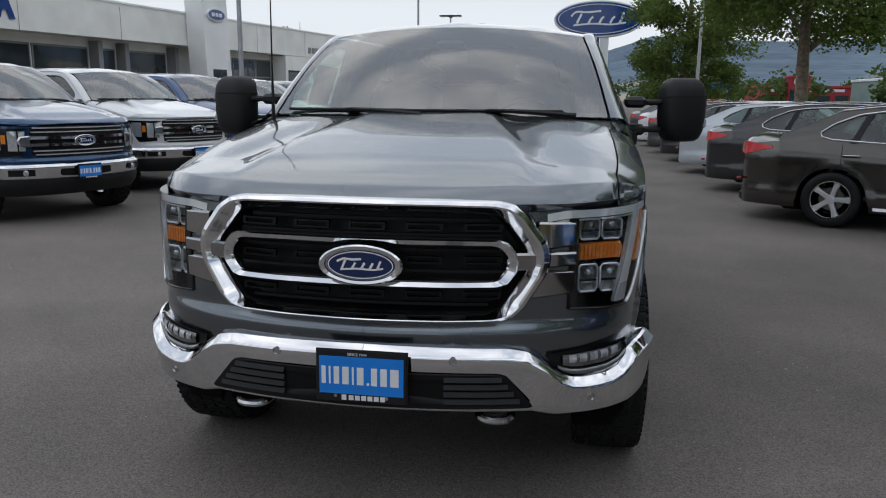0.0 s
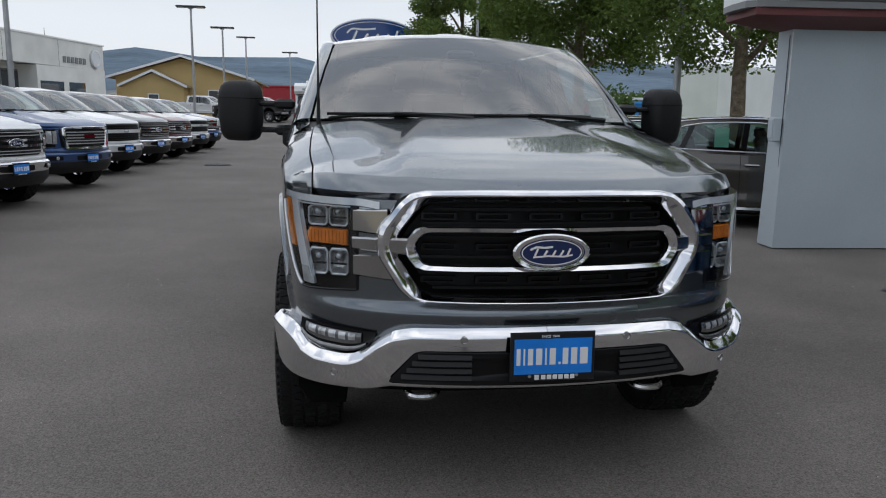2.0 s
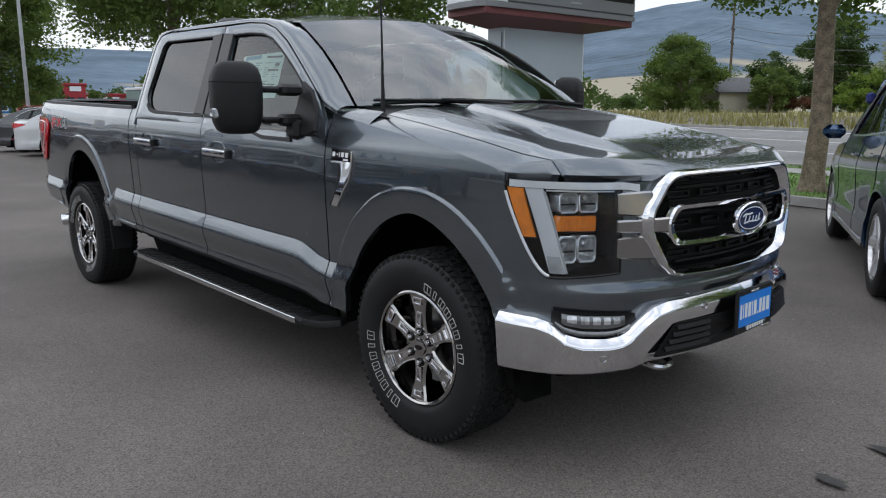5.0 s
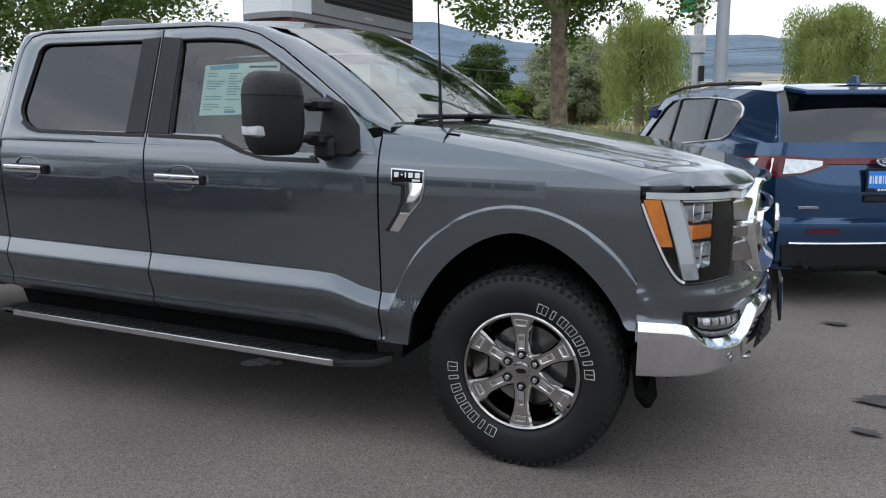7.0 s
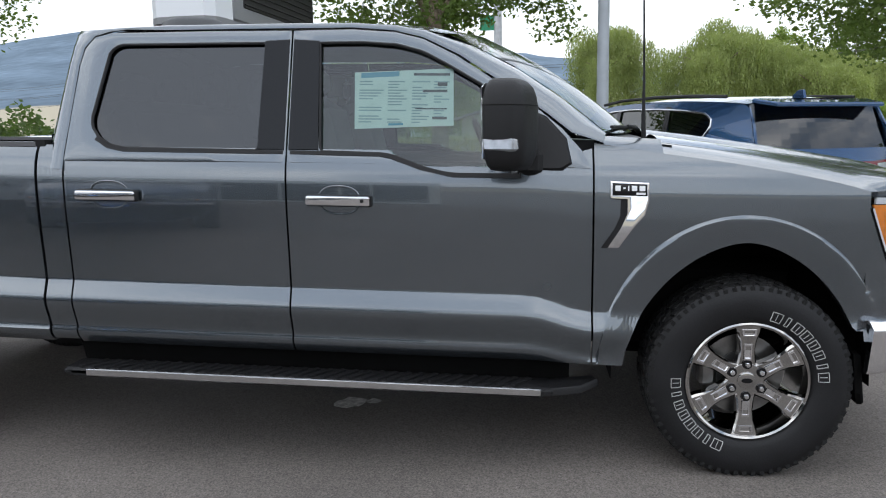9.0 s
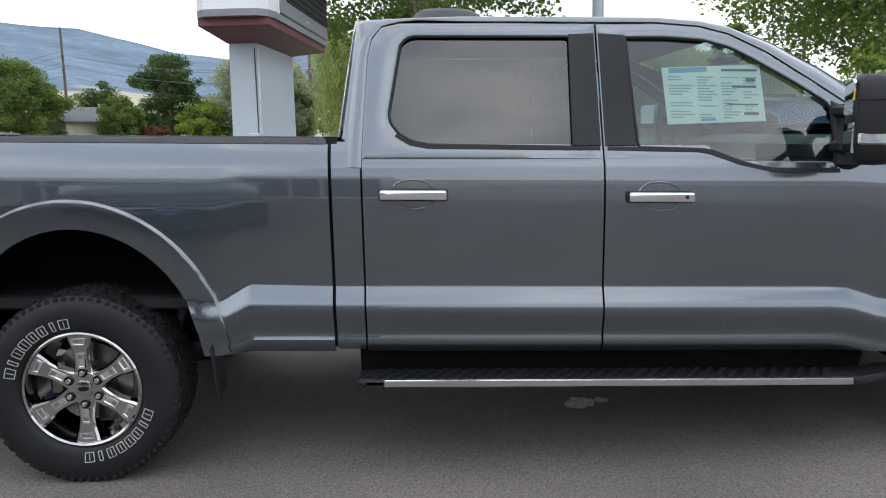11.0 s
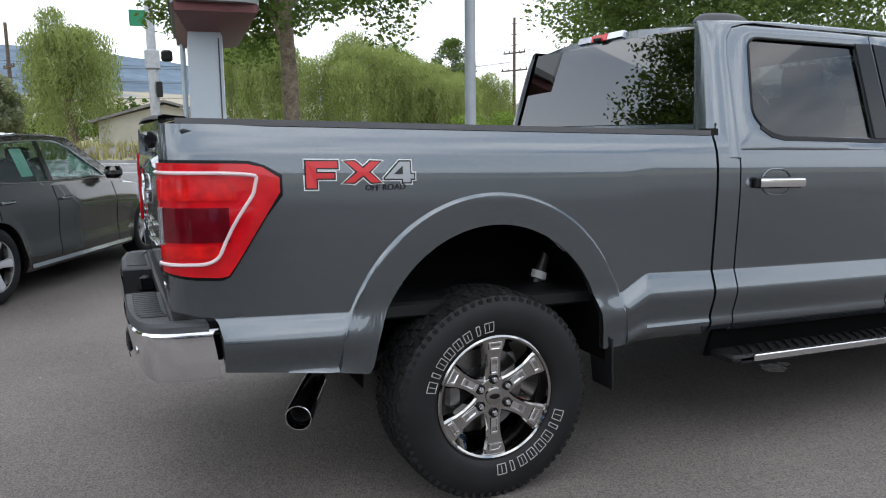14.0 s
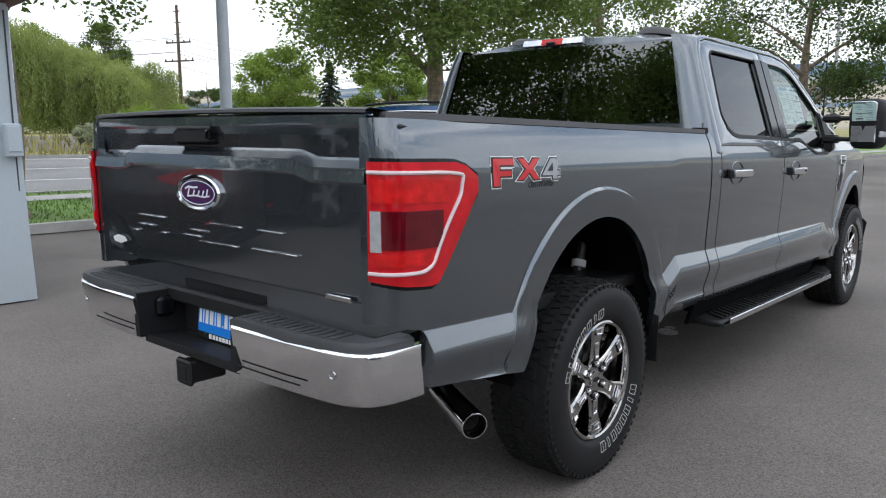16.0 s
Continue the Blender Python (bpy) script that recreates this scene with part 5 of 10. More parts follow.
def build_tail(T, P, paint, detail):
    """Tailgate, tail lamps, rear bumper, exhaust and hitch."""
    sides = (-1, 1)
    # tailgate skin: a section swept across
    sec = [(5.075, 1.300), (5.118, 1.300), (5.132, 1.292), (5.132, 1.262), (5.108, 1.235), (5.100, 1.190), (5.104, 1.182), (5.140, 1.160), (5.146, 1.120), (5.136, 1.112), (5.132, 1.00), (5.128, 0.80), (5.122, 0.745), (5.09, 0.728)]
    rows = []
    n = 48
    for k in range(n + 1):
        x = -0.828 + 1.656 * k / n
        u = abs(x) / 0.828
        rows.append([(x, y - 0.012 * u * u, z - (0.0 if z > 1.27 else 0.022 * smooth(abs(x), 0.50, 0.60) * (1.10 < z < 1.2))) for y, z in sec])
    tg = P("tailgate", Geo().grid(rows), paint, None, "painted tailgate with a stepped upper edge", 30)
    P("tailgate_cap", Geo().grid([[(-0.828 + 1.656 * k / 24, 5.04 + dy - 0.012 * (abs(-1 + k / 12)) ** 2, z + 0.010 * (1 - (abs(-1 + k / 12)) ** 2)) for k in range(25)] for dy, z in ((0.0, 1.296), (0.01, 1.306), (0.075, 1.312), (0.092, 1.306), (0.094, 1.296))]), GREY_PLASTIC, tg, "grey plastic spoiler cap")
    P("tailgate_back", Geo().box((0, 5.06, 1.01), (1.64, 0.05, 0.56), 0.005), BLACK_PLASTIC, tg)
    P("tailgate_handle", Geo().box((0.075, 5.112, 1.225), (0.26, 0.03, 0.056), 0.012), BLACK_PLASTIC, tg, "black release handle")
    P("reverse_camera", Geo().lathe([(5.10, 0.018), (5.134, 0.018), (5.136, 0.012), (5.13, 0.010), (5.13, 0.0005)], 16, "y", (-0.045, 0, 1.232)), BLACK_GLOSS, tg)
    oval_badge(tg, (0.02, 5.133, 1.028 + RAKE * 5.13), (-1, 0, 0), (0, 0, 1), (0, 1, 0), 0.142, 0.064, "badge")
    # pressed marks across the gate: thin bright chrome bars stand in for edge glints
    for x0, x1, z in ((0.48, 0.275, 0.917), (0.535, 0.49, 0.852), (0.485, 0.36, 0.880), (0.32, 0.27, 0.858), (0.10, -0.02, 0.888), (-0.03, -0.225, 0.920), (0.155, 0.03, 0.866), (0.05, -0.195, 0.850), (-0.31, -0.45, 0.920), (-0.275, -0.52, 0.854)):
        P("pressed_ledge", Geo().box(((x0 + x1) / 2, 5.131, z), (abs(x1 - x0), 0.010, 0.006), 0.002), CHROME_SATIN, tg)
    for x, w in ((-0.70, 0.115),):
        P("model_mark", Geo().box((x, 5.126, 0.745), (w, 0.006, 0.018), 0.003), CHROME_SATIN, tg, "small chrome name bar")
    P("corner_mark", Geo().slab([(0.66 + 0.06 * math.cos(t), 5.128, 0.80 + 0.018 * math.sin(t)) for t in (0.3, 1.3, 2.3, 3.3, 4.6, 5.6)], (0, 0.002, 0)), WHITE_PRINT, tg, "small white dealer mark", 0)
    # tail lamps wrap round the corner
    for sd in sides:
        s0, s1 = s_at_x(0.845, True), s_at_y(4.772)
        s_c = s_at_y(5.03)
        def lamp_patch(a0, a1, zlo, zhi, off, thick=0.012, n=26, nz=6):
            rows = []
            for k in range(-1, n + 2):
                s = lerp(a0, a1, min(1, max(0, k / n)))
                a, b = zlo(s), zhi(s)
                ins = thick if k in (-1, n + 1) else 0
                rows.append([surf(s, a, off - thick, sd)] + [surf(s, lerp(a, b, j / nz), off - ins, sd) for j in range(nz + 1)] + [surf(s, b, off - thick, sd)])
            return Geo().grid(rows)
        sl = s_at_y(4.950)
        def zlo(s):
            if s < sl:
                return lerp(0.818, 0.796, (s - s0) / (sl - s0))
            return lerp(0.797, 1.070, ((s - sl) / (s1 - sl)) ** 1.35)
        def zhi(s):
            return 1.160 - 0.045 * max(0.0, (s - s1 + 9) / 9) ** 3
        lamp = P("tail_lamp", lamp_patch(s0, s1, zlo, zhi, 0.014), RED_LENS, None, "red tail lamp with a pale light guide")
        P("lamp_gasket", lamp_patch(s0, s1 + 0.6, lambda s: zlo(min(s, s1)) - 0.012, lambda s: zhi(min(s, s1)) + 0.010, 0.004), BLACK_GLOSS, lamp)
        # pale guide: along the top, down the slant, along the foot, with rounded corners
        s_g = lerp(sl, s1, 0.68)
        corners = [(s0 + 1.0, 1.130), (s_g, 1.130), (lerp(sl, s1, 0.60), 1.06), (sl - 4, 0.842), (s0 + 1.0, 0.842)]
        knots = [corners[0]]
        for (sa, za), (sb, zb), (sc, zc) in zip(corners, corners[1:], corners[2:]):
            for q in range(7):
                t = q / 6
                p0, p2 = (lerp(sb, sa, 0.16), lerp(zb, za, 0.16)), (lerp(sb, sc, 0.16), lerp(zb, zc, 0.16))
                knots.append(tuple((1 - t) ** 2 * u + 2 * t * (1 - t) * v + t * t * w for u, v, w in zip(p0, (sb, zb), p2)))
        knots.append(corners[-1])
        fine_knots = []
        for (sa, za), (sb, zb) in zip(knots, knots[1:]):
            n = max(1, int(max(abs(sb - sa) / 3, abs(zb - za) / 0.03)))
            fine_knots += [(lerp(sa, sb, q / n), lerp(za, zb, q / n)) for q in range(n)]
        fine_knots.append(knots[-1])
        P("light_guide", Geo().tube([surf(a, z, 0.0165, sd) for a, z in fine_knots], 0.0062, 8), PINK_WHITE, lamp, "pale light guide")
        P("deep_lens", lamp_patch(s0 + 15, lerp(sl, s1, 0.12), lambda s: 0.912, lambda s: 1.022, 0.018, 0.008, 16, 3), RED_DEEP, lamp, "deep red centre lens")
        for z0, z1 in ((1.045, 1.11), (0.862, 0.90)):
            P("bright_lens", lamp_patch(s0 + 4, lerp(sl, s1, 0.30) if z0 > 1 else sl - 3, lambda s: z0, lambda s: z1, 0.018, 0.008, 16, 3), RED_BRIGHT, lamp)
        P("reverse_lens", lamp_patch(s0 + 3, s0 + 14, lambda s: 0.905, lambda s: 1.022, 0.019, 0.008, 4, 8), CLEAR_LENS, lamp, "clear reversing lens")
    # ---- rear bumper
    def corner(sd, z0, z1, y_out, x_in):
        """Chrome corner piece: plan outline from the middle out and round."""
        plan = [(x_in, y_out), (0.45, y_out), (0.60, y_out - 0.004), (0.74, y_out - 0.014), (0.83, y_out - 0.030), (0.885, y_out - 0.062), (0.910, y_out - 0.12), (0.918, y_out - 0.18), (0.920, 5.005)]
        pl = [Vector((a, b, 0)) for a, b in plan]
        pts = spline([(q.x, q.y) for q in pl], 5)
        rows = []
        for q in pts:
            rows.append([(sd * (q.x - 0.02), q.y - 0.03, z0), (sd * (q.x - 0.008), q.y - 0.030, z0 + 0.004), (sd * (q.x - 0.004), q.y - 0.024, z0 + 0.02), (sd * (q.x + 0.003), q.y - 0.004, z1 - 0.02), (sd * (q.x + 0.002), q.y - 0.004, z1 - 0.010), (sd * q.x, q.y - 0.010, z1 - 0.003), (sd * (q.x - 0.02), q.y - 0.03, z1)])
        return Geo().grid(rows)
    bump = P("rear_bumper", Geo().box((0, 5.045, 0.54), (1.60, 0.04, 0.18), 0.01), BLACK_PLASTIC, None, "chrome and black step bumper")
    for sd in sides:
        P("bumper_chrome", corner(sd, 0.452, 0.622, 5.262, 0.32), CHROME, bump, "chrome bumper corner", 30)
        # ribbed step pads
        pad = [(sd * 0.31, 5.125), (sd * 0.31, 5.252), (sd * 0.60, 5.252), (sd * 0.74, 5.240), (sd * 0.83, 5.222), (sd * 0.876, 5.192), (sd * 0.900, 5.14), (sd * 0.905, 5.01), (sd * 0.86, 5.01), (sd * 0.86, 5.125)]
        P("step_pad", Geo().slab([(a, b, 0.608) for a, b in pad], (0, 0, 0.040), 0.012), GREY_PLASTIC, bump, "grey ribbed step pad")
        g = Geo()
        for k in range(13):
            x = 0.36 + 0.034 * k
            g.box((sd * x, 5.185 - 0.0015 * max(0, k - 9) ** 2, 0.650), (0.018, 0.085, 0.007), 0.002)
        P("step_tread", g, GREY_PLASTIC, bump)
        c = (sd * 0.74, 5.252, 0.560)
        P("parking_sensor", Geo().lathe([(5.24, 0.014), (5.256, 0.014), (5.2565, 0.011), (5.252, 0.010), (5.253, 0.0005)], 18, "y", (sd * 0.785, -0.024, 0.545)), CHROME_SATIN, bump)
        P("bumper_groove", Geo().strip([(sd * x, y_, 0.492) for x, y_ in ((0.335, 5.2535), (0.45, 5.2540), (0.60, 5.2505), (0.66, 5.2475))], 0.005, 0.0025, (0, 1, 0)), SEAM, bump)
        P("inner_cheek", Geo().slab([(sd * 0.30, 5.05, 0.64), (sd * 0.31, 5.25, 0.63), (sd * 0.30, 5.25, 0.465), (sd * 0.29, 5.05, 0.45)], (sd * 0.04, 0, 0), 0.01), BLACK_PLASTIC, bump)
    P("bumper_middle", Geo().slab([(-0.31, 5.08, 0.436), (0.31, 5.08, 0.436), (0.31, 5.225, 0.444), (-0.31, 5.225, 0.444)], (0, 0, 0.03), 0.012), BLACK_PLASTIC, bump)
    P("plate_recess", Geo().box((0, 5.07, 0.58), (0.52, 0.012, 0.20), 0.004), BLACK_PLASTIC, bump)
    P("tow_socket", Geo().box((0.288, 5.150, 0.575), (0.04, 0.075, 0.075), 0.012), BLACK_GLOSS, bump, "black trailer socket")
    y = 5.084
    pl = number_plate(T, (-0.005, y, 0.556 + RAKE * y), (-1, 0, 0), (0, 1, 0.10))
    rec = P("hitch_receiver", Geo().box((0.0, 5.175, 0.392), (0.078, 0.15, 0.078), 0.006), BLACK_PLASTIC, None, "square steel hitch receiver")
    P("hitch_collar", Geo().box((0.0, 5.243, 0.392), (0.094, 0.022, 0.094), 0.008), BLACK_PLASTIC, rec)
    P("hitch_opening", Geo().box((0.0, 5.252, 0.392), (0.056, 0.010, 0.056), 0.002), SEAM, rec)
    if detail:
        # exhaust
        ex = [(-0.45, 4.15, 0.42), (-0.48, 4.40, 0.40), (-0.54, 4.54, 0.352), (-0.64, 4.60, 0.328), (-0.88, 4.716, 0.292)]
        pipe = P("exhaust_pipe", Geo().tube([tuple(q) for q in spline(ex, 6)], 0.036, 16, False), STEEL_DARK, None, "exhaust pipe with a polished tip")
        a, b = Vector((-0.66, 4.610, 0.322)), Vector((-0.918, 4.735, 0.286))
        d = (b - a).normalized()
        u = d.orthogonal().normalized()
        w = d.cross(u)
        def R(p, r):
            return [p + (u * math.cos(t) + w * math.sin(t)) * r for t in (2 * math.pi * q / 28 for q in range(28))]
        P("exhaust_tip", Geo().loops([R(a, 0.038), R(a, 0.046), R(b - d * 0.004, 0.048), R(b, 0.046), R(b, 0.043), R(b - d * 0.12, 0.041)]), CHROME, pipe, "polished round tip")
        for sd in sides:
            P("shock_absorber", Geo().tube([(sd * 0.62, 3.55, 0.80), (sd * 0.64, 3.66, 0.55), (sd * 0.65, 3.75, 0.36)], [0.018, 0.03, 0.03], 10), STEEL_DARK, None, "dark shock absorber")
            P("shock_collar", Geo().tube([(sd * 0.628, 3.60, 0.69), (sd * 0.631, 3.612, 0.66)], 0.034, 12), WHITE_PRINT, None)
            P("leaf_spring", Geo().strip([(sd * 0.60, 3.25, 0.45), (sd * 0.60, 3.6, 0.36), (sd * 0.60, 4.0, 0.33), (sd * 0.60, 4.4, 0.38), (sd * 0.60, 4.7, 0.46)], 0.07, 0.03, (0, 0, 1)), STEEL_DARK, None)


def build_cabin(T, P, detail):
    """Seats, dash, wheel and window sticker."""
    for x in (-0.42, 0.42):
        seat = P("front_seat", Geo().box((x, 1.55, 0.96), (0.52, 0.52, 0.20), 0.06), SEAT, None, "grey cloth seat")
        P("backrest", Geo().box((x, 1.80, 1.24), (0.48, 0.16, 0.56), 0.07, Matrix.Rotation(radians(-12), 3, "X")), SEAT, seat)
        P("head_rest", Geo().box((x, 1.87, 1.585), (0.26, 0.10, 0.16), 0.045), SEAT, seat)
    rs = P("rear_bench", Geo().box((0, 2.45, 0.95), (1.40, 0.46, 0.2), 0.06), SEAT, None, "grey cloth rear bench")
    P("bench_back", Geo().box((0, 2.70, 1.23), (1.40, 0.14, 0.52), 0.06, Matrix.Rotation(radians(-10), 3, "X")), SEAT, rs)
    for x in (-0.45, 0.45):
        P("head_rest", Geo().box((x, 2.74, 1.55), (0.26, 0.09, 0.14), 0.04), SEAT, rs)
    P("dashboard", Geo().loops([[(x, y, z) for x, y, z in ((sx * 0.82, 0.42, 1.10), (sx * 0.82, 0.45, 1.325), (sx * 0.82, 0.70, 1.335), (sx * 0.82, 0.93, 1.29), (sx * 0.82, 0.98, 1.20), (sx * 0.82, 0.90, 0.90))] for sx in (-1, -0.4, 0.4, 1)], True, True), DASH, None, "dark moulded dashboard")
    P("cabin_floor", Geo().box((0, 1.75, 0.66), (1.66, 2.2, 0.04), 0.0), DASH, None, "dark cabin floor")
    for sd in (-1, 1):
        P("door_trim", Geo().box((sd * 0.865, 1.75, 0.98), (0.05, 2.1, 0.52), 0.02), DASH)
    c = Vector((0.42, 1.10, 1.26))
    m = Matrix.Rotation(radians(-24), 3, "X")
    ringp = [c + m @ Vector((0.185 * math.cos(t), 0, 0.185 * math.sin(t))) for t in (2 * math.pi * k / 32 for k in range(34))]
    st = P("steering_wheel", Geo().tube(ringp, 0.016, 8, False), BLACK_PLASTIC, None, "black steering wheel")
    g = Geo().box(c, (0.16, 0.05, 0.11), 0.02, m)
    for t in (0.0, math.pi, -math.pi / 2):
        g.tube([c, c + m @ Vector((0.18 * math.cos(t), 0, 0.18 * math.sin(t)))], 0.014, 6)
    P("wheel_hub", g, BLACK_PLASTIC, st)
    P("headliner", Geo().grid([[tuple(Vector(roof_point(-0.95 + 1.9 * i / 12, 0.03 + 0.94 * j / 8)) + Vector((0, 0, -0.03))) for i in range(13)] for j in range(9)]), SEAT)
    if detail:
        def W(y, z, off=0.0):
            return (-(glass_x(z) - 0.018 + off), y, z)
        st = P("window_sticker", Geo().slab([W(1.588, 1.600), W(1.176, 1.618), W(1.172, 1.385), W(1.580, 1.368)], (-0.0015, 0, 0)), PAPER, None, "white printed price sheet", 0)
        g = Geo().slab([W(1.560, 1.598, .002), W(1.40, 1.606, .002), W(1.40, 1.585, .002), W(1.56, 1.577, .002)], (-0.0005, 0, 0))
        P("sheet_header", g, PRINT_TEAL, st, "teal header band", 0)
        g = Geo()
        rnd = random.Random(4)
        for col, (y0, y1) in enumerate(((1.565, 1.46), (1.445, 1.36), (1.345, 1.27), (1.255, 1.19))):
            for k in range(15):
                z = 1.565 - k * 0.0118
                if rnd.random() < 0.22 or z < 1.39:
                    continue
                e = lerp(y0, y1, rnd.uniform(0.45, 1.0))
                g.slab([W(y0, z, .002), W(e, z, .002), W(e, z - 0.005, .002), W(y0, z - 0.005, .002)], (-0.0005, 0, 0))
        P("sheet_lines", g, PRINT_GREY, st, "grey text bars", 0)
        g = Geo()
        for y0, y1, z0, z1 in ((1.34, 1.19, 1.598, 1.588), (1.30, 1.20, 1.53, 1.52), (1.24, 1.20, 1.56, 1.545), (1.33, 1.20, 1.455, 1.45), (1.26, 1.2, 1.42, 1.41)):
            g.slab([W(y0, z0, .0025), W(y1, z0, .0025), W(y1, z1, .0025), W(y0, z1, .0025)], (-0.0005, 0, 0))
        P("sheet_boxes", g, BLACK_PRINT, st, "dark print", 0)
        P("sheet_foot", Geo().slab([W(1.44, 1.392, .002), W(1.38, 1.394, .002), W(1.38, 1.385, .002), W(1.44, 1.383, .002)], (-0.0005, 0, 0)), PRINT_TEAL, st, "", 0)


def build_mirrors(T, P, detail):
    for sd in (-1, 1):
        if detail:
            # tow mirror: tall rounded shell on two arms
            prof = [(1.548, 0.030), (1.547, 0.058), (1.538, 0.080), (1.518, 0.100), (1.485, 0.112), (1.44, 0.117), (1.34, 0.116), (1.275, 0.108), (1.242, 0.094), (1.226, 0.074), (1.222, 0.04)]
            cx, cy = 1.222, 0.955
            def toe(geo):
                m = Matrix.Rotation(radians(20 * sd), 3, "Z")
                c0 = Vector((sd * cx, cy, 0))
                geo.v = [tuple(m @ (Vector(p) - c0) + c0) for p in geo.v]
                return geo
            loops = []
            for z, hw in prof:
                loops.append([(sd * (cx + hw * math.copysign(abs(math.cos(t)) ** 0.5, math.cos(t))), cy + (0.058 if math.sin(t) > 0 else 0.104) * (hw / 0.116) * math.copysign(abs(math.sin(t)) ** 0.6, math.sin(t)), z) for t in (2 * math.pi * k / 36 for k in range(36))])
            mir = P("side_mirror", toe(Geo().loops(loops, True, True)), BLACK_PLASTIC, None, "tall black towing mirror on twin arms", 50)
            P("mirror_cap_line", toe(Geo().loops([[(sd * (cx + (0.1185 + e) * math.copysign(abs(math.cos(t)) ** 0.5, math.cos(t))), cy + (0.0595 if math.sin(t) > 0 else 0.1055) * math.copysign(abs(math.sin(t)) ** 0.6, math.sin(t)), z) for t in (2 * math.pi * k / 36 for k in range(36))] for z, e in ((1.452, -0.004), (1.453, 0.0005), (1.4555, 0.0005), (1.4565, -0.004))])), SEAM, mir)
            P("mirror_glass", toe(Geo().slab([(sd * (cx + a), cy + 0.052, z) for a, z in ((-0.085, 1.40), (0.085, 1.40), (0.085, 1.515), (0.06, 1.53), (-0.07, 1.53), (-0.085, 1.515))], (0, 0.008, 0), 0.005)), MIRROR, mir, "upper mirror glass")
            P("mirror_glass", toe(Geo().slab([(sd * (cx + a), cy + 0.050, z) for a, z in ((-0.085, 1.265), (0.085, 1.265), (0.085, 1.375), (-0.085, 1.375))], (0, 0.008, 0), 0.005)), MIRROR, mir)
            ml = P("mirror_lamp", toe(Geo().box((sd * (cx + 0.098), cy - 0.018, 1.318), (0.034, 0.120, 0.048), 0.008)), CLEAR_LENS, mir, "clear mirror lamp")
            P("mirror_lamp_side", toe(Geo().box((sd * (cx + 0.075), cy - 0.070, 1.318), (0.075, 0.030, 0.046), 0.008)), CLEAR_LENS, mir)
            for z0, z1 in ((1.425, 1.405), (1.285, 1.285)):
                P("mirror_arm", Geo().box((sd * 1.04, 0.90, z0), (0.17, 0.042, 0.030), 0.01), BLACK_PLASTIC, mir)
                P("arm_sleeve", Geo().box((sd * 0.985, 0.885, z0), (0.11, 0.10, 0.056), 0.016), BLACK_PLASTIC, mir)
            P("arm_pivot", Geo().box((sd * 0.965, 0.865, 1.245), (0.07, 0.10, 0.10), 0.02), BLACK_PLASTIC, mir)
            o = [(0.70, 1.24), (0.72, 1.34), (0.80, 1.425), (0.905, 1.472), (0.91, 1.24), (0.86, 1.215), (0.74, 1.215)]
            P("mirror_sail", Geo().slab([(sd * (glass_x(z) - 0.004), y, z) for y, z in o], (sd * 0.020, 0, 0), 0.012), BLACK_PLASTIC, mir)
        else:
            mir = P("side_mirror", Geo().box((sd * 1.12, 0.93, 1.28), (0.20, 0.10, 0.19), 0.05), CHROME_SATIN, None, "small door mirror")
            P("mirror_arm", Geo().box((sd * 1.0, 0.90, 1.22), (0.12, 0.06, 0.05), 0.02), BLACK_PLASTIC, mir)


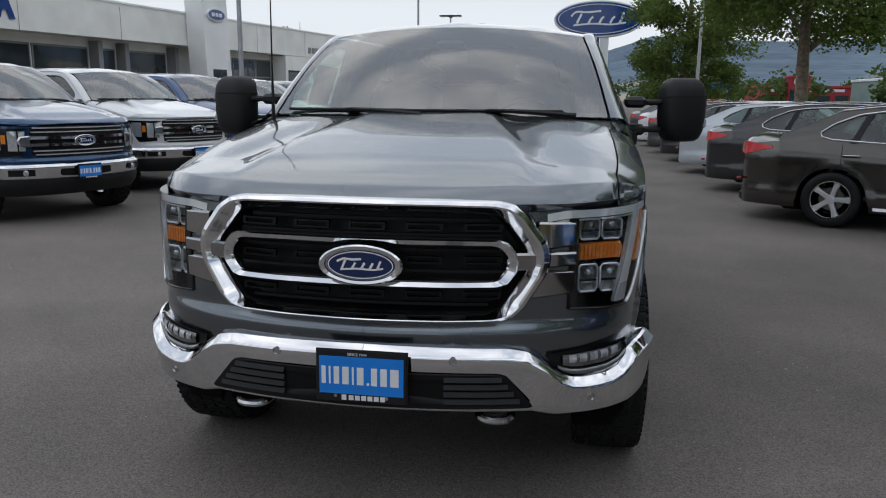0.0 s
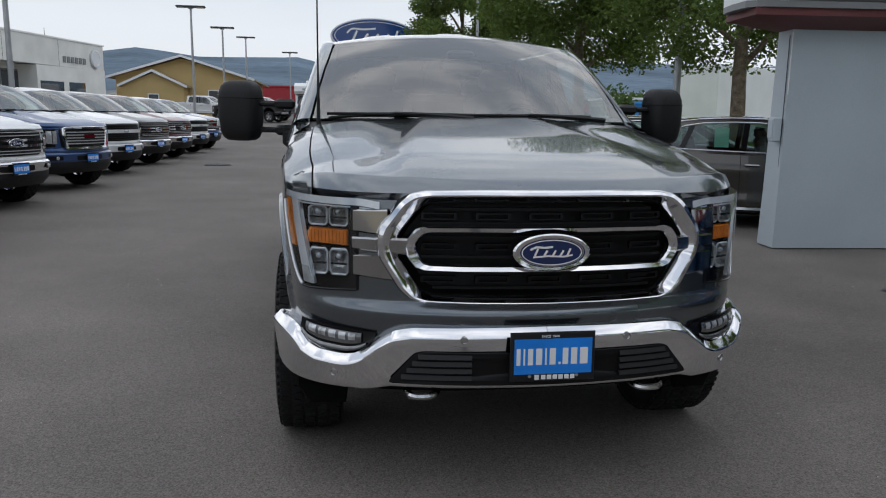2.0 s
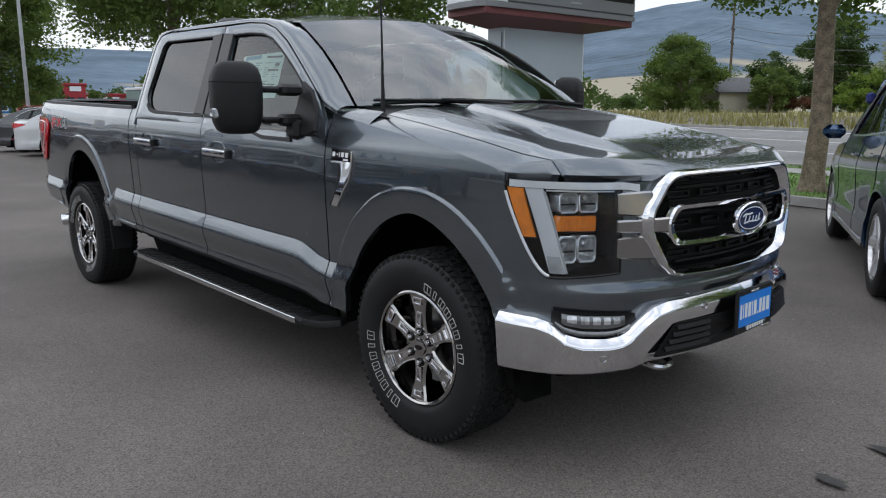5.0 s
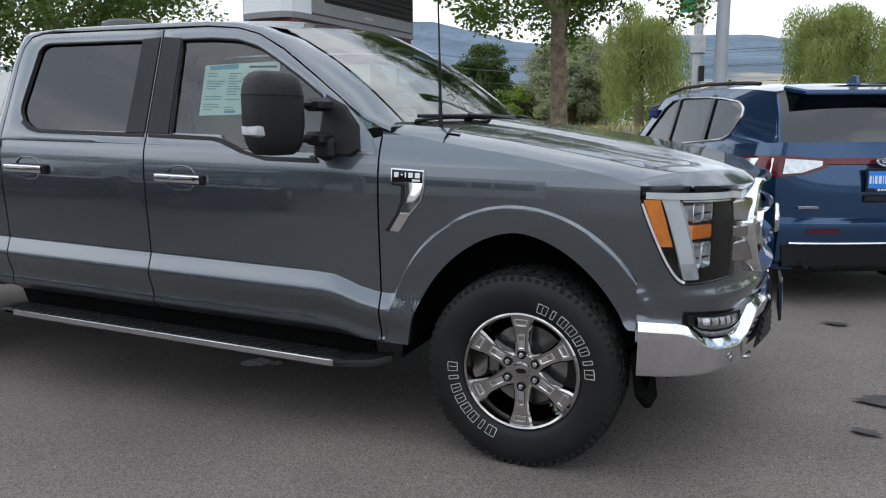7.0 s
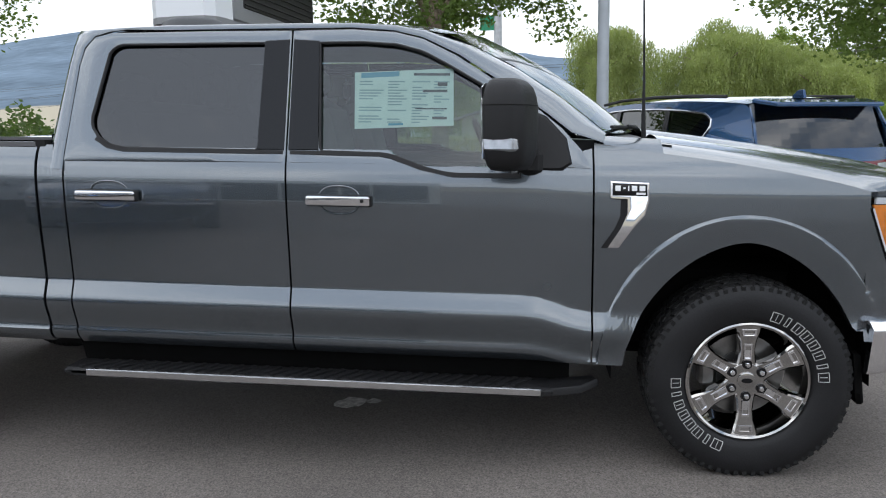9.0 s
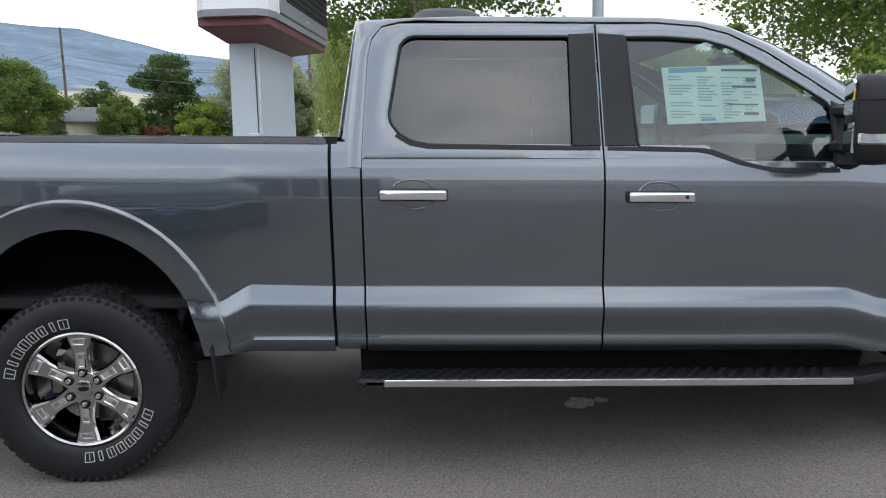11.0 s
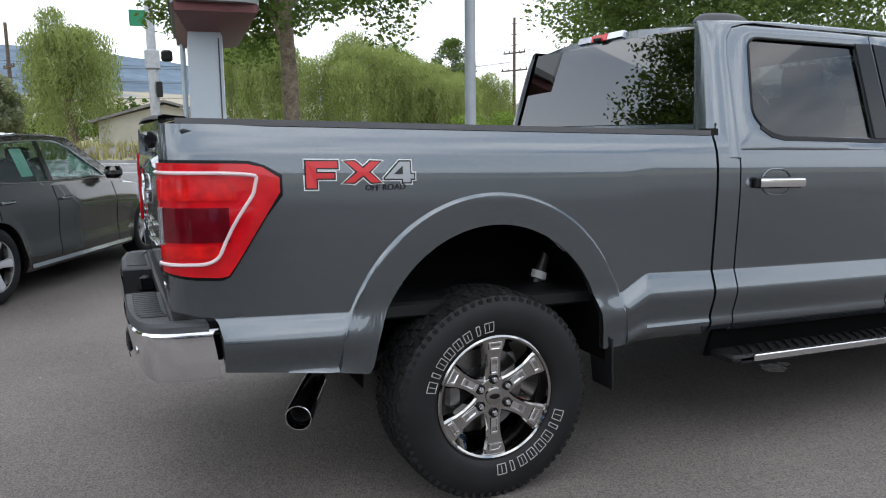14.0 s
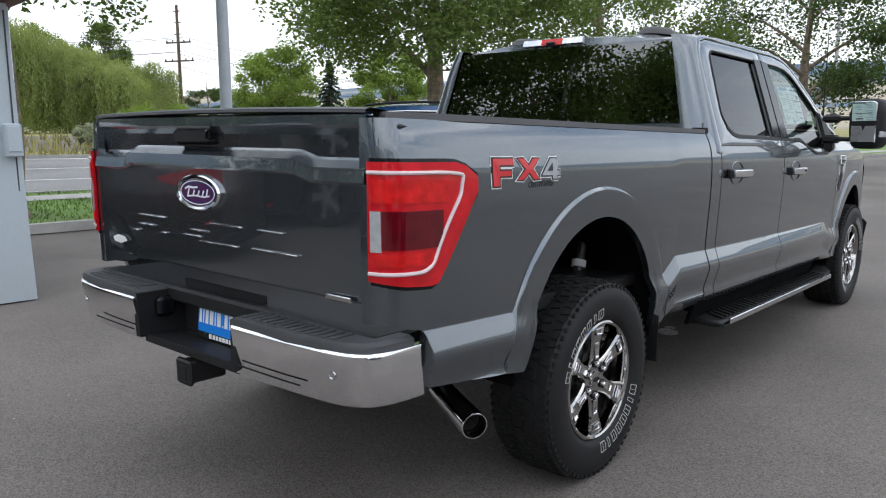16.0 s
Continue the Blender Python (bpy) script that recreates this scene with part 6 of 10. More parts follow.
def build_side_trim(T, P):
    for sd in (-1, 1):
        # running board
        g = Geo().box((sd * 0.955, 1.82, 0.322), (0.15, 2.10, 0.035), 0.012)
        board = P("running_board", g, BLACK_PLASTIC, None, "black running board with a bright edge")
        P("board_edge", Geo().box((sd * 1.034, 1.79, 0.324), (0.014, 1.94, 0.034), 0.005), CHROME_SATIN, board, "bright metal edge")
        g = Geo()
        for k in range(34):
            y = 0.90 + 1.86 * k / 33
            g.box((sd * 0.965, y, 0.344), (0.125, 0.022, 0.010), 0.0, Matrix.Rotation(radians(34 * sd), 3, "Z"))
        P("board_treads", g, BLACK_PLASTIC, board, "", 0, False)
        P("board_end", Geo().slab([(sd * 0.88, 0.785, 0.306), (sd * 1.03, 0.815, 0.306), (sd * 0.99, 0.66, 0.315), (sd * 0.93, 0.585, 0.330), (sd * 0.88, 0.60, 0.330)], (0, 0, 0.03), 0.008), BLACK_PLASTIC, board)
        P("board_end", Geo().slab([(sd * 0.88, 2.86, 0.306), (sd * 1.03, 2.83, 0.306), (sd * 1.03, 2.76, 0.306), (sd * 0.88, 2.76, 0.306)], (0, 0, 0.03), 0.008), BLACK_PLASTIC, board)
        # black sheet added to stand in for shade between sill and board
        P("rocker_cover", Geo().slab([(sd * 0.90, 0.70, 0.455), (sd * 0.90, 2.86, 0.455), (sd * 0.850, 2.86, 0.295), (sd * 0.850, 0.70, 0.295)], (-sd * 0.02, 0, 0)), UNDERBODY, board, "black inner rocker cover")
        for y in (1.0, 1.9, 2.6):
            P("board_bracket", Geo().box((sd * 0.80, y, 0.318), (0.16, 0.05, 0.020), 0.004), UNDERBODY, board)
        # fender badge and vent
        def F(y, z, off):
            return surf(s_at_y(y), z, off, sd)
        def slabF(o, off, d):
            g = Geo()
            a = [F(y, z, off) for y, z in o]
            b = [F(y, z, off + d) for y, z in o]
            cy = sum(q[0] for q in o) / len(o)
            cz = sum(q[1] for q in o) / len(o)
            c = [F(lerp(cy, y, 0.94), lerp(cz, z, 0.94), off + d * 1.25) for y, z in o]
            return g.loops([a, b, c], True, True)
        vent = P("fender_vent", slabF([(0.553, 1.176), (0.405, 1.171), (0.405, 1.10), (0.420, 1.045), (0.470, 0.985), (0.518, 0.915), (0.560, 0.915), (0.515, 0.985), (0.487, 1.05), (0.487, 1.112), (0.553, 1.114)], 0.0, 0.010), CHROME, None, "chrome fender vent with a black name bar", 25)
        P("vent_shadow", slabF([(0.487, 1.112), (0.553, 1.112), (0.510, 1.108), (0.512, 1.04), (0.535, 0.985), (0.585, 0.912), (0.560, 0.912), (0.512, 0.985), (0.487, 1.05)], -0.002, 0.004), BLACK_PLASTIC, vent)
        P("name_bar", slabF([(0.546, 1.170), (0.412, 1.166), (0.412, 1.121), (0.546, 1.121)], 0.0125, 0.002), BLACK_GLOSS, vent, "black name bar")
        g = Geo()
        for y0, y1, z0, z1 in ((0.535, 0.515, 1.140, 1.160), (0.505, 0.495, 1.148, 1.153), (0.487, 0.482, 1.140, 1.160), (0.472, 0.452, 1.140, 1.160), (0.443, 0.421, 1.140, 1.160), (0.455, 0.420, 1.125, 1.134)):
            g.add([F(y, z, 0.0165) for y, z in ((y0, z0), (y1, z0), (y1, z1), (y0, z1))], [(0, 1, 2, 3)])
        P("name_strokes", g, WHITE_PRINT, vent, "white name strokes", 0, False)
        # bed side decal: three slanted signs in red and silver, white outlined, and small words
        dec = None
        def flat(o, off):
            return Geo().loops([[F(y, z, off) for y, z in o], [F(y, z, off + 0.0008) for y, z in o]], True, True)
        ya, yb, za, zb = 4.695, 4.302, 1.168, 1.080
        def D(u, v):
            return (lerp(ya, yb, u), lerp(zb, za, v))
        if sd > 0:
            def D(u, v):
                return (lerp(yb, ya, u), lerp(zb, za, v))
        shapes = [
            (RED_PRINT, [(0.03, 0), (0.115, 0), (0.115, .36), (0.27, .36), (0.27, .56), (0.115, .56), (0.115, .76), (0.30, .76), (0.30, 1), (0.03, 1)]),
            (RED_PRINT, [(0.36, .20), (0.445, .20), (0.525, .48), (0.595, .20), (0.68, .20), (0.575, .60), (0.68, 1), (0.595, 1), (0.525, .74), (0.455, 1), (0.37, 1), (0.475, .60)]),
            (SILVER_PRINT, [(0.72, .36), (0.86, 1.0), (0.955, 1.0), (0.955, .52), (0.99, .52), (0.99, .34), (0.955, .34), (0.955, .20), (0.885, .20), (0.885, .34), (0.72, .34)]),
        ]
        def grown(poly, d):
            """Outline pushed out by d metres with square corners."""
            m = [Vector((u * 0.393, v * 0.088)) for u, v in poly]
            area = sum(p.x * q.y - q.x * p.y for p, q in zip(m, m[1:] + m[:1]))
            sg = 1 if area > 0 else -1
            out = []
            for p, q, r in zip(m[-1:] + m[:-1], m, m[1:] + m[:1]):
                e, f = (q - p).normalized(), (r - q).normalized()
                n1, n2 = Vector((e.y, -e.x)) * sg, Vector((f.y, -f.x)) * sg
                k = n1 + n2
                k = k / max(0.35, k.dot(n1)) if k.length > 1e-6 else n1
                if k.length > 1.8:
                    k = k.normalized() * 1.8
                w = q + k * d
                out.append((w.x / 0.393, w.y / 0.088))
            return out
        for mt, o in shapes:
            if dec is None:
                dec = P("side_decal", flat([D(*q) for q in grown(o, 0.0085)], 0.0016), WHITE_PRINT, None, "red and silver bed side decal", 0)
            else:
                P("decal_outline", flat([D(*q) for q in grown(o, 0.0085)], 0.0018), WHITE_PRINT, dec, "", 0)
            P("decal_shadow", flat([D(*q) for q in grown(o, 0.005)], 0.0030), BLACK_PRINT, dec, "", 0)
            P("decal_block", flat([D(*q) for q in o], 0.0044), mt, dec, "", 0)
        P("decal_shadow", flat([D(*q) for q in ((0.80, .52), (0.885, .52), (0.885, .84))], 0.0056), BLACK_PRINT, dec, "", 0)
        at = F(*D(0.54, -0.12), 0.004)
        words(dec, "OFF ROAD", (at[0] + sd * 0.001, at[1], at[2] + RAKE * at[1]), (0, -1 if sd < 0 else 1, 0), (0, 0, 1), 0.030, BLACK_PRINT, 0.0006, "decal_words", "small dark words")

# ---------------------------------------------------------------- other cars
def car(name, label, paint, spec, m, lamp="sedan", wheels=None, cat="car", glassy=None):
    """Road car, nose towards -y with its front axle at the origin, from side and plan curves."""
    T = thing(name, label, cat, m)
    wb, R = spec["wheelbase"], spec["tyre"]
    belt, sill, plan, deck = spec["belt"], spec["sill"], spec["plan"], spec["deck"]
    y0, y1 = plan[0][0], plan[-1][0]
    def arch(y):
        z = sill
        for cy in (0.0, wb):
            a = R + 0.055
            u = abs(y - cy) / a
            if u < 1:
                z = max(z, R + a * 1.02 * (1 - u ** 2.1) ** (1 / 2.1) - 0.02)
        return z
    def wx(y, z):
        w = curve(y, plan)
        k = (z - sill) / (curve(y, belt) - sill)
        d = curve(k, [(0, -0.055), (0.08, -0.012), (0.22, -0.004), (0.34, -0.022), (0.45, -0.018), (0.72, 0.0), (0.80, -0.006), (1.0, -0.055)])
        for cy in (0.0, wb):
            r = math.hypot(y - cy, z - R) / (R + 0.055)
            if r < 1.22:
                d += 0.014 * (1 - smooth(r, 1.02, 1.2))
        return w + d * min(1.0, w)
    n = 150
    for sd in (-1, 1):
        rows = []
        for k in range(n + 1):
            y = lerp(y0, y1, k / n)
            a, b = arch(y), curve(y, belt)
            rows.append([(sd * (wx(y, a) - 0.03), y, a)] + [(sd * wx(y, min(max(z, a), b)), y, min(max(z, a), b)) for z in [lerp(sill, b, j / 22) for j in range(23)] + [b]])
        part("body_side", Geo().grid(rows), paint, T, sharp=35)
        for cy in (0.0, wb):
            rows = [[(sd * xx, cy + (R + 0.06) * math.cos(t), R + (R + 0.06) * math.sin(t) * 1.02 - 0.02) for xx in (curve(cy, plan) - 0.02, 0.5)] for t in (math.pi * q / 16 for q in range(17))]
            part("wheel_well", Geo().grid(rows), UNDERBODY, T)
    # hood, deck and the nose and tail caps between the belts
    def topz(y):
        return curve(y, deck)
    rows = []
    for k in range(n + 1):
        y = lerp(y0, y1, k / n)
        xb, zb = wx(y, curve(y, belt)), curve(y, belt)
        zc = max(topz(y), zb)
        rows.append([(xb * u, y, zb + (zc - zb) * (1 - abs(u) ** 3.5)) for u in [-1 + 2 * j / 24 for j in range(25)]])
    part("body_top", Geo().grid(rows), paint, T, sharp=50)
    for ye, nm, bulge in ((y0, "nose", -0.10), (y1, "tail", spec.get("tail_bulge", 0.08))):
        rows = []
        zb = curve(ye, belt)
        for j in range(13):
            z = lerp(sill, zb, j / 12)
            w = wx(ye, z)
            rows.append([(w * u, ye + bulge * (1 - abs(u) ** 2.6) * curve(j / 12, [(0, 0.5), (0.3, 1.0), (0.7, 0.9), (1, 0.15)]), z) for u in [-1 + 2 * q / 20 for q in range(21)]])
        zc = max(topz(ye), zb)
        rows.append([(wx(ye, zb) * u, ye, zb + (zc - zb) * (1 - abs(u) ** 3.5)) for u in [-1 + 2 * q / 20 for q in range(21)]])
        part(nm, Geo().grid(rows), paint, T, sharp=50)
        # dark lower valance
        part("lower_valance", Geo().box((0, ye - math.copysign(0.03, bulge) * 1.0 + bulge * 0.4, sill + 0.06), (wx(ye, sill) * 1.7, 0.14, 0.16), 0.04), BLACK_PLASTIC, T)
    # greenhouse
    G = spec["glass"]
    zb0 = G["z0"]
    def gx(y, z):
        return wx(y, curve(y, belt)) - 0.008 - (z - curve(y, belt)) * G["tumble"]
    def panel(outline, hole, sd):
        cy = sum(q[0] for q in hole) / len(hole)
        cz = sum(q[1] for q in hole) / len(hole)
        o = resample([(*q, 0) for q in outline], 120)
        h = resample([(*q, 0) for q in hole], 120)
        def pt(q, e):
            return (sd * (gx(q.x, q.y) + e), q.x, q.y)
        return Geo().loops([[pt(q, -0.02) for q in o], [pt(q, 0) for q in o], [pt(q, 0) for q in h], [pt(q, -0.02) for q in h]])
    for sd in (-1, 1):
        part("window_frame", panel(G["outline"], G["hole"], sd), paint, T, sharp=40)
        h = G["hole"]
        gl = Geo()
        hh = resample([(*q, 0) for q in h], 60)
        gl.add([(sd * (gx(q.x, q.y) - 0.010), q.x, q.y) for q in hh], [tuple(range(60))])
        part("side_window", gl, glassy or GLASS_GREEN, T, "tinted side glass", 0)
        loopp = [(sd * (gx(q.x, q.y) + 0.003), q.x, q.y) for q in resample([(*q, 0) for q in h], 80)]
        part("window_trim", Geo().tube(loopp + loopp[:2], 0.010, 6, False), spec.get("trim", CHROME_SATIN), T, "bright window trim")
        for yb, yt in G["pillars"]:
            zlo_, zhi_ = curve(yb, belt) + 0.02, G["top"](yt) - 0.05
            part("pillar", Geo().slab([(sd * (gx(y, z) + 0.001), y, z) for y, z in ((yb - 0.035, zlo_), (yb + 0.035, zlo_), (yt + 0.035, zhi_), (yt - 0.035, zhi_))], (sd * 0.005, 0, 0)), BLACK_GLOSS, T)
        part("door_mirror", Geo().box((sd * (gx(G["mirror"][0], 1.0) + 0.14), G["mirror"][0], G["mirror"][1]), (0.20, 0.10, 0.13), 0.045), paint, T)
        for hy, hz in spec["handles"]:
            part("door_handle", Geo().box((sd * (wx(hy, hz) + 0.022), hy, hz), (0.022, 0.19, 0.026), 0.008), spec.get("handle_mat", CHROME_SATIN), T)
        for sy in spec["seams"]:
            pts = [(sd * (wx(sy + 0.02 * (z - 0.6), z) + 0.0005), sy + 0.02 * (z - 0.6), z) for z in [lerp(arch(sy) + 0.02, curve(sy, belt) + 0.0, q / 12) for q in range(13)]]
            part("panel_gap", Geo().tube(pts, 0.004, 4), SEAM, T, sharp=0)
        part("sill_trim", Geo().strip([(sd * (wx(y, sill + 0.05) + 0.004), y, sill + 0.05) for y in (0.45, 1.0, 1.6, wb - 0.45)], 0.035, 0.012, (sd, 0, 0.2)), spec.get("sill_mat", CHROME_SATIN), T)
    # roof with front and rear screens
    top = G["top"]
    def roofline(y, u):
        z = top(y)
        return z + G["crown"] * (1 - u * u)
    ys = [lerp(G["roof"][0], G["roof"][1], k / 24) for k in range(25)]
    rows = [[(u * (gx(y, top(y)) + 0.004), y, roofline(y, u)) for u in [-1 + 2 * q / 24 for q in range(25)]] for y in ys]
    part("roof", Geo().grid(rows), spec.get("roof_mat", paint), T, sharp=50)
    for (ya, yb, za, zb, nm) in G["screens"]:
        rows = []
        for k in range(11):
            v = k / 10
            y, z = lerp(ya, yb, v), lerp(za, zb, v)
            xa = lerp(G["base_w"], gx(yb, top(yb)) , v)
            bulge = 0.02 * math.sin(math.pi * v)
            rows.append([(u * xa, y - (ya - yb) / abs(ya - yb) * -0.0 + (0.10 if nm == "windscreen" else -0.06) * u * u * (1 - 0.4 * v), z + bulge + (G["crown"] if v > 0.0 else 0) * v * (1 - u * u)) for u in [-0.97 + 1.94 * q / 16 for q in range(17)]])
        part(nm, Geo().grid(rows), GLASS_PRIVACY if (nm == "rear_screen" and glassy) else GLASS_GREEN, T, "raked tinted screen", 0)
        # painted pillars beside the screen
        for sd in (-1, 1):
            rr = []
            for k in range(11):
                v = k / 10
                y, z = lerp(ya, yb, v), lerp(za, zb, v)
                xa = lerp(G["base_w"], gx(yb, top(yb)), v)
                a = (sd * 0.965 * xa, y + (0.10 if nm == "windscreen" else -0.06) * 0.94 * (1 - 0.4 * v), z + 0.002)
                q = G["edge"](nm, v)
                rr.append([a, (sd * (gx(q[0], q[1]) + 0.003), q[0], q[1])])
            part("screen_pillar", Geo().grid(rr), paint, T, sharp=50)
    # cabin
    part("cabin_floor", Geo().box((0, wb * 0.52, sill + 0.15), (curve(1, plan) * 1.7, wb * 0.95, 0.05), 0.0), DASH, T)
    for x in (-0.38, 0.38):
        for y in (wb * 0.45, wb * 0.80):
            s = part("seat", Geo().box((x, y, 0.62), (0.5, 0.5, 0.2), 0.05), SEAT, T)
            part("backrest", Geo().box((x, y + 0.25, 0.90), (0.46, 0.14, 0.60), 0.06, Matrix.Rotation(radians(-15), 3, "X")), SEAT, s)
            part("head_rest", Geo().box((x, y + 0.34, 1.22 if y < 2 else 1.16), (0.24, 0.09, 0.16), 0.04), SEAT, s)
    part("dashboard", Geo().box((0, wb * 0.22, 0.88), (1.35, 0.45, 0.18), 0.06), DASH, T)
    part("chassis", Geo().box((0, wb / 2, sill + 0.02), (1.2, wb + 1.2, 0.16), 0.03), UNDERBODY, T)
    for sd in (-1, 1):
        for cy in (0.0, wb):
            road_wheel(T, (sd * (curve(cy, plan) - 0.115), cy, R), sd, R)
    return T, wx, gx


def road_wheel(parent, c, side, R, w=0.21):
    """Five-spoke alloy wheel for the parked cars."""
    o = side
    wheel = part("wheel", Geo().lathe([(-0.06 * o, 0.05), (-0.06 * o, 0.09), (0.0, 0.09)], 16), STEEL_DARK, parent)
    wheel.matrix_basis = pose(*c)
    k = R / 0.33
    part("tyre", Geo().lathe([(a * o, r * k) for a, r in ((-w * .45, .23), (-w * .52, .27), (-w * .48, .31), (-w * .40, .327), (0, .33), (w * .40, .327), (w * .48, .31), (w * .52, .27), (w * .48, .235), (w * .40, .225))], 40), RUBBER, wheel)
    rim = part("rim", Geo().lathe([(a * o, r * k) for a, r in ((w * .40, .226), (w * .47, .224), (w * .46, .212), (w * .1, .20), (-w * .4, .20))], 40), CHROME_SATIN, wheel, "silver five-spoke alloy rim")
    g = Geo()
    for q in range(5):
        m = Matrix.Rotation(2 * math.pi * q / 5 + 0.3, 3, "X")
        rows = [[m @ Vector((a * o, yy, z * k)) for a, yy in ((ax - .03, -wd), (ax, -wd * .8), (ax + .006, 0), (ax, wd * .8), (ax - .03, wd))] for z, wd, ax in ((.03, .036, w * .36), (.09, .030, w * .38), (.15, .033, w * .40), (.214, .044, w * .43))]
        g.loops(rows, True, True)
    g.lathe([(w * .2 * o, .055 * k), (w * .38 * o, .055 * k), (w * .41 * o, .03 * k), (w * .41 * o, .0005)], 20)
    part("spoke_star", g, SILVER_TRIM, rim, sharp=30)
    part("brake_disc", Geo().lathe([(0.0, .03), (0.0, .14 * k), (.01 * o, .14 * k), (.01 * o, .02)], 24), STEEL_DISC, wheel)
    return wheel


SEDAN = dict(
    wheelbase=2.795, tyre=0.325, sill=0.20,
    plan=[(-0.95, 0.58), (-0.88, 0.70), (-0.75, 0.79), (-0.5, 0.86), (-0.2, 0.89), (0.3, 0.905), (1.5, 0.915), (2.5, 0.915), (3.0, 0.90), (3.4, 0.87), (3.65, 0.80), (3.80, 0.72), (3.86, 0.64)],
    belt=[(-0.95, 0.62), (-0.8, 0.70), (-0.4, 0.80), (0.2, 0.87), (0.7, 0.91), (1.5, 0.935), (2.5, 0.96), (3.1, 0.985), (3.5, 0.98), (3.86, 0.93)],
    deck=[(-0.95, 0.64), (-0.8, 0.745), (-0.4, 0.86), (0.2, 0.955), (0.48, 0.985), (0.9, 0.94), (2.9, 0.96), (3.35, 1.06), (3.7, 1.07), (3.86, 1.03)],
    handles=[(1.72, 0.82), (2.62, 0.845)], seams=[0.72, 1.86, 2.72],
    glass=dict(
        z0=0.95, tumble=0.42, crown=0.045, base_w=0.76, roof=(1.22, 2.78),
        top=lambda y: curve(y, [(1.0, 1.34), (1.22, 1.375), (1.5, 1.405), (1.9, 1.415), (2.3, 1.405), (2.6, 1.375), (2.8, 1.345)]),
        outline=[(0.42, 0.90), (0.62, 1.01), (1.22, 1.375), (1.5, 1.405), (1.9, 1.415), (2.3, 1.405), (2.6, 1.375), (2.82, 1.335), (3.15, 1.19), (3.42, 1.06), (3.44, 0.965), (2.8, 0.955), (1.5, 0.925), (0.7, 0.90)],
        hole=[(0.80, 0.98), (0.95, 1.075), (1.28, 1.285), (1.45, 1.345), (1.7, 1.365), (2.0, 1.365), (2.35, 1.35), (2.60, 1.31), (2.85, 1.20), (2.98, 1.10), (2.96, 1.05), (2.85, 1.02), (2.4, 1.0), (1.5, 0.975)],
        pillars=[(1.84, 1.80), (2.62, 2.48)], mirror=(0.86, 1.02),
        screens=[(0.40, 1.20, 0.975, 1.372, "windscreen"), (3.42, 2.80, 1.055, 1.345, "rear_screen")],
        edge=lambda nm, v: (lerp(0.52, 1.21, v), lerp(0.955, 1.373, v)) if nm == "windscreen" else (lerp(3.42, 2.80, v), lerp(1.05, 1.34, v)),
    ))

SUV = dict(
    wheelbase=2.85, tyre=0.365, sill=0.26, tail_bulge=0.10, sill_mat=CHROME_SATIN,
    plan=[(-0.92, 0.62), (-0.85, 0.74), (-0.7, 0.84), (-0.4, 0.91), (0.0, 0.94), (0.6, 0.955), (2.0, 0.96), (2.9, 0.95), (3.3, 0.93), (3.55, 0.89), (3.70, 0.83), (3.76, 0.78)],
    belt=[(-0.92, 0.78), (-0.75, 0.88), (-0.3, 0.98), (0.3, 1.03), (0.8, 1.06), (1.6, 1.10), (2.4, 1.145), (3.1, 1.19), (3.76, 1.215)],
    deck=[(-0.92, 0.80), (-0.75, 0.93), (-0.3, 1.05), (0.3, 1.12), (0.55, 1.14), (0.9, 1.06), (3.2, 1.19), (3.76, 1.215)],
    handles=[(1.62, 0.98), (2.55, 1.02)], seams=[0.60, 1.78, 2.72], handle_mat=CHROME_SATIN,
    glass=dict(
        z0=1.06, tumble=0.30, crown=0.05, base_w=0.80, roof=(1.25, 3.55),
        top=lambda y: curve(y, [(1.0, 1.58), (1.25, 1.615), (1.6, 1.655), (2.2, 1.665), (2.8, 1.65), (3.3, 1.62), (3.6, 1.59)]),
        outline=[(0.52, 1.05), (0.75, 1.20), (1.25, 1.615), (1.6, 1.655), (2.2, 1.665), (2.8, 1.65), (3.3, 1.62), (3.56, 1.585), (3.66, 1.40), (3.73, 1.20), (3.1, 1.185), (2.4, 1.14), (1.6, 1.095), (0.8, 1.055)],
        hole=[(0.88, 1.13), (1.05, 1.27), (1.36, 1.52), (1.55, 1.59), (1.9, 1.60), (2.4, 1.59), (2.8, 1.565), (3.10, 1.53), (3.20, 1.48), (3.22, 1.40), (3.12, 1.27), (3.0, 1.225), (2.4, 1.185), (1.6, 1.145)],
        pillars=[(1.76, 1.72), (2.62, 2.56)], mirror=(0.92, 1.16),
        screens=[(0.48, 1.24, 1.135, 1.612, "windscreen"), (3.74, 3.57, 1.20, 1.585, "rear_screen")],
        edge=lambda nm, v: (lerp(0.60, 1.24, v), lerp(1.11, 1.61, v)) if nm == "windscreen" else (lerp(3.73, 3.57, v), lerp(1.20, 1.585, v)),
    ))
BRONZE = car_paint("bronze_grey_paint", (0.070, 0.064, 0.057), 0.8, 0.25)
BLACK_PAINT = car_paint("black_paint", (0.012, 0.012, 0.014), 0.2)
WHITE_PAINT = car_paint("white_paint", (0.70, 0.71, 0.72), 0.0, 0.3)
PALE_BLUE = car_paint("pale_silver_blue_paint", (0.52, 0.56, 0.60), 0.3)
NAVY = car_paint("dark_blue_paint", (0.012, 0.056, 0.140), 0.75, 0.25)
BLUE = car_paint("royal_blue_paint", (0.02, 0.065, 0.19), 0.4)
MAROON = car_paint("maroon_paint", (0.11, 0.018, 0.022), 0.4)
SILVER_GREY = car_paint("mid_grey_paint", (0.085, 0.088, 0.092), 0.6)
RED_PAINT = car_paint("red_paint", (0.40, 0.02, 0.02), 0.1)


def axle_pose(x, y, turn, z=0.0):
    return pose(x, y, z, 0, 0, turn)


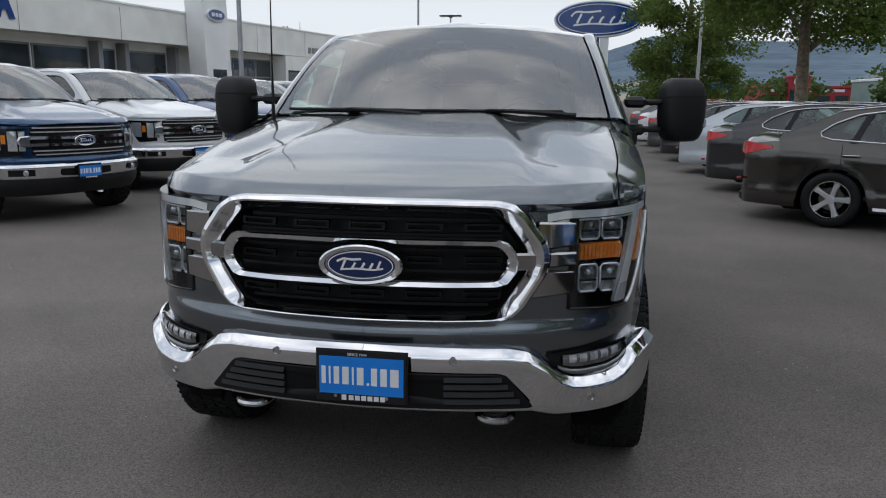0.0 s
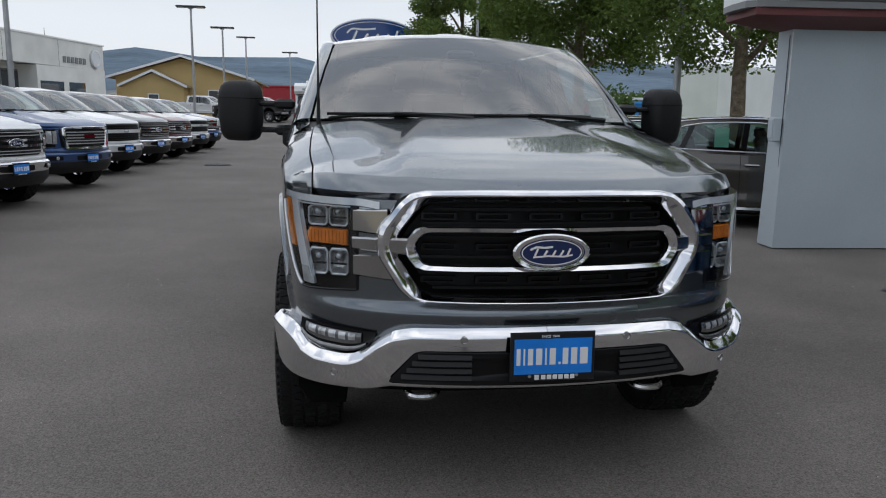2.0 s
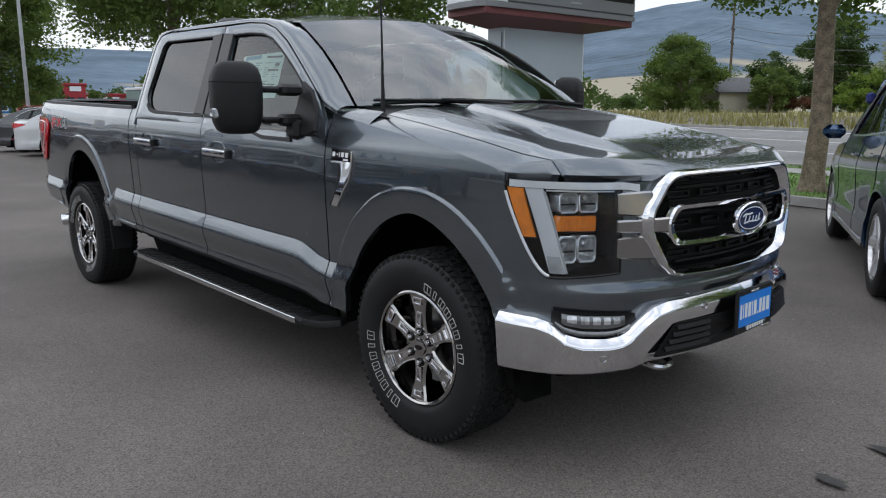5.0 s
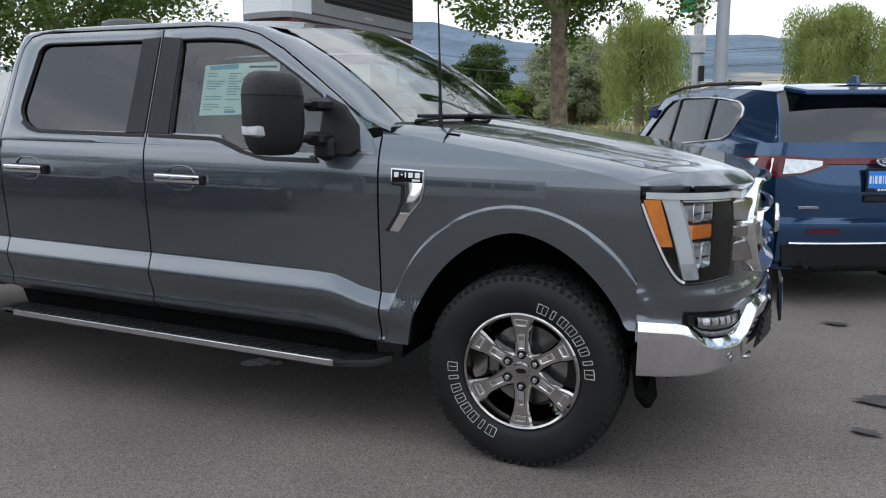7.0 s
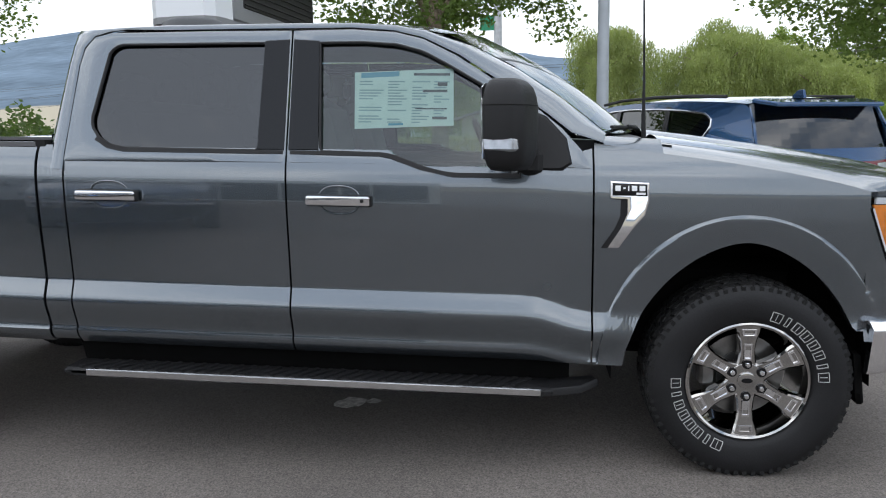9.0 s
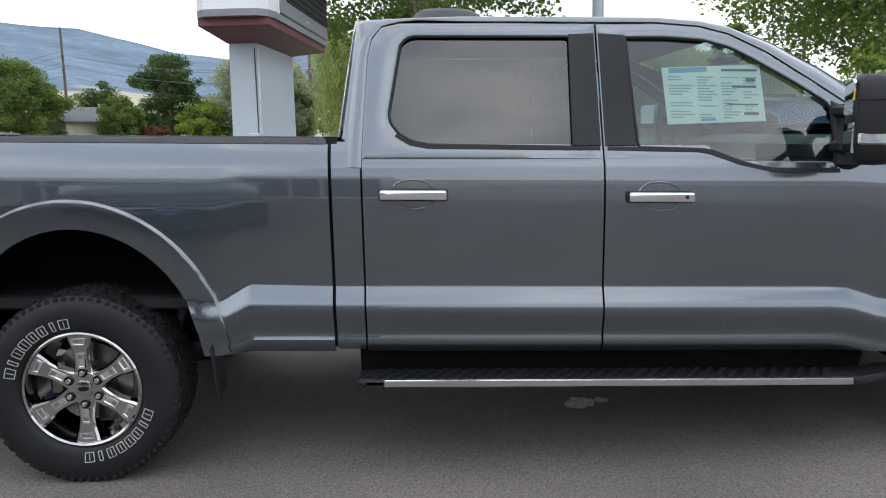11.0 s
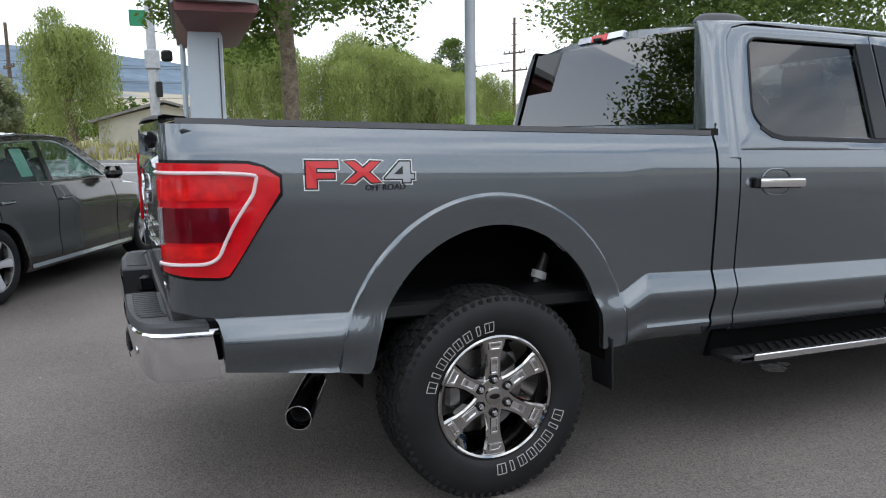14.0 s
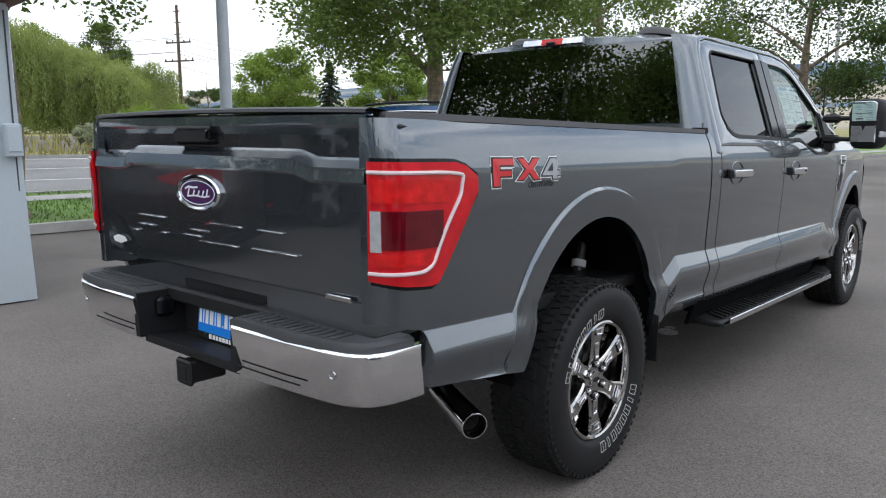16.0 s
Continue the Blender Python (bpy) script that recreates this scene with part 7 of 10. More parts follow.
def sedan(label, paint, m, group="sedans in the parking row"):
    T, wx, gx = car("sedan", label, paint, SEDAN, m)
    tagged(T, group=group)
    S = SEDAN
    for sd in (-1, 1):
        # wrap-round tail lamps
        ys = [3.50, 3.62, 3.72, 3.80, 3.855]
        rows = [[(sd * (wx(y, z) + 0.008), y, z) for z in (curve(y, [(3.5, 0.90), (3.86, 0.80)]), 0.90, curve(y, [(3.5, 0.925), (3.86, 0.965)]))] for y in ys]
        rows.append([(sd * 0.42, 3.95, 0.82), (sd * 0.42, 3.945, 0.89), (sd * 0.42, 3.93, 0.95)])
        part("tail_lamp", Geo().grid(rows), RED_LENS, T, "red wrap-round tail lamp")
        part("reflector", Geo().box((sd * 0.66, 3.90, 0.50), (0.14, 0.03, 0.03), 0.008), RED_LENS, T)
        ys = [-0.42, -0.6, -0.75, -0.85, -0.92]
        rows = [[(sd * (wx(y, z) + 0.008), y, z) for z in (curve(y, [(-0.92, 0.56), (-0.42, 0.70)]), curve(y, [(-0.92, 0.61), (-0.42, 0.745)]))] for y in ys]
        rows.append([(sd * 0.45, -1.02, 0.57), (sd * 0.45, -1.01, 0.62)])
        part("headlamp", Geo().grid(rows), CLEAR_LENS, T, "clear swept headlamp")
        part("fog_lamp", Geo().lathe([(-1.02, 0.05), (-1.03, 0.045), (-1.03, 0.001)], 16, "y", (sd * 0.62, 0.09, 0.36)), CLEAR_LENS, T)
    part("front_grille", Geo().box((0, -1.035, 0.58), (0.62, 0.04, 0.11), 0.02), BLACK_GLOSS, T, "black front grille")
    part("bumper_inlet", Geo().box((0, -1.04, 0.36), (0.9, 0.05, 0.12), 0.03), BLACK_PLASTIC, T)
    part("roof_strip", Geo().tube([(gx(y, S["glass"]["top"](y)) * -1 - 0.006, y, S["glass"]["top"](y) + 0.008) for y in (1.22, 1.6, 2.0, 2.4, 2.78)], 0.008, 6), CHROME, T)
    return T, wx, gx

# ---------------------------------------------------------------- ground
def ground_z(x, y):
    """The lot is level; the land rises gently past the road and at the far end of the lot."""
    return max(0.9 * smooth(y, 30, 65), 1.0 * smooth(x, 12, 45), 1.0 * smooth(-y, 40, 90))


KERB = lambda y: 8.30 + 0.13 * (y - 3.0) if y > -6 else 7.13 - 0.05 * (y + 6)
ROAD0 = lambda y: 14.3 + 0.22 * (y - 2.0)
ROAD1 = lambda y: 27.0 + 0.22 * (y - 2.0)


def asphalt(name, color, scale):
    m = mat(name, color, 0.82, var=0.12, scale=scale, bump=0.9, bscale=130, fine=0.55, spec=0.35)
    n, l = m.node_tree.nodes, m.node_tree.links
    b = n["Principled BSDF"]
    src = b.inputs["Base Color"].links[0].from_socket
    tc = n["Texture Coordinate"]
    # large stains and sealed patches, and pale grit
    st = n.new("ShaderNodeTexNoise")
    st.inputs["Scale"].default_value, st.inputs["Detail"].default_value, st.inputs["Roughness"].default_value = 0.22, 6, 0.6
    l.new(tc.outputs["Object"], st.inputs["Vector"])
    mr = n.new("ShaderNodeMapRange")
    mr.inputs["From Min"].default_value, mr.inputs["From Max"].default_value = 0.35, 0.65
    mr.inputs["To Min"].default_value, mr.inputs["To Max"].default_value = 0.82, 1.14
    l.new(st.outputs["Fac"], mr.inputs["Value"])
    vo = n.new("ShaderNodeTexVoronoi")
    vo.inputs["Scale"].default_value = 95
    l.new(tc.outputs["Object"], vo.inputs["Vector"])
    gr = n.new("ShaderNodeMapRange")
    gr.inputs["From Min"].default_value, gr.inputs["From Max"].default_value = 0.0, 0.25
    gr.inputs["To Min"].default_value, gr.inputs["To Max"].default_value = 1.55, 0.95
    l.new(vo.outputs["Distance"], gr.inputs["Value"])
    mm = n.new("ShaderNodeMath")
    mm.operation = "MULTIPLY"
    l.new(mr.outputs[0], mm.inputs[0])
    l.new(gr.outputs[0], mm.inputs[1])
    sc = n.new("ShaderNodeVectorMath")
    sc.operation = "SCALE"
    l.new(src, sc.inputs[0])
    l.new(mm.outputs[0], sc.inputs["Scale"])
    l.new(sc.outputs[0], b.inputs["Base Color"])
    return m


ASPHALT = asphalt("lot_asphalt", (0.166, 0.148, 0.134), 0.9)
ROAD = asphalt("road_asphalt", (0.22, 0.215, 0.21), 0.5)
CONCRETE = mat("kerb_concrete", (0.36, 0.35, 0.33), 0.85, var=0.2, scale=3, bump=0.4, bscale=90, fine=0.15)
LAWN = mat("mown_lawn", (0.115, 0.20, 0.035), 0.95, var=0.3, scale=1.2, bump=0.8, bscale=60, fine=0.35)
DRY = mat("dry_meadow", (0.26, 0.24, 0.09), 0.95, var=0.35, scale=0.6, bump=0.8, bscale=30, fine=0.35)
BARK = mat("bark", (0.21, 0.165, 0.12), 0.95, var=0.4, scale=9, bump=1.0, bscale=40, fine=0.45)
WHITE_LINE = mat("road_paint", (0.72, 0.72, 0.70), 0.7, var=0.25, scale=3)


def sheet(x_of, ys, zoff, name, material, label, cat, skip=None):
    """Strip of land between two edges, laid over the ground."""
    rows = []
    for y in ys:
        xs = x_of(y)
        rows.append([(x, y, ground_z(x, y) + zoff) for x in xs])
    ob = part(name, Geo().grid(rows), material, None, sharp=60)
    return tagged(ob, label, cat, kind="structure")


YS = [-400, -250, -160, -110, -80, -60, -45, -35, -28, -22, -17, -13, -10, -7, -4, -1, 2, 5, 8, 11, 14, 18, 22, 27, 33, 38, 43, 48, 54, 60, 66, 75, 90, 110, 150, 220, 400]
XS = [-400, -200, -120, -80, -50, -35, -20, -10, 0, 6, 9, 12, 15, 18, 21, 24, 27, 30, 34, 38, 42, 46, 52, 60, 80, 110, 160, 240, 400]
sheet(lambda y: XS, YS, -0.012, "ground", ASPHALT, "worn dark grey parking lot asphalt", "ground")


def spread(a, b, n):
    return [lerp(a, b, k / n) for k in range(n + 1)]


sheet(lambda y: spread(KERB(y) + 0.15, ROAD0(y) - 0.2, 6), [y for y in YS if -120 < y < 60], 0.10, "lawn", LAWN, "mown green grass verge", "lawn")
sheet(lambda y: spread(lerp(KERB(y), ROAD0(y), 0.66), lerp(KERB(y), ROAD0(y), 0.66) + 1.1, 2), [y for y in YS if -120 < y < 60], 0.115, "pavement", CONCRETE, "pale concrete footpath", "pavement")
sheet(lambda y: spread(ROAD0(y), ROAD1(y), 8), [y for y in YS if -260 < y < 260], 0.012, "road", ROAD, "grey asphalt road with faded lines", "road")
sheet(lambda y: spread(ROAD1(y) + 0.2, ROAD1(y) + 330, 14), YS, 0.05, "meadow", DRY, "dry yellow-green meadow", "meadow")
for off, w in ((0.5, 0.14), (4.4, 0.12), (8.2, 0.12), (12.2, 0.14)):
    sheet(lambda y: [ROAD0(y) + off, ROAD0(y) + off + w], [y for y in YS if -160 < y < 160], 0.018, "road_line", WHITE_LINE, "faded white painted road line", "road marking")
# kerbs as real steps, in cast lengths
for fx, nm in ((KERB, "kerb"), (lambda y: ROAD0(y) - 0.2, "kerb"), (lambda y: ROAD1(y) + 0.02, "kerb")):
    kerb = thing("kerb", "pale cast concrete kerb", "kerb", kind="structure")
    y = -60.0
    while y < 60:
        a, b = y, y + 2.98
        xa, xb = fx(a), fx(b)
        part("kerb_stone", Geo().slab([(xa, a, ground_z(xa, a)), (xa + 0.16, a, ground_z(xa, a)), (xb + 0.16, b, ground_z(xb, b)), (xb, b, ground_z(xb, b))], (0, 0, 0.13), 0.02), CONCRETE, kerb)
        y += 3.0
# storm drain and dark stains on the lot
drain = thing("storm_drain", "round iron drain grate set in asphalt", "drain", pose(-3.7, 18.0, 0))
part("drain_rim", Geo().lathe([(-0.01, 0.38), (0.008, 0.38), (0.008, 0.34), (-0.01, 0.34)], 32, "z"), STEEL_DARK, drain)
for k in range(7):
    part("drain_bar", Geo().box((0, -0.27 + 0.09 * k, 0.002), (0.62 * math.sqrt(1 - (0.27 - 0.09 * k) ** 2 / 0.12), 0.035, 0.012), 0.003), STEEL_DARK, drain)
OIL = mat("oil_stain", (0.055, 0.052, 0.049), 0.6, var=0.35, scale=14, fine=0.3, bscale=120)
rnd = random.Random(11)
for cx, cy, r in ((-0.28, -1.75, 0.05), (-0.22, -1.60, 0.04), (-0.33, -1.9, 0.035), (-0.10, -1.35, 0.04), (0.35, -1.5, 0.09), (3.9, 2.1, 0.06), (2.6, -0.9, 0.05), (1.9, -1.4, 0.05), (-0.42, -2.05, 0.03)):
    pts = [(cx + r * rnd.uniform(0.6, 1.25) * math.cos(t), cy + 1.6 * r * rnd.uniform(0.6, 1.25) * math.sin(t), 0.003) for t in (2 * math.pi * q / 14 for q in range(14))]
    st = part("oil_stain", Geo().add(pts, [tuple(range(14))]), OIL, None, sharp=0)
    tagged(st, "small dark oil stain on the asphalt", "stain", "oil stains", "structure")
# pale patches under the truck
PALE_PATCH = mat("pale_patch_colour", (0.50, 0.49, 0.46), 0.9, var=0.4, scale=30, fine=0.3, bscale=150)
for cx, cy, r in ((-0.27, 1.79, 0.085), (-0.24, 1.675, 0.035)):
    pts = [(cx + r * rnd.uniform(0.7, 1.2) * math.cos(t), cy + r * rnd.uniform(0.7, 1.2) * math.sin(t), 0.003) for t in (2 * math.pi * q / 14 for q in range(14))]
    st = part("pale_patch", Geo().add(pts, [tuple(range(14))]), PALE_PATCH, None, sharp=0)
    tagged(st, "small pale patch on the asphalt", "stain", "pale stains", "structure")
# loose grit
g = Geo()
for _ in range(500):
    x, y = rnd.uniform(-6, 4), rnd.uniform(-4, 8)
    if abs(x) < 1.1 and -1 < y < 5.3:
        continue
    s = rnd.uniform(0.003, 0.008)
    g.box((x, y, s * 0.3), (s * 1.5, s, s), s * 0.3, Matrix.Rotation(rnd.uniform(0, 3), 3, "Z"))
tagged(part("grit", g, mat("pale_grit", (0.36, 0.34, 0.31), 0.9, var=0.3, scale=30), None, sharp=0, merge=False), "scattered pale grit on asphalt", "grit", kind="stuff")

# ---------------------------------------------------------------- trees
def leaf_mat(name, c):
    m = mat(name, c, 0.6, var=0.38, scale=0.9, fine=0.2, bscale=8, spec=0.25)
    n, l = m.node_tree.nodes, m.node_tree.links
    b = n["Principled BSDF"]
    tr = n.new("ShaderNodeBsdfTranslucent")
    tr.inputs[0].default_value = (c[0] * 1.5, c[1] * 1.6, c[2] * 0.8, 1)
    mx = n.new("ShaderNodeMixShader")
    mx.inputs[0].default_value = 0.38
    l.new(b.outputs[0], mx.inputs[1])
    l.new(tr.outputs[0], mx.inputs[2])
    l.new(mx.outputs[0], n["Material Output"].inputs[0])
    return m


LEAF = leaf_mat("ash_leaves", (0.112, 0.158, 0.048))
LEAF_DARK = leaf_mat("dark_leaves", (0.062, 0.098, 0.034))
LEAF_LIGHT = leaf_mat("light_leaves", (0.175, 0.245, 0.055))
LEAF_WILLOW = leaf_mat("willow_leaves", (0.245, 0.285, 0.115))
LEAF_SILVER = leaf_mat("silver_leaves", (0.27, 0.29, 0.225))
LEAF_SPRUCE = leaf_mat("spruce_needles", (0.032, 0.055, 0.045))
LEAF_RED = leaf_mat("reddish_leaves", (0.13, 0.06, 0.04))


def leaves(geo, centre, radius, count, size, rnd, droop=0.0, flat=0.7):
    """Loose clump of single leaves."""
    r = np.random.default_rng(rnd.randrange(1 << 30))
    d = r.normal(size=(count, 3))
    d /= np.linalg.norm(d, axis=1)[:, None]
    d *= (r.random(count) ** 0.45)[:, None]
    p = np.array(centre) + d * np.array((radius, radius, radius * flat))
    p[:, 2] -= droop * (d[:, 0] ** 2 + d[:, 1] ** 2) * radius
    u = r.normal(size=(count, 3)) * np.array((1, 1, 0.6))
    u[:, 2] -= droop
    u /= np.linalg.norm(u, axis=1)[:, None]
    w = np.cross(u, r.normal(size=(count, 3)))
    w /= np.linalg.norm(w, axis=1)[:, None]
    s = (size * r.uniform(0.6, 1.3, count))[:, None]
    quad = np.stack([p - u * s * 0.5, p + w * s * 0.3, p + u * s * 0.5, p - w * s * 0.3], 1).reshape(-1, 3)
    o = len(geo.v)
    geo.v += [tuple(q) for q in quad.tolist()]
    geo.f += [(i, i + 1, i + 2, i + 3) for i in range(o, o + 4 * count, 4)]


def tree(label, x, y, height, crown_r, trunk_r, leaf, seed, low=0.3, clumps=90, per=45, size=0.10, bark=None, droop=0.0, name="tree", group="trees along the road", lean=(0, 0), squash=1.0, cat="tree"):
    """Tapered trunk with forking limbs and a crown of leaf clumps; low is the crown's foot as a share of the height."""
    rnd = random.Random(seed)
    T = thing(name, label, cat, pose(x, y, ground_z(x, y) + (0.10 if KERB(y) < x < ROAD0(y) else 0)), group)
    g = Geo()
    top = Vector((lean[0], lean[1], height * 0.86))
    trunk = [Vector((0, 0, 0)).lerp(top, t) + Vector((math.sin(t * 5 + seed) * 0.05 * height * 0.15, math.cos(t * 4 + seed) * 0.05 * height * 0.15, 0)) * (t > 0.05) for t in (0, 0.02, 0.05, 0.15, 0.3, 0.45, 0.6, 0.8, 1.0)]
    g.tube(trunk, [trunk_r * k for k in (1.5, 1.2, 1.05, 0.95, 0.85, 0.7, 0.5, 0.28, 0.08)], 12)
    tips = []
    nl = 9
    for k in range(nl):
        t = lerp(max(low * 0.95, 0.16), 0.80, (k + rnd.random() * 0.6) / nl)
        i = t * 8
        base = Vector((0, 0, 0)).lerp(top, t)
        az = k * 2.4 + rnd.uniform(-0.4, 0.4)
        env = math.sin(math.pi * min(1, max(0.12, (t - low) / (1 - low) * 0.75 + 0.28))) ** 0.7
        reach = crown_r * env * rnd.uniform(0.75, 1.0)
        end = base + Vector((math.cos(az) * reach, math.sin(az) * reach, height * rnd.uniform(0.06, 0.22) - droop * reach * 0.3))
        mid = base.lerp(end, 0.5) + Vector((0, 0, reach * 0.12))
        r0 = trunk_r * lerp(0.55, 0.2, t)
        g.tube([base, base.lerp(mid, 0.5) + Vector((0, 0, reach * 0.02)), mid, end], [r0, r0 * 0.75, r0 * 0.5, r0 * 0.12], 7)
        tips += [mid, end, mid.lerp(end, 0.5)]
        for q in range(3):
            a2 = az + rnd.uniform(-1.1, 1.1)
            st = base.lerp(end, rnd.uniform(0.35, 0.8))
            e2 = st + Vector((math.cos(a2), math.sin(a2), rnd.uniform(-0.15, 0.6))) * reach * rnd.uniform(0.3, 0.55)
            g.tube([st, st.lerp(e2, 0.5) + Vector((0, 0, 0.05)), e2], [r0 * 0.35, r0 * 0.22, r0 * 0.06], 5)
            tips += [e2, st.lerp(e2, 0.6)]
    part("trunk", g, bark or BARK, T, "furrowed grey-brown bark", 60, False)
    lg = Geo()
    for k in range(clumps):
        if k < len(tips):
            c = tips[k]
        else:
            h = rnd.uniform(0, 1)
            z = lerp(low, 1.0, h)
            env = (math.sin(math.pi * (0.12 + 0.83 * h) ** 0.8)) ** 0.6
            az = rnd.uniform(0, 2 * math.pi)
            rr = crown_r * env * math.sqrt(rnd.uniform(0.15, 1.0)) * rnd.uniform(0.8, 1.12)
            c = Vector((math.cos(az) * rr + lean[0] * h, math.sin(az) * rr + lean[1] * h, z * height))
        leaves(lg, c, crown_r * rnd.uniform(0.16, 0.30), per, size, rnd, droop * 0.3)
    part("crown", lg, leaf, T, "", 0, False)
    return T


def willow(label, x, y, height, r, seed, leaf=None, strands=700, size=0.19):
    rnd = random.Random(seed)
    T = thing("willow_tree", label, "tree", pose(x, y, ground_z(x, y)), "willows past the road")
    g = Geo()
    g.tube([(0, 0, 0), (0.1, 0, height * 0.2), (0.0, 0.15, height * 0.45), (0.1, 0.1, height * 0.75)], [0.45, 0.36, 0.25, 0.1], 10)
    lg = Geo()
    for k in range(14):
        az = k * 2.4
        e = Vector((math.cos(az) * r * rnd.uniform(0.4, 0.85), math.sin(az) * r * rnd.uniform(0.4, 0.85), height * rnd.uniform(0.52, 0.72)))
        g.tube([(0, 0.1, height * 0.3), Vector((0, 0, height * 0.55)).lerp(e, 0.4), e], [0.14, 0.09, 0.02], 6)
    part("trunk", g, BARK, T, "grey-brown bark", 60, False)
    # strands fall from lobes of uneven height, so that the outline is broken
    lobes = []
    for k in range(11):
        la, lr = k * 2.4 + rnd.uniform(-0.4, 0.4), r * math.sqrt((k + 0.3) / 11) * 0.78
        lobes.append((math.cos(la) * lr, math.sin(la) * lr, height * (1.0 - 0.34 * (lr / r) ** 2) * rnd.uniform(0.78, 1.03), r * rnd.uniform(0.24, 0.42)))
    for k in range(strands):
        lx, ly, lz, lw = lobes[k % 11]
        az, dd = rnd.uniform(0, 2 * math.pi), math.sqrt(rnd.random())
        px, py = lx + math.cos(az) * lw * dd, ly + math.sin(az) * lw * dd
        rr = math.hypot(px, py)
        zt = lz - lw * 0.55 * dd * dd + rnd.uniform(-0.25, 0.1)
        ln = min(zt - 0.15, rnd.uniform(0.25, 0.85) * height * (0.55 + 0.6 * rr / r))
        m = int(14 + ln * 7)
        sway = (rnd.uniform(-0.25, 0.25), rnd.uniform(-0.25, 0.25))
        for q in range(m):
            t = q / m
            p = Vector((px + sway[0] * t + rnd.gauss(0, 0.13), py + sway[1] * t + rnd.gauss(0, 0.13), zt - ln * t))
            u = Vector((rnd.gauss(0, 0.35), rnd.gauss(0, 0.35), -1)).normalized()
            w = u.orthogonal().normalized()
            w = Matrix.Rotation(rnd.uniform(0, 6.28), 3, u) @ w
            s = size * rnd.uniform(0.7, 1.4)
            o = len(lg.v)
            lg.v += [tuple(p), tuple(p + u * s * 0.5 + w * s * 0.2), tuple(p + u * s), tuple(p + u * s * 0.5 - w * s * 0.2)]
            lg.f.append((o, o + 1, o + 2, o + 3))
    part("crown", lg, leaf or LEAF_WILLOW, T, "hanging curtain of leaves", 0, False)
    return T


def conifer(label, x, y, height, r, seed, leaf):
    rnd = random.Random(seed)
    T = thing("spruce_tree", label, "tree", pose(x, y, ground_z(x, y)), "conifers past the road")
    part("trunk", Geo().tube([(0, 0, 0), (0, 0, height * 0.5), (0, 0, height)], [0.22, 0.14, 0.02], 8), BARK, T)
    lg = Geo()
    for k in range(int(height * 16)):
        h = (k + rnd.random()) / (height * 16)
        z = height * (0.06 + 0.94 * h)
        rr = r * (1 - h) ** 0.85 * rnd.uniform(0.65, 1.1) + 0.06
        az = k * 2.4 + rnd.uniform(-0.3, 0.3)
        for q in range(12):
            t = (q + 1) / 12
            p = Vector((math.cos(az) * rr * t, math.sin(az) * rr * t, z - rr * 0.28 * t * t))
            leaves(lg, p, 0.10 + 0.12 * (1 - t), 3, 0.22, rnd)
    part("crown", lg, leaf, T, "layered needle branches", 0, False)
    return T


# along the kerb
tree("young ash tree with loose green crown in the verge", 9.48, 2.44, 8.2, 2.8, 0.16, LEAF, 3, low=0.38, clumps=170, per=300, size=0.10, group="ash trees in the verge")
tree("broad ash tree with dark green crown in the verge", 9.45, -6.9, 8.0, 3.6, 0.24, LEAF, 5, low=0.34, clumps=200, per=300, size=0.105, group="ash trees in the verge")
tree("ash tree with green crown beside the lot", 9.8, -15.0, 8.0, 3.6, 0.2, LEAF, 9, low=0.25, clumps=150, per=200, size=0.12, group="ash trees in the verge")
tree("ash tree with green crown beside the lot", 5.9, -23.0, 8.5, 4.2, 0.22, LEAF_DARK, 12, low=0.2, clumps=150, per=200, size=0.13, group="ash trees in the verge")
tree("broad ash tree with dark green crown beside parked cars", 7.7, 21.6, 10.4, 3.4, 0.20, LEAF, 21, low=0.33, clumps=330, per=260, size=0.125, group="ash trees in the verge")
tree("ash tree with green crown beside parked cars", 9.4, 14.3, 9.6, 3.6, 0.2, LEAF, 22, low=0.31, clumps=260, per=260, size=0.12, group="ash trees in the verge")
tree("tall dense green tree behind the parked cars", 7.6, 44.0, 12.0, 3.5, 0.25, LEAF, 23, low=0.10, clumps=300, per=220, size=0.18)
# past the road
tree("small round green tree past the meadow", 84.0, 36.0, 5.0, 2.7, 0.16, LEAF, 32, low=0.08, clumps=130, per=150, size=0.24)
tree("tall thin-leaved tree past the meadow", 104.0, 36.5, 11.5, 5.0, 0.28, LEAF_DARK, 33, low=0.12, clumps=190, per=150, size=0.34)
tree("low reddish shrub past the meadow", 86.0, 33.2, 2.4, 2.0, 0.1, LEAF_RED, 34, low=0.05, clumps=60, per=90, size=0.2, cat="shrub")
tree("broad dark green tree past the meadow", 78.0, 44.0, 8.4, 4.6, 0.28, LEAF, 35, low=0.06, clumps=220, per=170, size=0.27)
tree("round bright green tree past the meadow", 96.0, 29.6, 5.0, 3.4, 0.18, LEAF_LIGHT, 36, low=0.05, clumps=110, per=130, size=0.28)
tree("spreading green tree past the meadow", 120.0, 52.0, 9.0, 4.6, 0.25, LEAF_DARK, 37, low=0.1, clumps=130, per=140, size=0.36)
tree("tall silvery green tree past the road", 100.0, 22.6, 11.6, 6.8, 0.4, LEAF_SILVER, 41, low=0.04, clumps=330, per=260, size=0.30)
tree("silvery green bush past the road", 62.0, 14.0, 5.6, 3.4, 0.3, LEAF_SILVER, 42, low=0.03, clumps=180, per=190, size=0.28, cat="shrub")
tree("silvery low bush in the meadow", 29.6, -8.0, 1.4, 1.0, 0.06, LEAF_SILVER, 43, low=0.03, clumps=50, per=90, size=0.10, cat="shrub")
willow("pale green weeping willow past the road", 57.0, 7.6, 9.6, 3.4, 51, strands=900)
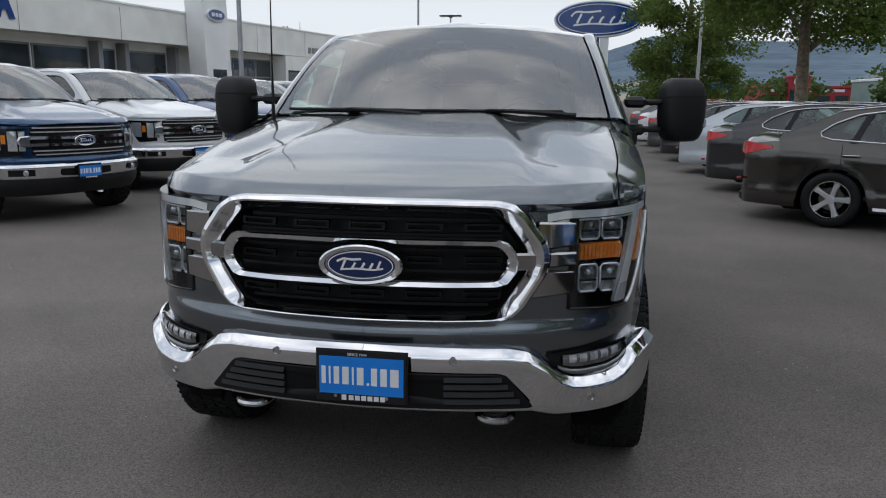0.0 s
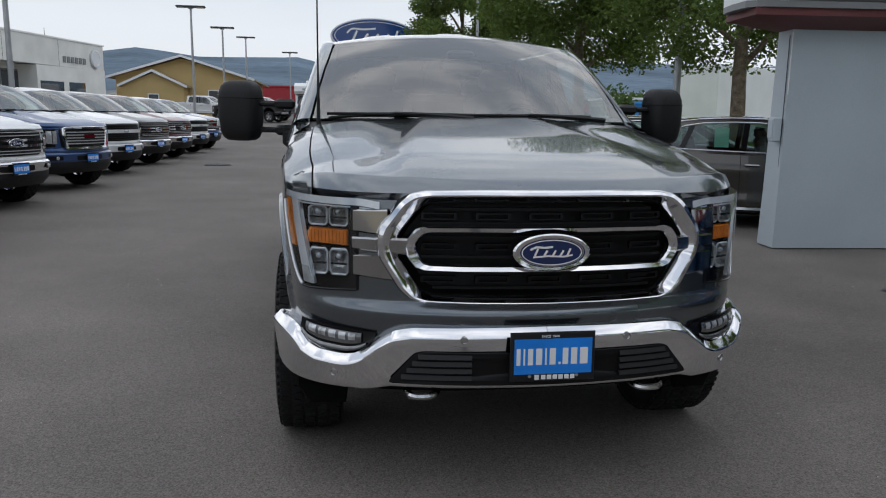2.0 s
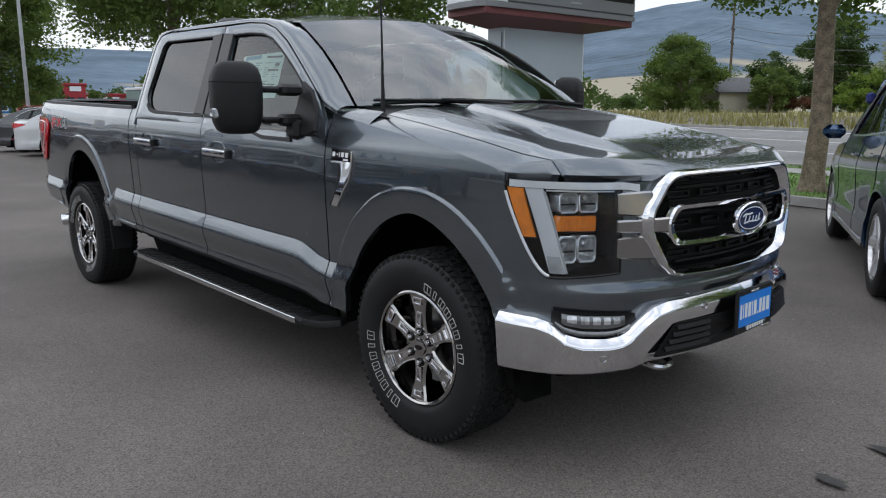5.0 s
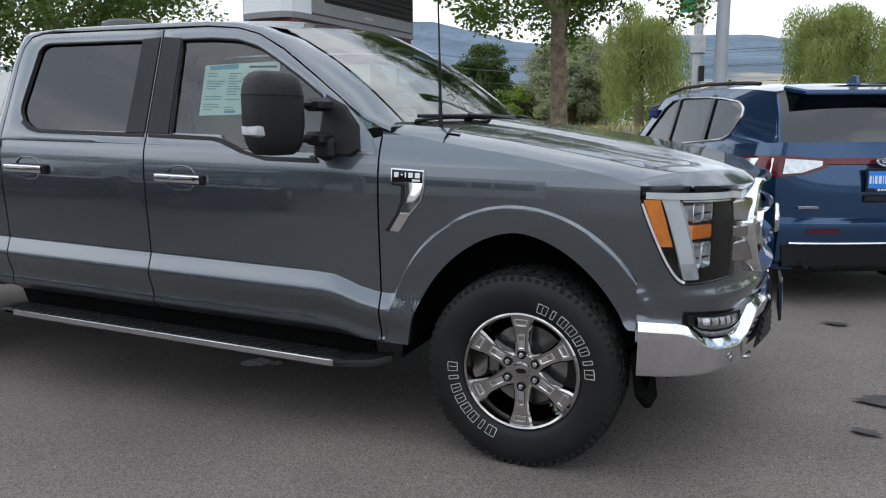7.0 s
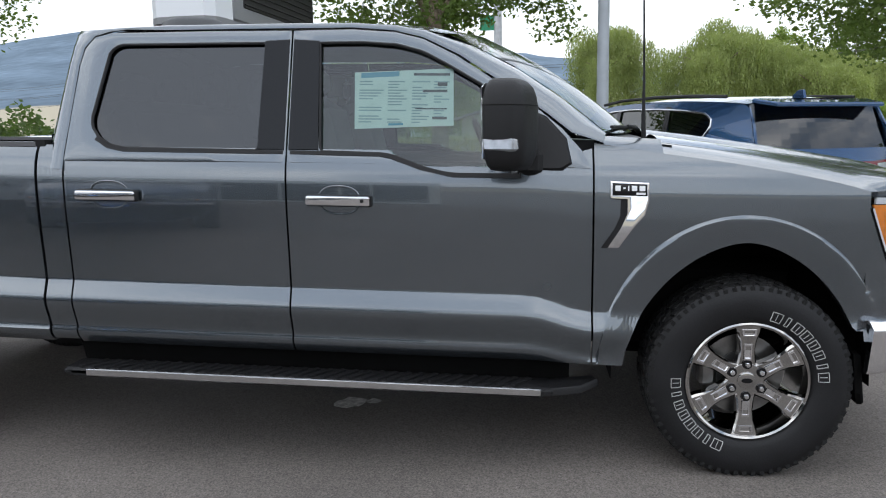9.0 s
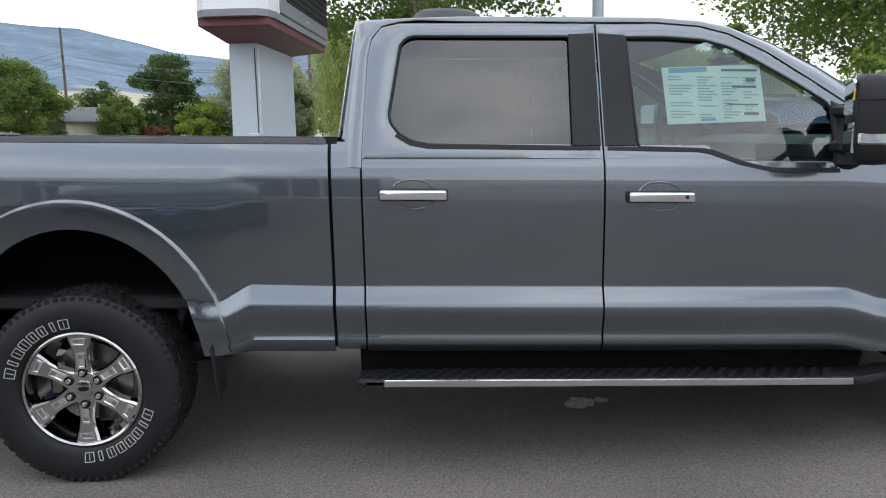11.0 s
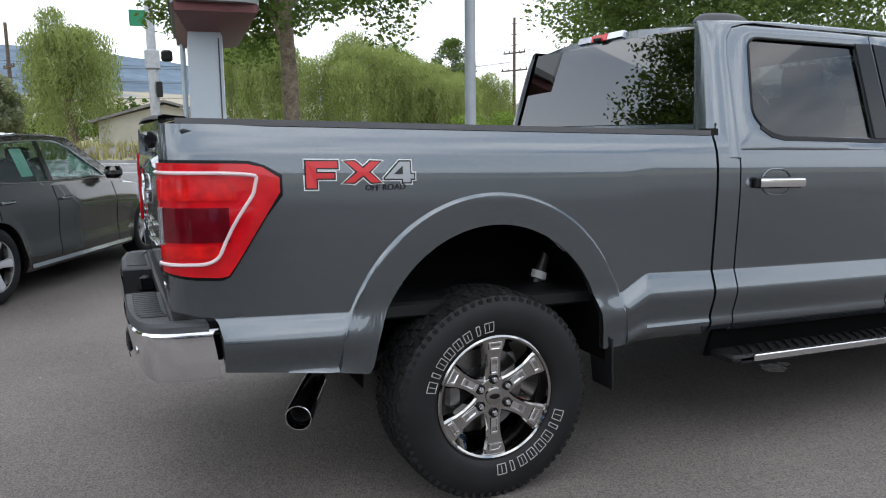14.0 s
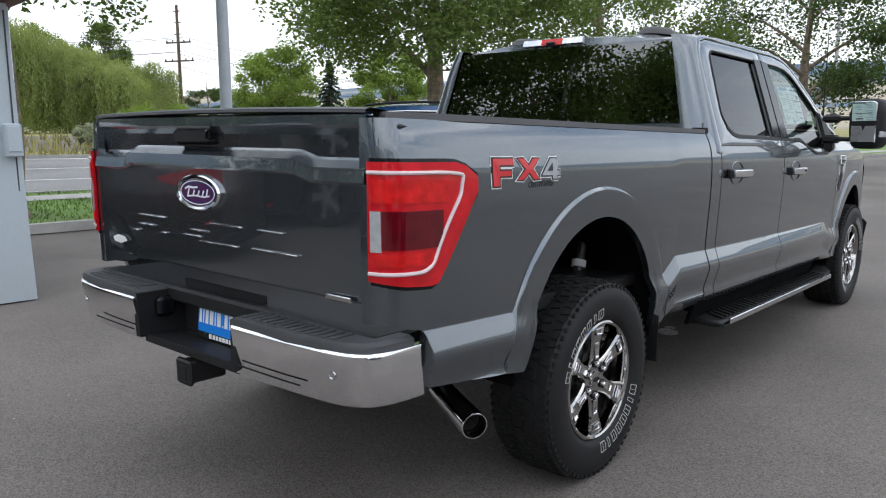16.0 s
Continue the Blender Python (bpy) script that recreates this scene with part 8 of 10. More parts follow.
willow("tall pale green weeping willow past the road", 57.0, -5.6, 9.4, 3.5, 52, strands=950)
willow("broad pale green weeping willow past the road", 60.0, -14.6, 9.6, 6.2, 53, strands=1700)
willow("pale green weeping willow past the road", 66.0, -23.0, 8.8, 6.6, 54, strands=1600)
willow("pale green weeping willow past the road", 70.0, -31.0, 7.4, 4.6, 72, strands=900)
willow("low pale green weeping willow past the road", 58.0, -21.5, 6.6, 4.2, 55, strands=900)
tree("tall green tree behind the willows", 84.0, -34.5, 11.8, 3.8, 0.24, LEAF, 56, low=0.1, clumps=170, per=150, size=0.28)
tree("tall green tree behind the willows", 78.0, -25.0, 10.6, 3.2, 0.22, LEAF_LIGHT, 60, low=0.1, clumps=150, per=150, size=0.26)
tree("bright green maple past the road", 39.6, -25.0, 5.9, 2.9, 0.16, LEAF_LIGHT, 57, low=0.12, clumps=170, per=170, size=0.16)
tree("bright green tree past the road", 33.0, -29.0, 5.6, 2.8, 0.14, LEAF_LIGHT, 61, low=0.08, clumps=150, per=150, size=0.17)
tree("low green shrub past the road", 45.0, -19.5, 2.2, 2.6, 0.1, LEAF_LIGHT, 71, low=0.04, clumps=70, per=120, size=0.18, cat="shrub")
conifer("blue-green spruce past the road", 39.5, -29.5, 5.2, 1.8, 58, LEAF_SPRUCE)
tree("slim grey-green tree past the road", 80.0, -45.0, 7.8, 2.8, 0.14, LEAF_DARK, 59, low=0.1, clumps=70, per=104, size=0.187)
conifer("dark spruce past the road", 63.0, 59.5, 6.4, 1.7, 62, LEAF_SPRUCE)
conifer("tall dark spruce past the road", 64.8, 57.4, 8.2, 2.2, 63, LEAF_SPRUCE)
conifer("dark spruce past the road", 60.0, 62.5, 5.5, 1.6, 64, LEAF_SPRUCE)
tree("dark green tree past the road", 70.0, 66.0, 7.0, 4.0, 0.2, LEAF_DARK, 65, low=0.05, clumps=90, per=104, size=0.245)
tree("dark tree behind the dealership", -26.0, 72.0, 9.2, 2.2, 0.2, LEAF_DARK, 66, low=0.2, clumps=70, per=104, size=0.259, group="far trees")
tree("dark tree behind the dealership", -33.0, 74.0, 8.6, 3.0, 0.2, LEAF_DARK, 67, low=0.2, clumps=70, per=104, size=0.259, group="far trees")
tree("dark tree behind the tan building", -13.0, 95.0, 7.0, 2.6, 0.2, LEAF_DARK, 68, low=0.1, clumps=60, per=104, size=0.288, group="far trees")
tree("dark tree at the end of the lot", 2.0, 90.0, 5.0, 3.0, 0.2, LEAF_DARK, 69, low=0.05, clumps=60, per=104, size=0.288, group="far trees")
# far woods, too many to count
g = Geo()
rnd = random.Random(77)
for k in range(520):
    a = radians(rnd.uniform(-75, 115))
    d = rnd.uniform(95, 230)
    x, y = d * math.cos(a), 10 + d * math.sin(a)
    if -14 < x < 14 and y < 140:
        continue
    h = rnd.uniform(2.5, 6.5)
    for q in range(5):
        leaves(g, (x + rnd.uniform(-1.5, 1.5), y + rnd.uniform(-1.5, 1.5), ground_z(x, y) + h * rnd.uniform(0.2, 0.8)), h * 0.38, 26, 0.85, rnd)
tagged(part("far_woods", g, LEAF_DARK, None, sharp=0, merge=False), "distant belt of dark green trees", "woods", kind="stuff")
# meadow tufts along the far side of the road
g = Geo()
for k in range(9000):
    y = rnd.uniform(-45, 55)
    x = ROAD1(y) + 0.6 + rnd.random() ** 1.6 * 14
    z = ground_z(x, y) + 0.05
    h = rnd.uniform(0.15, 0.55)
    az = rnd.uniform(0, 6.28)
    o = len(g.v)
    dx, dy = math.cos(az) * 0.05, math.sin(az) * 0.05
    g.v += [(x - dx, y - dy, z), (x + dx, y + dy, z), (x + rnd.gauss(0, 0.1), y + rnd.gauss(0, 0.1), z + h)]
    g.f.append((o, o + 1, o + 2))
tagged(part("meadow_grass", g, DRY, None, sharp=0, merge=False), "tall dry yellowish grass beside the road", "grass", kind="stuff")
g = Geo()
for k in range(16000):
    y = rnd.uniform(-12, 22)
    x = lerp(KERB(y) + 0.18, ROAD0(y) - 0.25, rnd.random())
    t = (x - KERB(y)) / (ROAD0(y) - KERB(y))
    if 0.645 < t < 0.86:
        continue
    z = ground_z(x, y) + 0.10
    az = rnd.uniform(0, 6.28)
    o = len(g.v)
    dx, dy = math.cos(az) * 0.012, math.sin(az) * 0.012
    g.v += [(x - dx, y - dy, z), (x + dx, y + dy, z), (x + rnd.gauss(0, 0.03), y + rnd.gauss(0, 0.03), z + rnd.uniform(0.04, 0.09))]
    g.f.append((o, o + 1, o + 2))
tagged(part("lawn_grass", g, LAWN, None, sharp=0, merge=False), "short mown grass blades in the verge", "grass", kind="stuff")

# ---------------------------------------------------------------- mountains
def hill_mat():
    # the bluish base colour has the haze of distance painted in
    m = mat("haze_tinted_hillside", (0.150, 0.196, 0.245), 1.0, var=0.22, scale=0.006, fine=0.16, bscale=0.05, spec=0.0)
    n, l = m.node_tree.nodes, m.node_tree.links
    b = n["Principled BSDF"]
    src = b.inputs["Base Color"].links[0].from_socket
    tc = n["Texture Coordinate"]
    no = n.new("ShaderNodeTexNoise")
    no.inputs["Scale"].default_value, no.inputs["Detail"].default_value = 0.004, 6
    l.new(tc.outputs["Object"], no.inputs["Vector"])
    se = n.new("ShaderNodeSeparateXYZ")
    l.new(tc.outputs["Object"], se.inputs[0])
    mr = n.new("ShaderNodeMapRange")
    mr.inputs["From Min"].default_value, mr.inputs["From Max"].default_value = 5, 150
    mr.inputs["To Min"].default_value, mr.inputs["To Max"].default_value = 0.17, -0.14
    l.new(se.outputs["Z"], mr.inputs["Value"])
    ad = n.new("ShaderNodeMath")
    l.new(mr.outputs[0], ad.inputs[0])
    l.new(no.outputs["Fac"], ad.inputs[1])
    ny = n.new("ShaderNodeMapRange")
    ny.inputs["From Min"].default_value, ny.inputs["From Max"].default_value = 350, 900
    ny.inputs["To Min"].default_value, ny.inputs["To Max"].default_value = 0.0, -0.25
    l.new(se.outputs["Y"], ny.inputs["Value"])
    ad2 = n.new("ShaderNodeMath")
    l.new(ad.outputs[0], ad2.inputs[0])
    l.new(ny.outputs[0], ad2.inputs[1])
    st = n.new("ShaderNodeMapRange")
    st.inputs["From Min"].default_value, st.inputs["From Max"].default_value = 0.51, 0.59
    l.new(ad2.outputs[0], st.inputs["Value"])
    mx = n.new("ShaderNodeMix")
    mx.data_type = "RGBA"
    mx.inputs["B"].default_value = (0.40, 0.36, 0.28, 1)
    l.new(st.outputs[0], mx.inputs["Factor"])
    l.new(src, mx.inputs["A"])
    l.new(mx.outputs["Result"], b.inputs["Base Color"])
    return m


RIDGE = [(-180, 4.5), (-120, 5.0), (-60, 4.0), (-35, 2.5), (-20, 2.2), (-13, 3.6), (-9, 4.4), (-5, 5.2), (0, 5.9), (6, 6.0), (13, 5.6), (17, 6.1), (23, 7.3), (28, 7.7), (34, 6.6), (43, 4.4), (60, 3.6), (84, 4.4), (88, 3.2), (92, 4.1), (99, 4.0), (103, 4.3), (112, 3.2), (130, 4.0), (180, 4.5)]
rows = []
for k in range(361):
    az = -180 + k
    el = curve(az, RIDGE)
    H = 1900 * math.tan(radians(el))
    row = []
    for t in [q / 24 for q in range(25)] + [1.15]:
        d = lerp(330, 1900, min(t, 1.0)) if t <= 1 else 2300
        nz = noise.noise(Vector((math.cos(radians(az)) * 6, math.sin(radians(az)) * 6, t * 2))) * 0.14 + noise.noise(Vector((math.cos(radians(az)) * 22, math.sin(radians(az)) * 22, t * 3))) * 0.05
        h = H * (t ** 1.5) * (1 + nz * (0.4 + 0.6 * (1 - t))) if t <= 1 else H * 0.5
        row.append((d * math.cos(radians(az)), d * math.sin(radians(az)), h - 2 * (t == 0)))
    rows.append(row)
tagged(part("mountains", Geo().grid(rows), hill_mat(), None, sharp=80), "forested hills coloured blue for haze, with bare tan slopes", "mountains", kind="structure")

# ---------------------------------------------------------------- buildings
STUCCO = mat("pale_grey_stucco", (0.82, 0.82, 0.78), 0.85, var=0.08, scale=0.8, bump=0.3, bscale=60, fine=0.06)
STUCCO_WHITE = mat("white_panel", (0.82, 0.83, 0.82), 0.5, var=0.06, scale=0.7, fine=0.04)
TAN_WALL = mat("tan_wall", (0.52, 0.38, 0.17), 0.85, var=0.08, scale=0.5, fine=0.08)
TAN_ROOF = mat("brown_shingles", (0.28, 0.22, 0.14), 0.9, var=0.15, scale=1.5, fine=0.2, bscale=6)
RED_WALL = mat("red_cladding", (0.36, 0.03, 0.04), 0.7, var=0.1, scale=1)
BLUE_WALL = mat("blue_cladding", (0.02, 0.22, 0.55), 0.6, var=0.1, scale=1)
GREEN_WALL = mat("grey_green_cladding", (0.20, 0.27, 0.25), 0.7, var=0.1, scale=1)
DARK_ROOF = mat("dark_shingles", (0.10, 0.10, 0.105), 0.9, var=0.2, scale=2, fine=0.2, bscale=5)
GREY_ROOF = mat("grey_shingles", (0.20, 0.19, 0.18), 0.9, var=0.2, scale=2, fine=0.2, bscale=5)
BEIGE = mat("beige_siding", (0.45, 0.42, 0.36), 0.85, var=0.1, scale=1)
SHOP_GLASS = mat("dark_shop_glass", (0.035, 0.045, 0.055), 0.04, var=0.3, scale=0.7, coat=0.5, spec=0.8)
GALV = mat("galvanised_steel", (0.42, 0.43, 0.44), 0.45, 0.7, var=0.12, scale=4)
POLE_PAINT = mat("grey_painted_pole", (0.40, 0.43, 0.46), 0.5, var=0.1, scale=3)
WOOD_POLE = mat("weathered_pole", (0.12, 0.09, 0.07), 0.9, var=0.25, scale=4, bump=0.5, bscale=30)
SIGN_BLUE = mat("sign_blue", (0.006, 0.05, 0.22), 0.25, var=0.06, scale=0.5, coat=0.5)
SIGN_WHITE = mat("sign_white", (0.78, 0.80, 0.82), 0.35, var=0.05, scale=0.7)
PILLAR_PAINT = mat("pale_blue_grey_paint", (0.47, 0.53, 0.57), 0.55, var=0.06, scale=0.9, bump=0.15, bscale=80, fine=0.04)
MAROON_TRIM = mat("maroon_trim", (0.17, 0.05, 0.05), 0.55, var=0.15, scale=2, fine=0.08)
CABINET_GREY = mat("grey_cabinet", (0.22, 0.225, 0.23), 0.5, var=0.1, scale=1.2)
LED_BLACK = mat("led_face", (0.012, 0.011, 0.011), 0.6, var=0.2, scale=30, bump=0.3, bscale=120)


def dealership():
    A, B = Vector((-27.9, 4.0, 0)), Vector((-17.4, 55.5, 0))
    d = (B - A).normalized()
    L = (B - A).length
    n = Vector((d.y, -d.x, 0))         # towards the lot
    T = thing("dealership_building", "long pale grey dealership with dark shop windows", "building")
    def Q(s, o, z):
        p = A + d * s + n * o
        return (p.x, p.y, z + 0.25 * smooth(p.y, 30, 65))
    def blk(name, s0, s1, o0, o1, z0, z1, m, label="", parent=None, bev=0.02):
        return part(name, Geo().slab([Q(s0, o0, z0), Q(s1, o0, z0), Q(s1, o1, z0), Q(s0, o1, z0)], (0, 0, z1 - z0), bev), m, parent or T, label)
    blk("wall", 0, L, -14, -0.35, 0, 5.3, STUCCO)
    fascia = blk("fascia", 0, L, -0.8, 0.9, 4.05, 5.75, STUCCO, "smooth pale fascia band", bev=0.05)
    blk("roof_edge", -0.1, L + 0.1, -14, 0.95, 5.75, 5.85, STUCCO_WHITE, bev=0.02)
    for k in range(1, 9):
        s = L * k / 9
        blk("fascia_joint", s - 0.012, s + 0.012, 0.9, 0.904, 4.1, 5.7, GREY_PLASTIC, parent=fascia, bev=0)
    s = 0.5
    rnd = random.Random(5)
    while s < L - 9:
        w = rnd.choice((1.2, 2.4, 2.4, 3.2))
        if not 33.0 < s + w / 2 < 37.6:
            fr = blk("window_frame", s, s + w, -0.36, -0.28, 0.5, 3.75, CABINET_GREY, "aluminium shop window")
            blk("pane", s + 0.07, s + w - 0.07, -0.30, -0.262, 0.6, 2.55, SHOP_GLASS, parent=fr, bev=0)
            blk("pane", s + 0.07, s + w - 0.07, -0.30, -0.262, 2.65, 3.65, SHOP_GLASS, parent=fr, bev=0)
        s += w + 0.12
        if rnd.random() < 0.5:
            blk("column", s, s + 0.28, -0.3, 0.3, 0, 4.05, CABINET_GREY, "grey steel column")
            s += 0.45
    blk("end_wall", L - 8.5, L, -0.4, 0.95, 0, 4.06, STUCCO, "plain pale end wall")
    blk("entrance", L - 8.2, L - 5.6, 0.955, 0.99, 0.3, 3.1, SHOP_GLASS, "dark entrance glass")
    blk("entrance", L - 4.9, L - 2.9, 0.955, 0.99, 0.3, 3.1, SHOP_GLASS, "dark entrance glass")
    for k in range(6):
        blk("sign_bar", L - 5.4 + 0.5 * k, L - 5.05 + 0.5 * k, 0.905, 0.95, 4.35, 4.75, CABINET_GREY, "grey sign letter bars", bev=0.01)
    c = A + d * (L - 1.3) + n * 0.95
    part("round_sign", Geo().loops([[Vector((c.x, c.y, 5.0)) + d * (r * math.cos(t)) + Vector((0, 0, r * math.sin(t))) + n * o for t in (2 * math.pi * q / 24 for q in range(24))] for r, o in ((.62, 0), (.62, .12), (.5, .14), (.48, .1))], False, True), SIGN_WHITE, T, "round white wall sign")
    for k, x0 in enumerate((22.15, 20.9, 19.7)):
        z0 = 4.55
        part("fascia_letter", Geo().slab([Q(x0 + u, 0.91, z0 + v) for u, v in ((0, 0), (0.28, 0), (0.40, 0.35), (0.62, 0.35), (0.74, 0), (1.0, 0), (0.62, 1.05), (0.38, 1.05))], n * 0.08), SIGN_BLUE, T, "blue fascia sign block")
    # tower slab with its oval
    s0, s1 = 34.2, 36.4
    tw = part("sign_tower", Geo().loops([[Q(s0 - 0.25 + e, 0.95, z), Q(s1 - 0.25 + e, 0.95, z), Q(s1 - 0.25 + e, 2.1, z), Q(s0 - 0.25 + e, 2.1, z)] for z, e in ((0, 0.4), (3.3, 0.2), (6.9, 0.0))], True, True), STUCCO_WHITE, T, "white leaning sign tower")
    c = Vector(Q((s0 + s1) / 2 - 0.2, 2.1, 5.85))
    def E(a, b, o):
        return [c + d * (a * math.cos(t)) + Vector((0, 0, b * math.sin(t))) + n * o for t in (2 * math.pi * q / 36 for q in range(36))]
    ov = part("oval_sign", Geo().loops([E(.80, .36, .0), E(.80, .36, .10), E(.74, .31, .12), E(.73, .30, .10)], False, True), SIGN_WHITE, tw, "white rimmed oval sign")
    part("oval_field", Geo().loops([E(.70, .275, .10), E(.70, .275, .125)], False, True), SIGN_BLUE, ov, "dark blue field")
    g = Geo()
    for x0, x1 in ((-.45, -.2), (-.12, .08), (.16, .24), (.30, .46)):
        g.slab([c + d * -x + Vector((0, 0, z)) + n * .126 for x, z in ((x0, -.1), (x1, -.1), (x1, .1), (x0, .1))], n * .01)
    part("oval_bars", g, SIGN_WHITE, ov, "white strokes", 0)
    part("tower_door", Geo().slab([Q(s0 + 0.5, 2.1, 0), Q(s1 - 0.5, 2.1, 0), Q(s1 - 0.5, 2.1, 2.9), Q(s0 + 0.5, 2.1, 2.9)], n * 0.03), SHOP_GLASS, tw)
    return T


dealership()


def gable_house(name, label, x, y, w, dep, eave, ridge, turn, wall, roof, cat="house", windows=3, overhang=0.5):
    """House with a pitched roof, its ridge along its own y."""
    T = thing(name, label, cat, pose(x, y, ground_z(x, y), 0, 0, turn))
    hw, hd = w / 2, dep / 2
    g = Geo().loops([[(-hw, -hd, 0), (hw, -hd, 0), (hw, -hd, eave), (0, -hd, ridge - 0.15), (-hw, -hd, eave)], [(-hw, hd, 0), (hw, hd, 0), (hw, hd, eave), (0, hd, ridge - 0.15), (-hw, hd, eave)]], True, True)
    part("wall", g, wall, T, sharp=30)
    for sg in (-1, 1):
        k = (ridge - eave) / hw
        part("roof", Geo().slab([(0, -hd - overhang, ridge), (sg * (hw + overhang), -hd - overhang, eave - k * overhang), (sg * (hw + overhang), hd + overhang, eave - k * overhang), (0, hd + overhang, ridge)], (0, 0, 0.18)), roof, T)
        part("fascia_board", Geo().slab([(0, -hd - overhang - 0.03, ridge - 0.05), (sg * (hw + overhang), -hd - overhang - 0.03, eave - k * overhang - 0.05), (sg * (hw + overhang), -hd - overhang - 0.03, eave - k * overhang + 0.2), (0, -hd - overhang - 0.03, ridge + 0.2)], (0, 0.04, 0)), SIGN_WHITE, T)
    for k in range(windows):
        xx = lerp(-hw * 0.7, hw * 0.7, (k + 0.5) / windows)
        wd = part("window", Geo().box((xx, -hd - 0.02, eave * 0.55), (1.1, 0.08, 1.2), 0.01), SIGN_WHITE, T)
        part("pane", Geo().box((xx, -hd - 0.05, eave * 0.55), (0.94, 0.05, 1.04), 0.0), SHOP_GLASS, wd)
    return T


gable_house("tan_building", "tan building with a low gabled roof", -15.8, 92, 13.5, 20, 4.2, 6.3, 0, TAN_WALL, TAN_ROOF, "building", 3, 0.8)
gable_house("tan_annex", "tan gabled annex with white trim", -18.2, 80.5, 6.0, 3.0, 3.2, 4.6, 0, TAN_WALL, TAN_ROOF, "building", 1, 0.4)


def box_shop(name, label, x, y, w, dep, h, turn, wall, trim, bands=()):
    T = thing(name, label, "building", pose(x, y, ground_z(x, y), 0, 0, turn))
    part("wall", Geo().box((0, 0, h / 2), (w, dep, h), 0.05), wall, T)
    part("parapet", Geo().box((0, 0, h + 0.05), (w + 0.3, dep + 0.3, 0.35), 0.05), trim, T)
    n = max(2, int(w / 2.6))
    for k in range(n):
        xx = lerp(-w / 2, w / 2, (k + 0.5) / n)
        wd = part("window", Geo().box((xx, -dep / 2 - 0.02, h * 0.32), (w / n * 0.8, 0.08, h * 0.5), 0.01), trim, T)
        part("pane", Geo().box((xx, -dep / 2 - 0.06, h * 0.32), (w / n * 0.72, 0.04, h * 0.44), 0.0), SHOP_GLASS, wd)
    for z, hh, x0, x1 in bands:
        part("sign_band", Geo().box(((x0 + x1) / 2, -dep / 2 - 0.06, z), (x1 - x0, 0.1, hh), 0.01), SIGN_WHITE, T, "white sign band")
    return T


box_shop("red_shop", "low red shop with white sign bands", 36.5, 125, 13, 10, 2.6, 0, RED_WALL, RED_WALL, ((2.1, 0.4, -5.5, -1.5), (2.1, 0.4, 0.5, 5.5)))
box_shop("red_gable", "small red roof sign block", 35.0, 119, 3.0, 2, 4.0, 0, RED_WALL, RED_WALL, ((3.4, 0.7, -0.8, 0.8),))
box_shop("blue_shop", "low bright blue shop with grey base", 47.0, 92, 14, 8, 2.3, -22, BLUE_WALL, BLUE_WALL, ((1.9, 0.35, -6.0, -4.2),))
box_shop("green_shop", "low grey-green shop with a white trim", 47, 108, 13, 10, 3.2, 0, GREEN_WALL, SIGN_WHITE, ((2.4, 0.6, -2, 0),))
box_shop("red_store", "long low red store at the end of the street", -3.5, 140, 20, 10, 5.2, 0, RED_WALL, RED_WALL)
box_shop("far_blue_shop", "low blue shop in the distance", 16.5, 96, 7, 8, 3.0, 0, BLUE_WALL, SIGN_WHITE)
gable_house("grey_roof_house", "house with a grey pitched roof", 88.0, 44.0, 13, 9, 2.4, 4.2, 60, BEIGE, DARK_ROOF)
gable_house("small_house", "small house with a dark pitched roof", 98.0, 50.0, 10, 8, 2.2, 4.0, 70, BEIGE, DARK_ROOF)
gable_house("street_house", "house with a broad grey roof", 58.0, 0.6, 9.0, 8, 1.6, 2.9, 78, BEIGE, GREY_ROOF)
rnd = random.Random(8)
for k in range(14):
    a = radians(rnd.uniform(-25, 40))
    dd = rnd.uniform(130, 260)
    gable_house("far_house", "small distant house with pale walls", dd * math.cos(a), dd * math.sin(a), rnd.uniform(8, 14), 8, 2.6, 4.2, rnd.uniform(0, 180), rnd.choice((BEIGE, SIGN_WHITE, STUCCO)), rnd.choice((GREY_ROOF, DARK_ROOF)), windows=2)

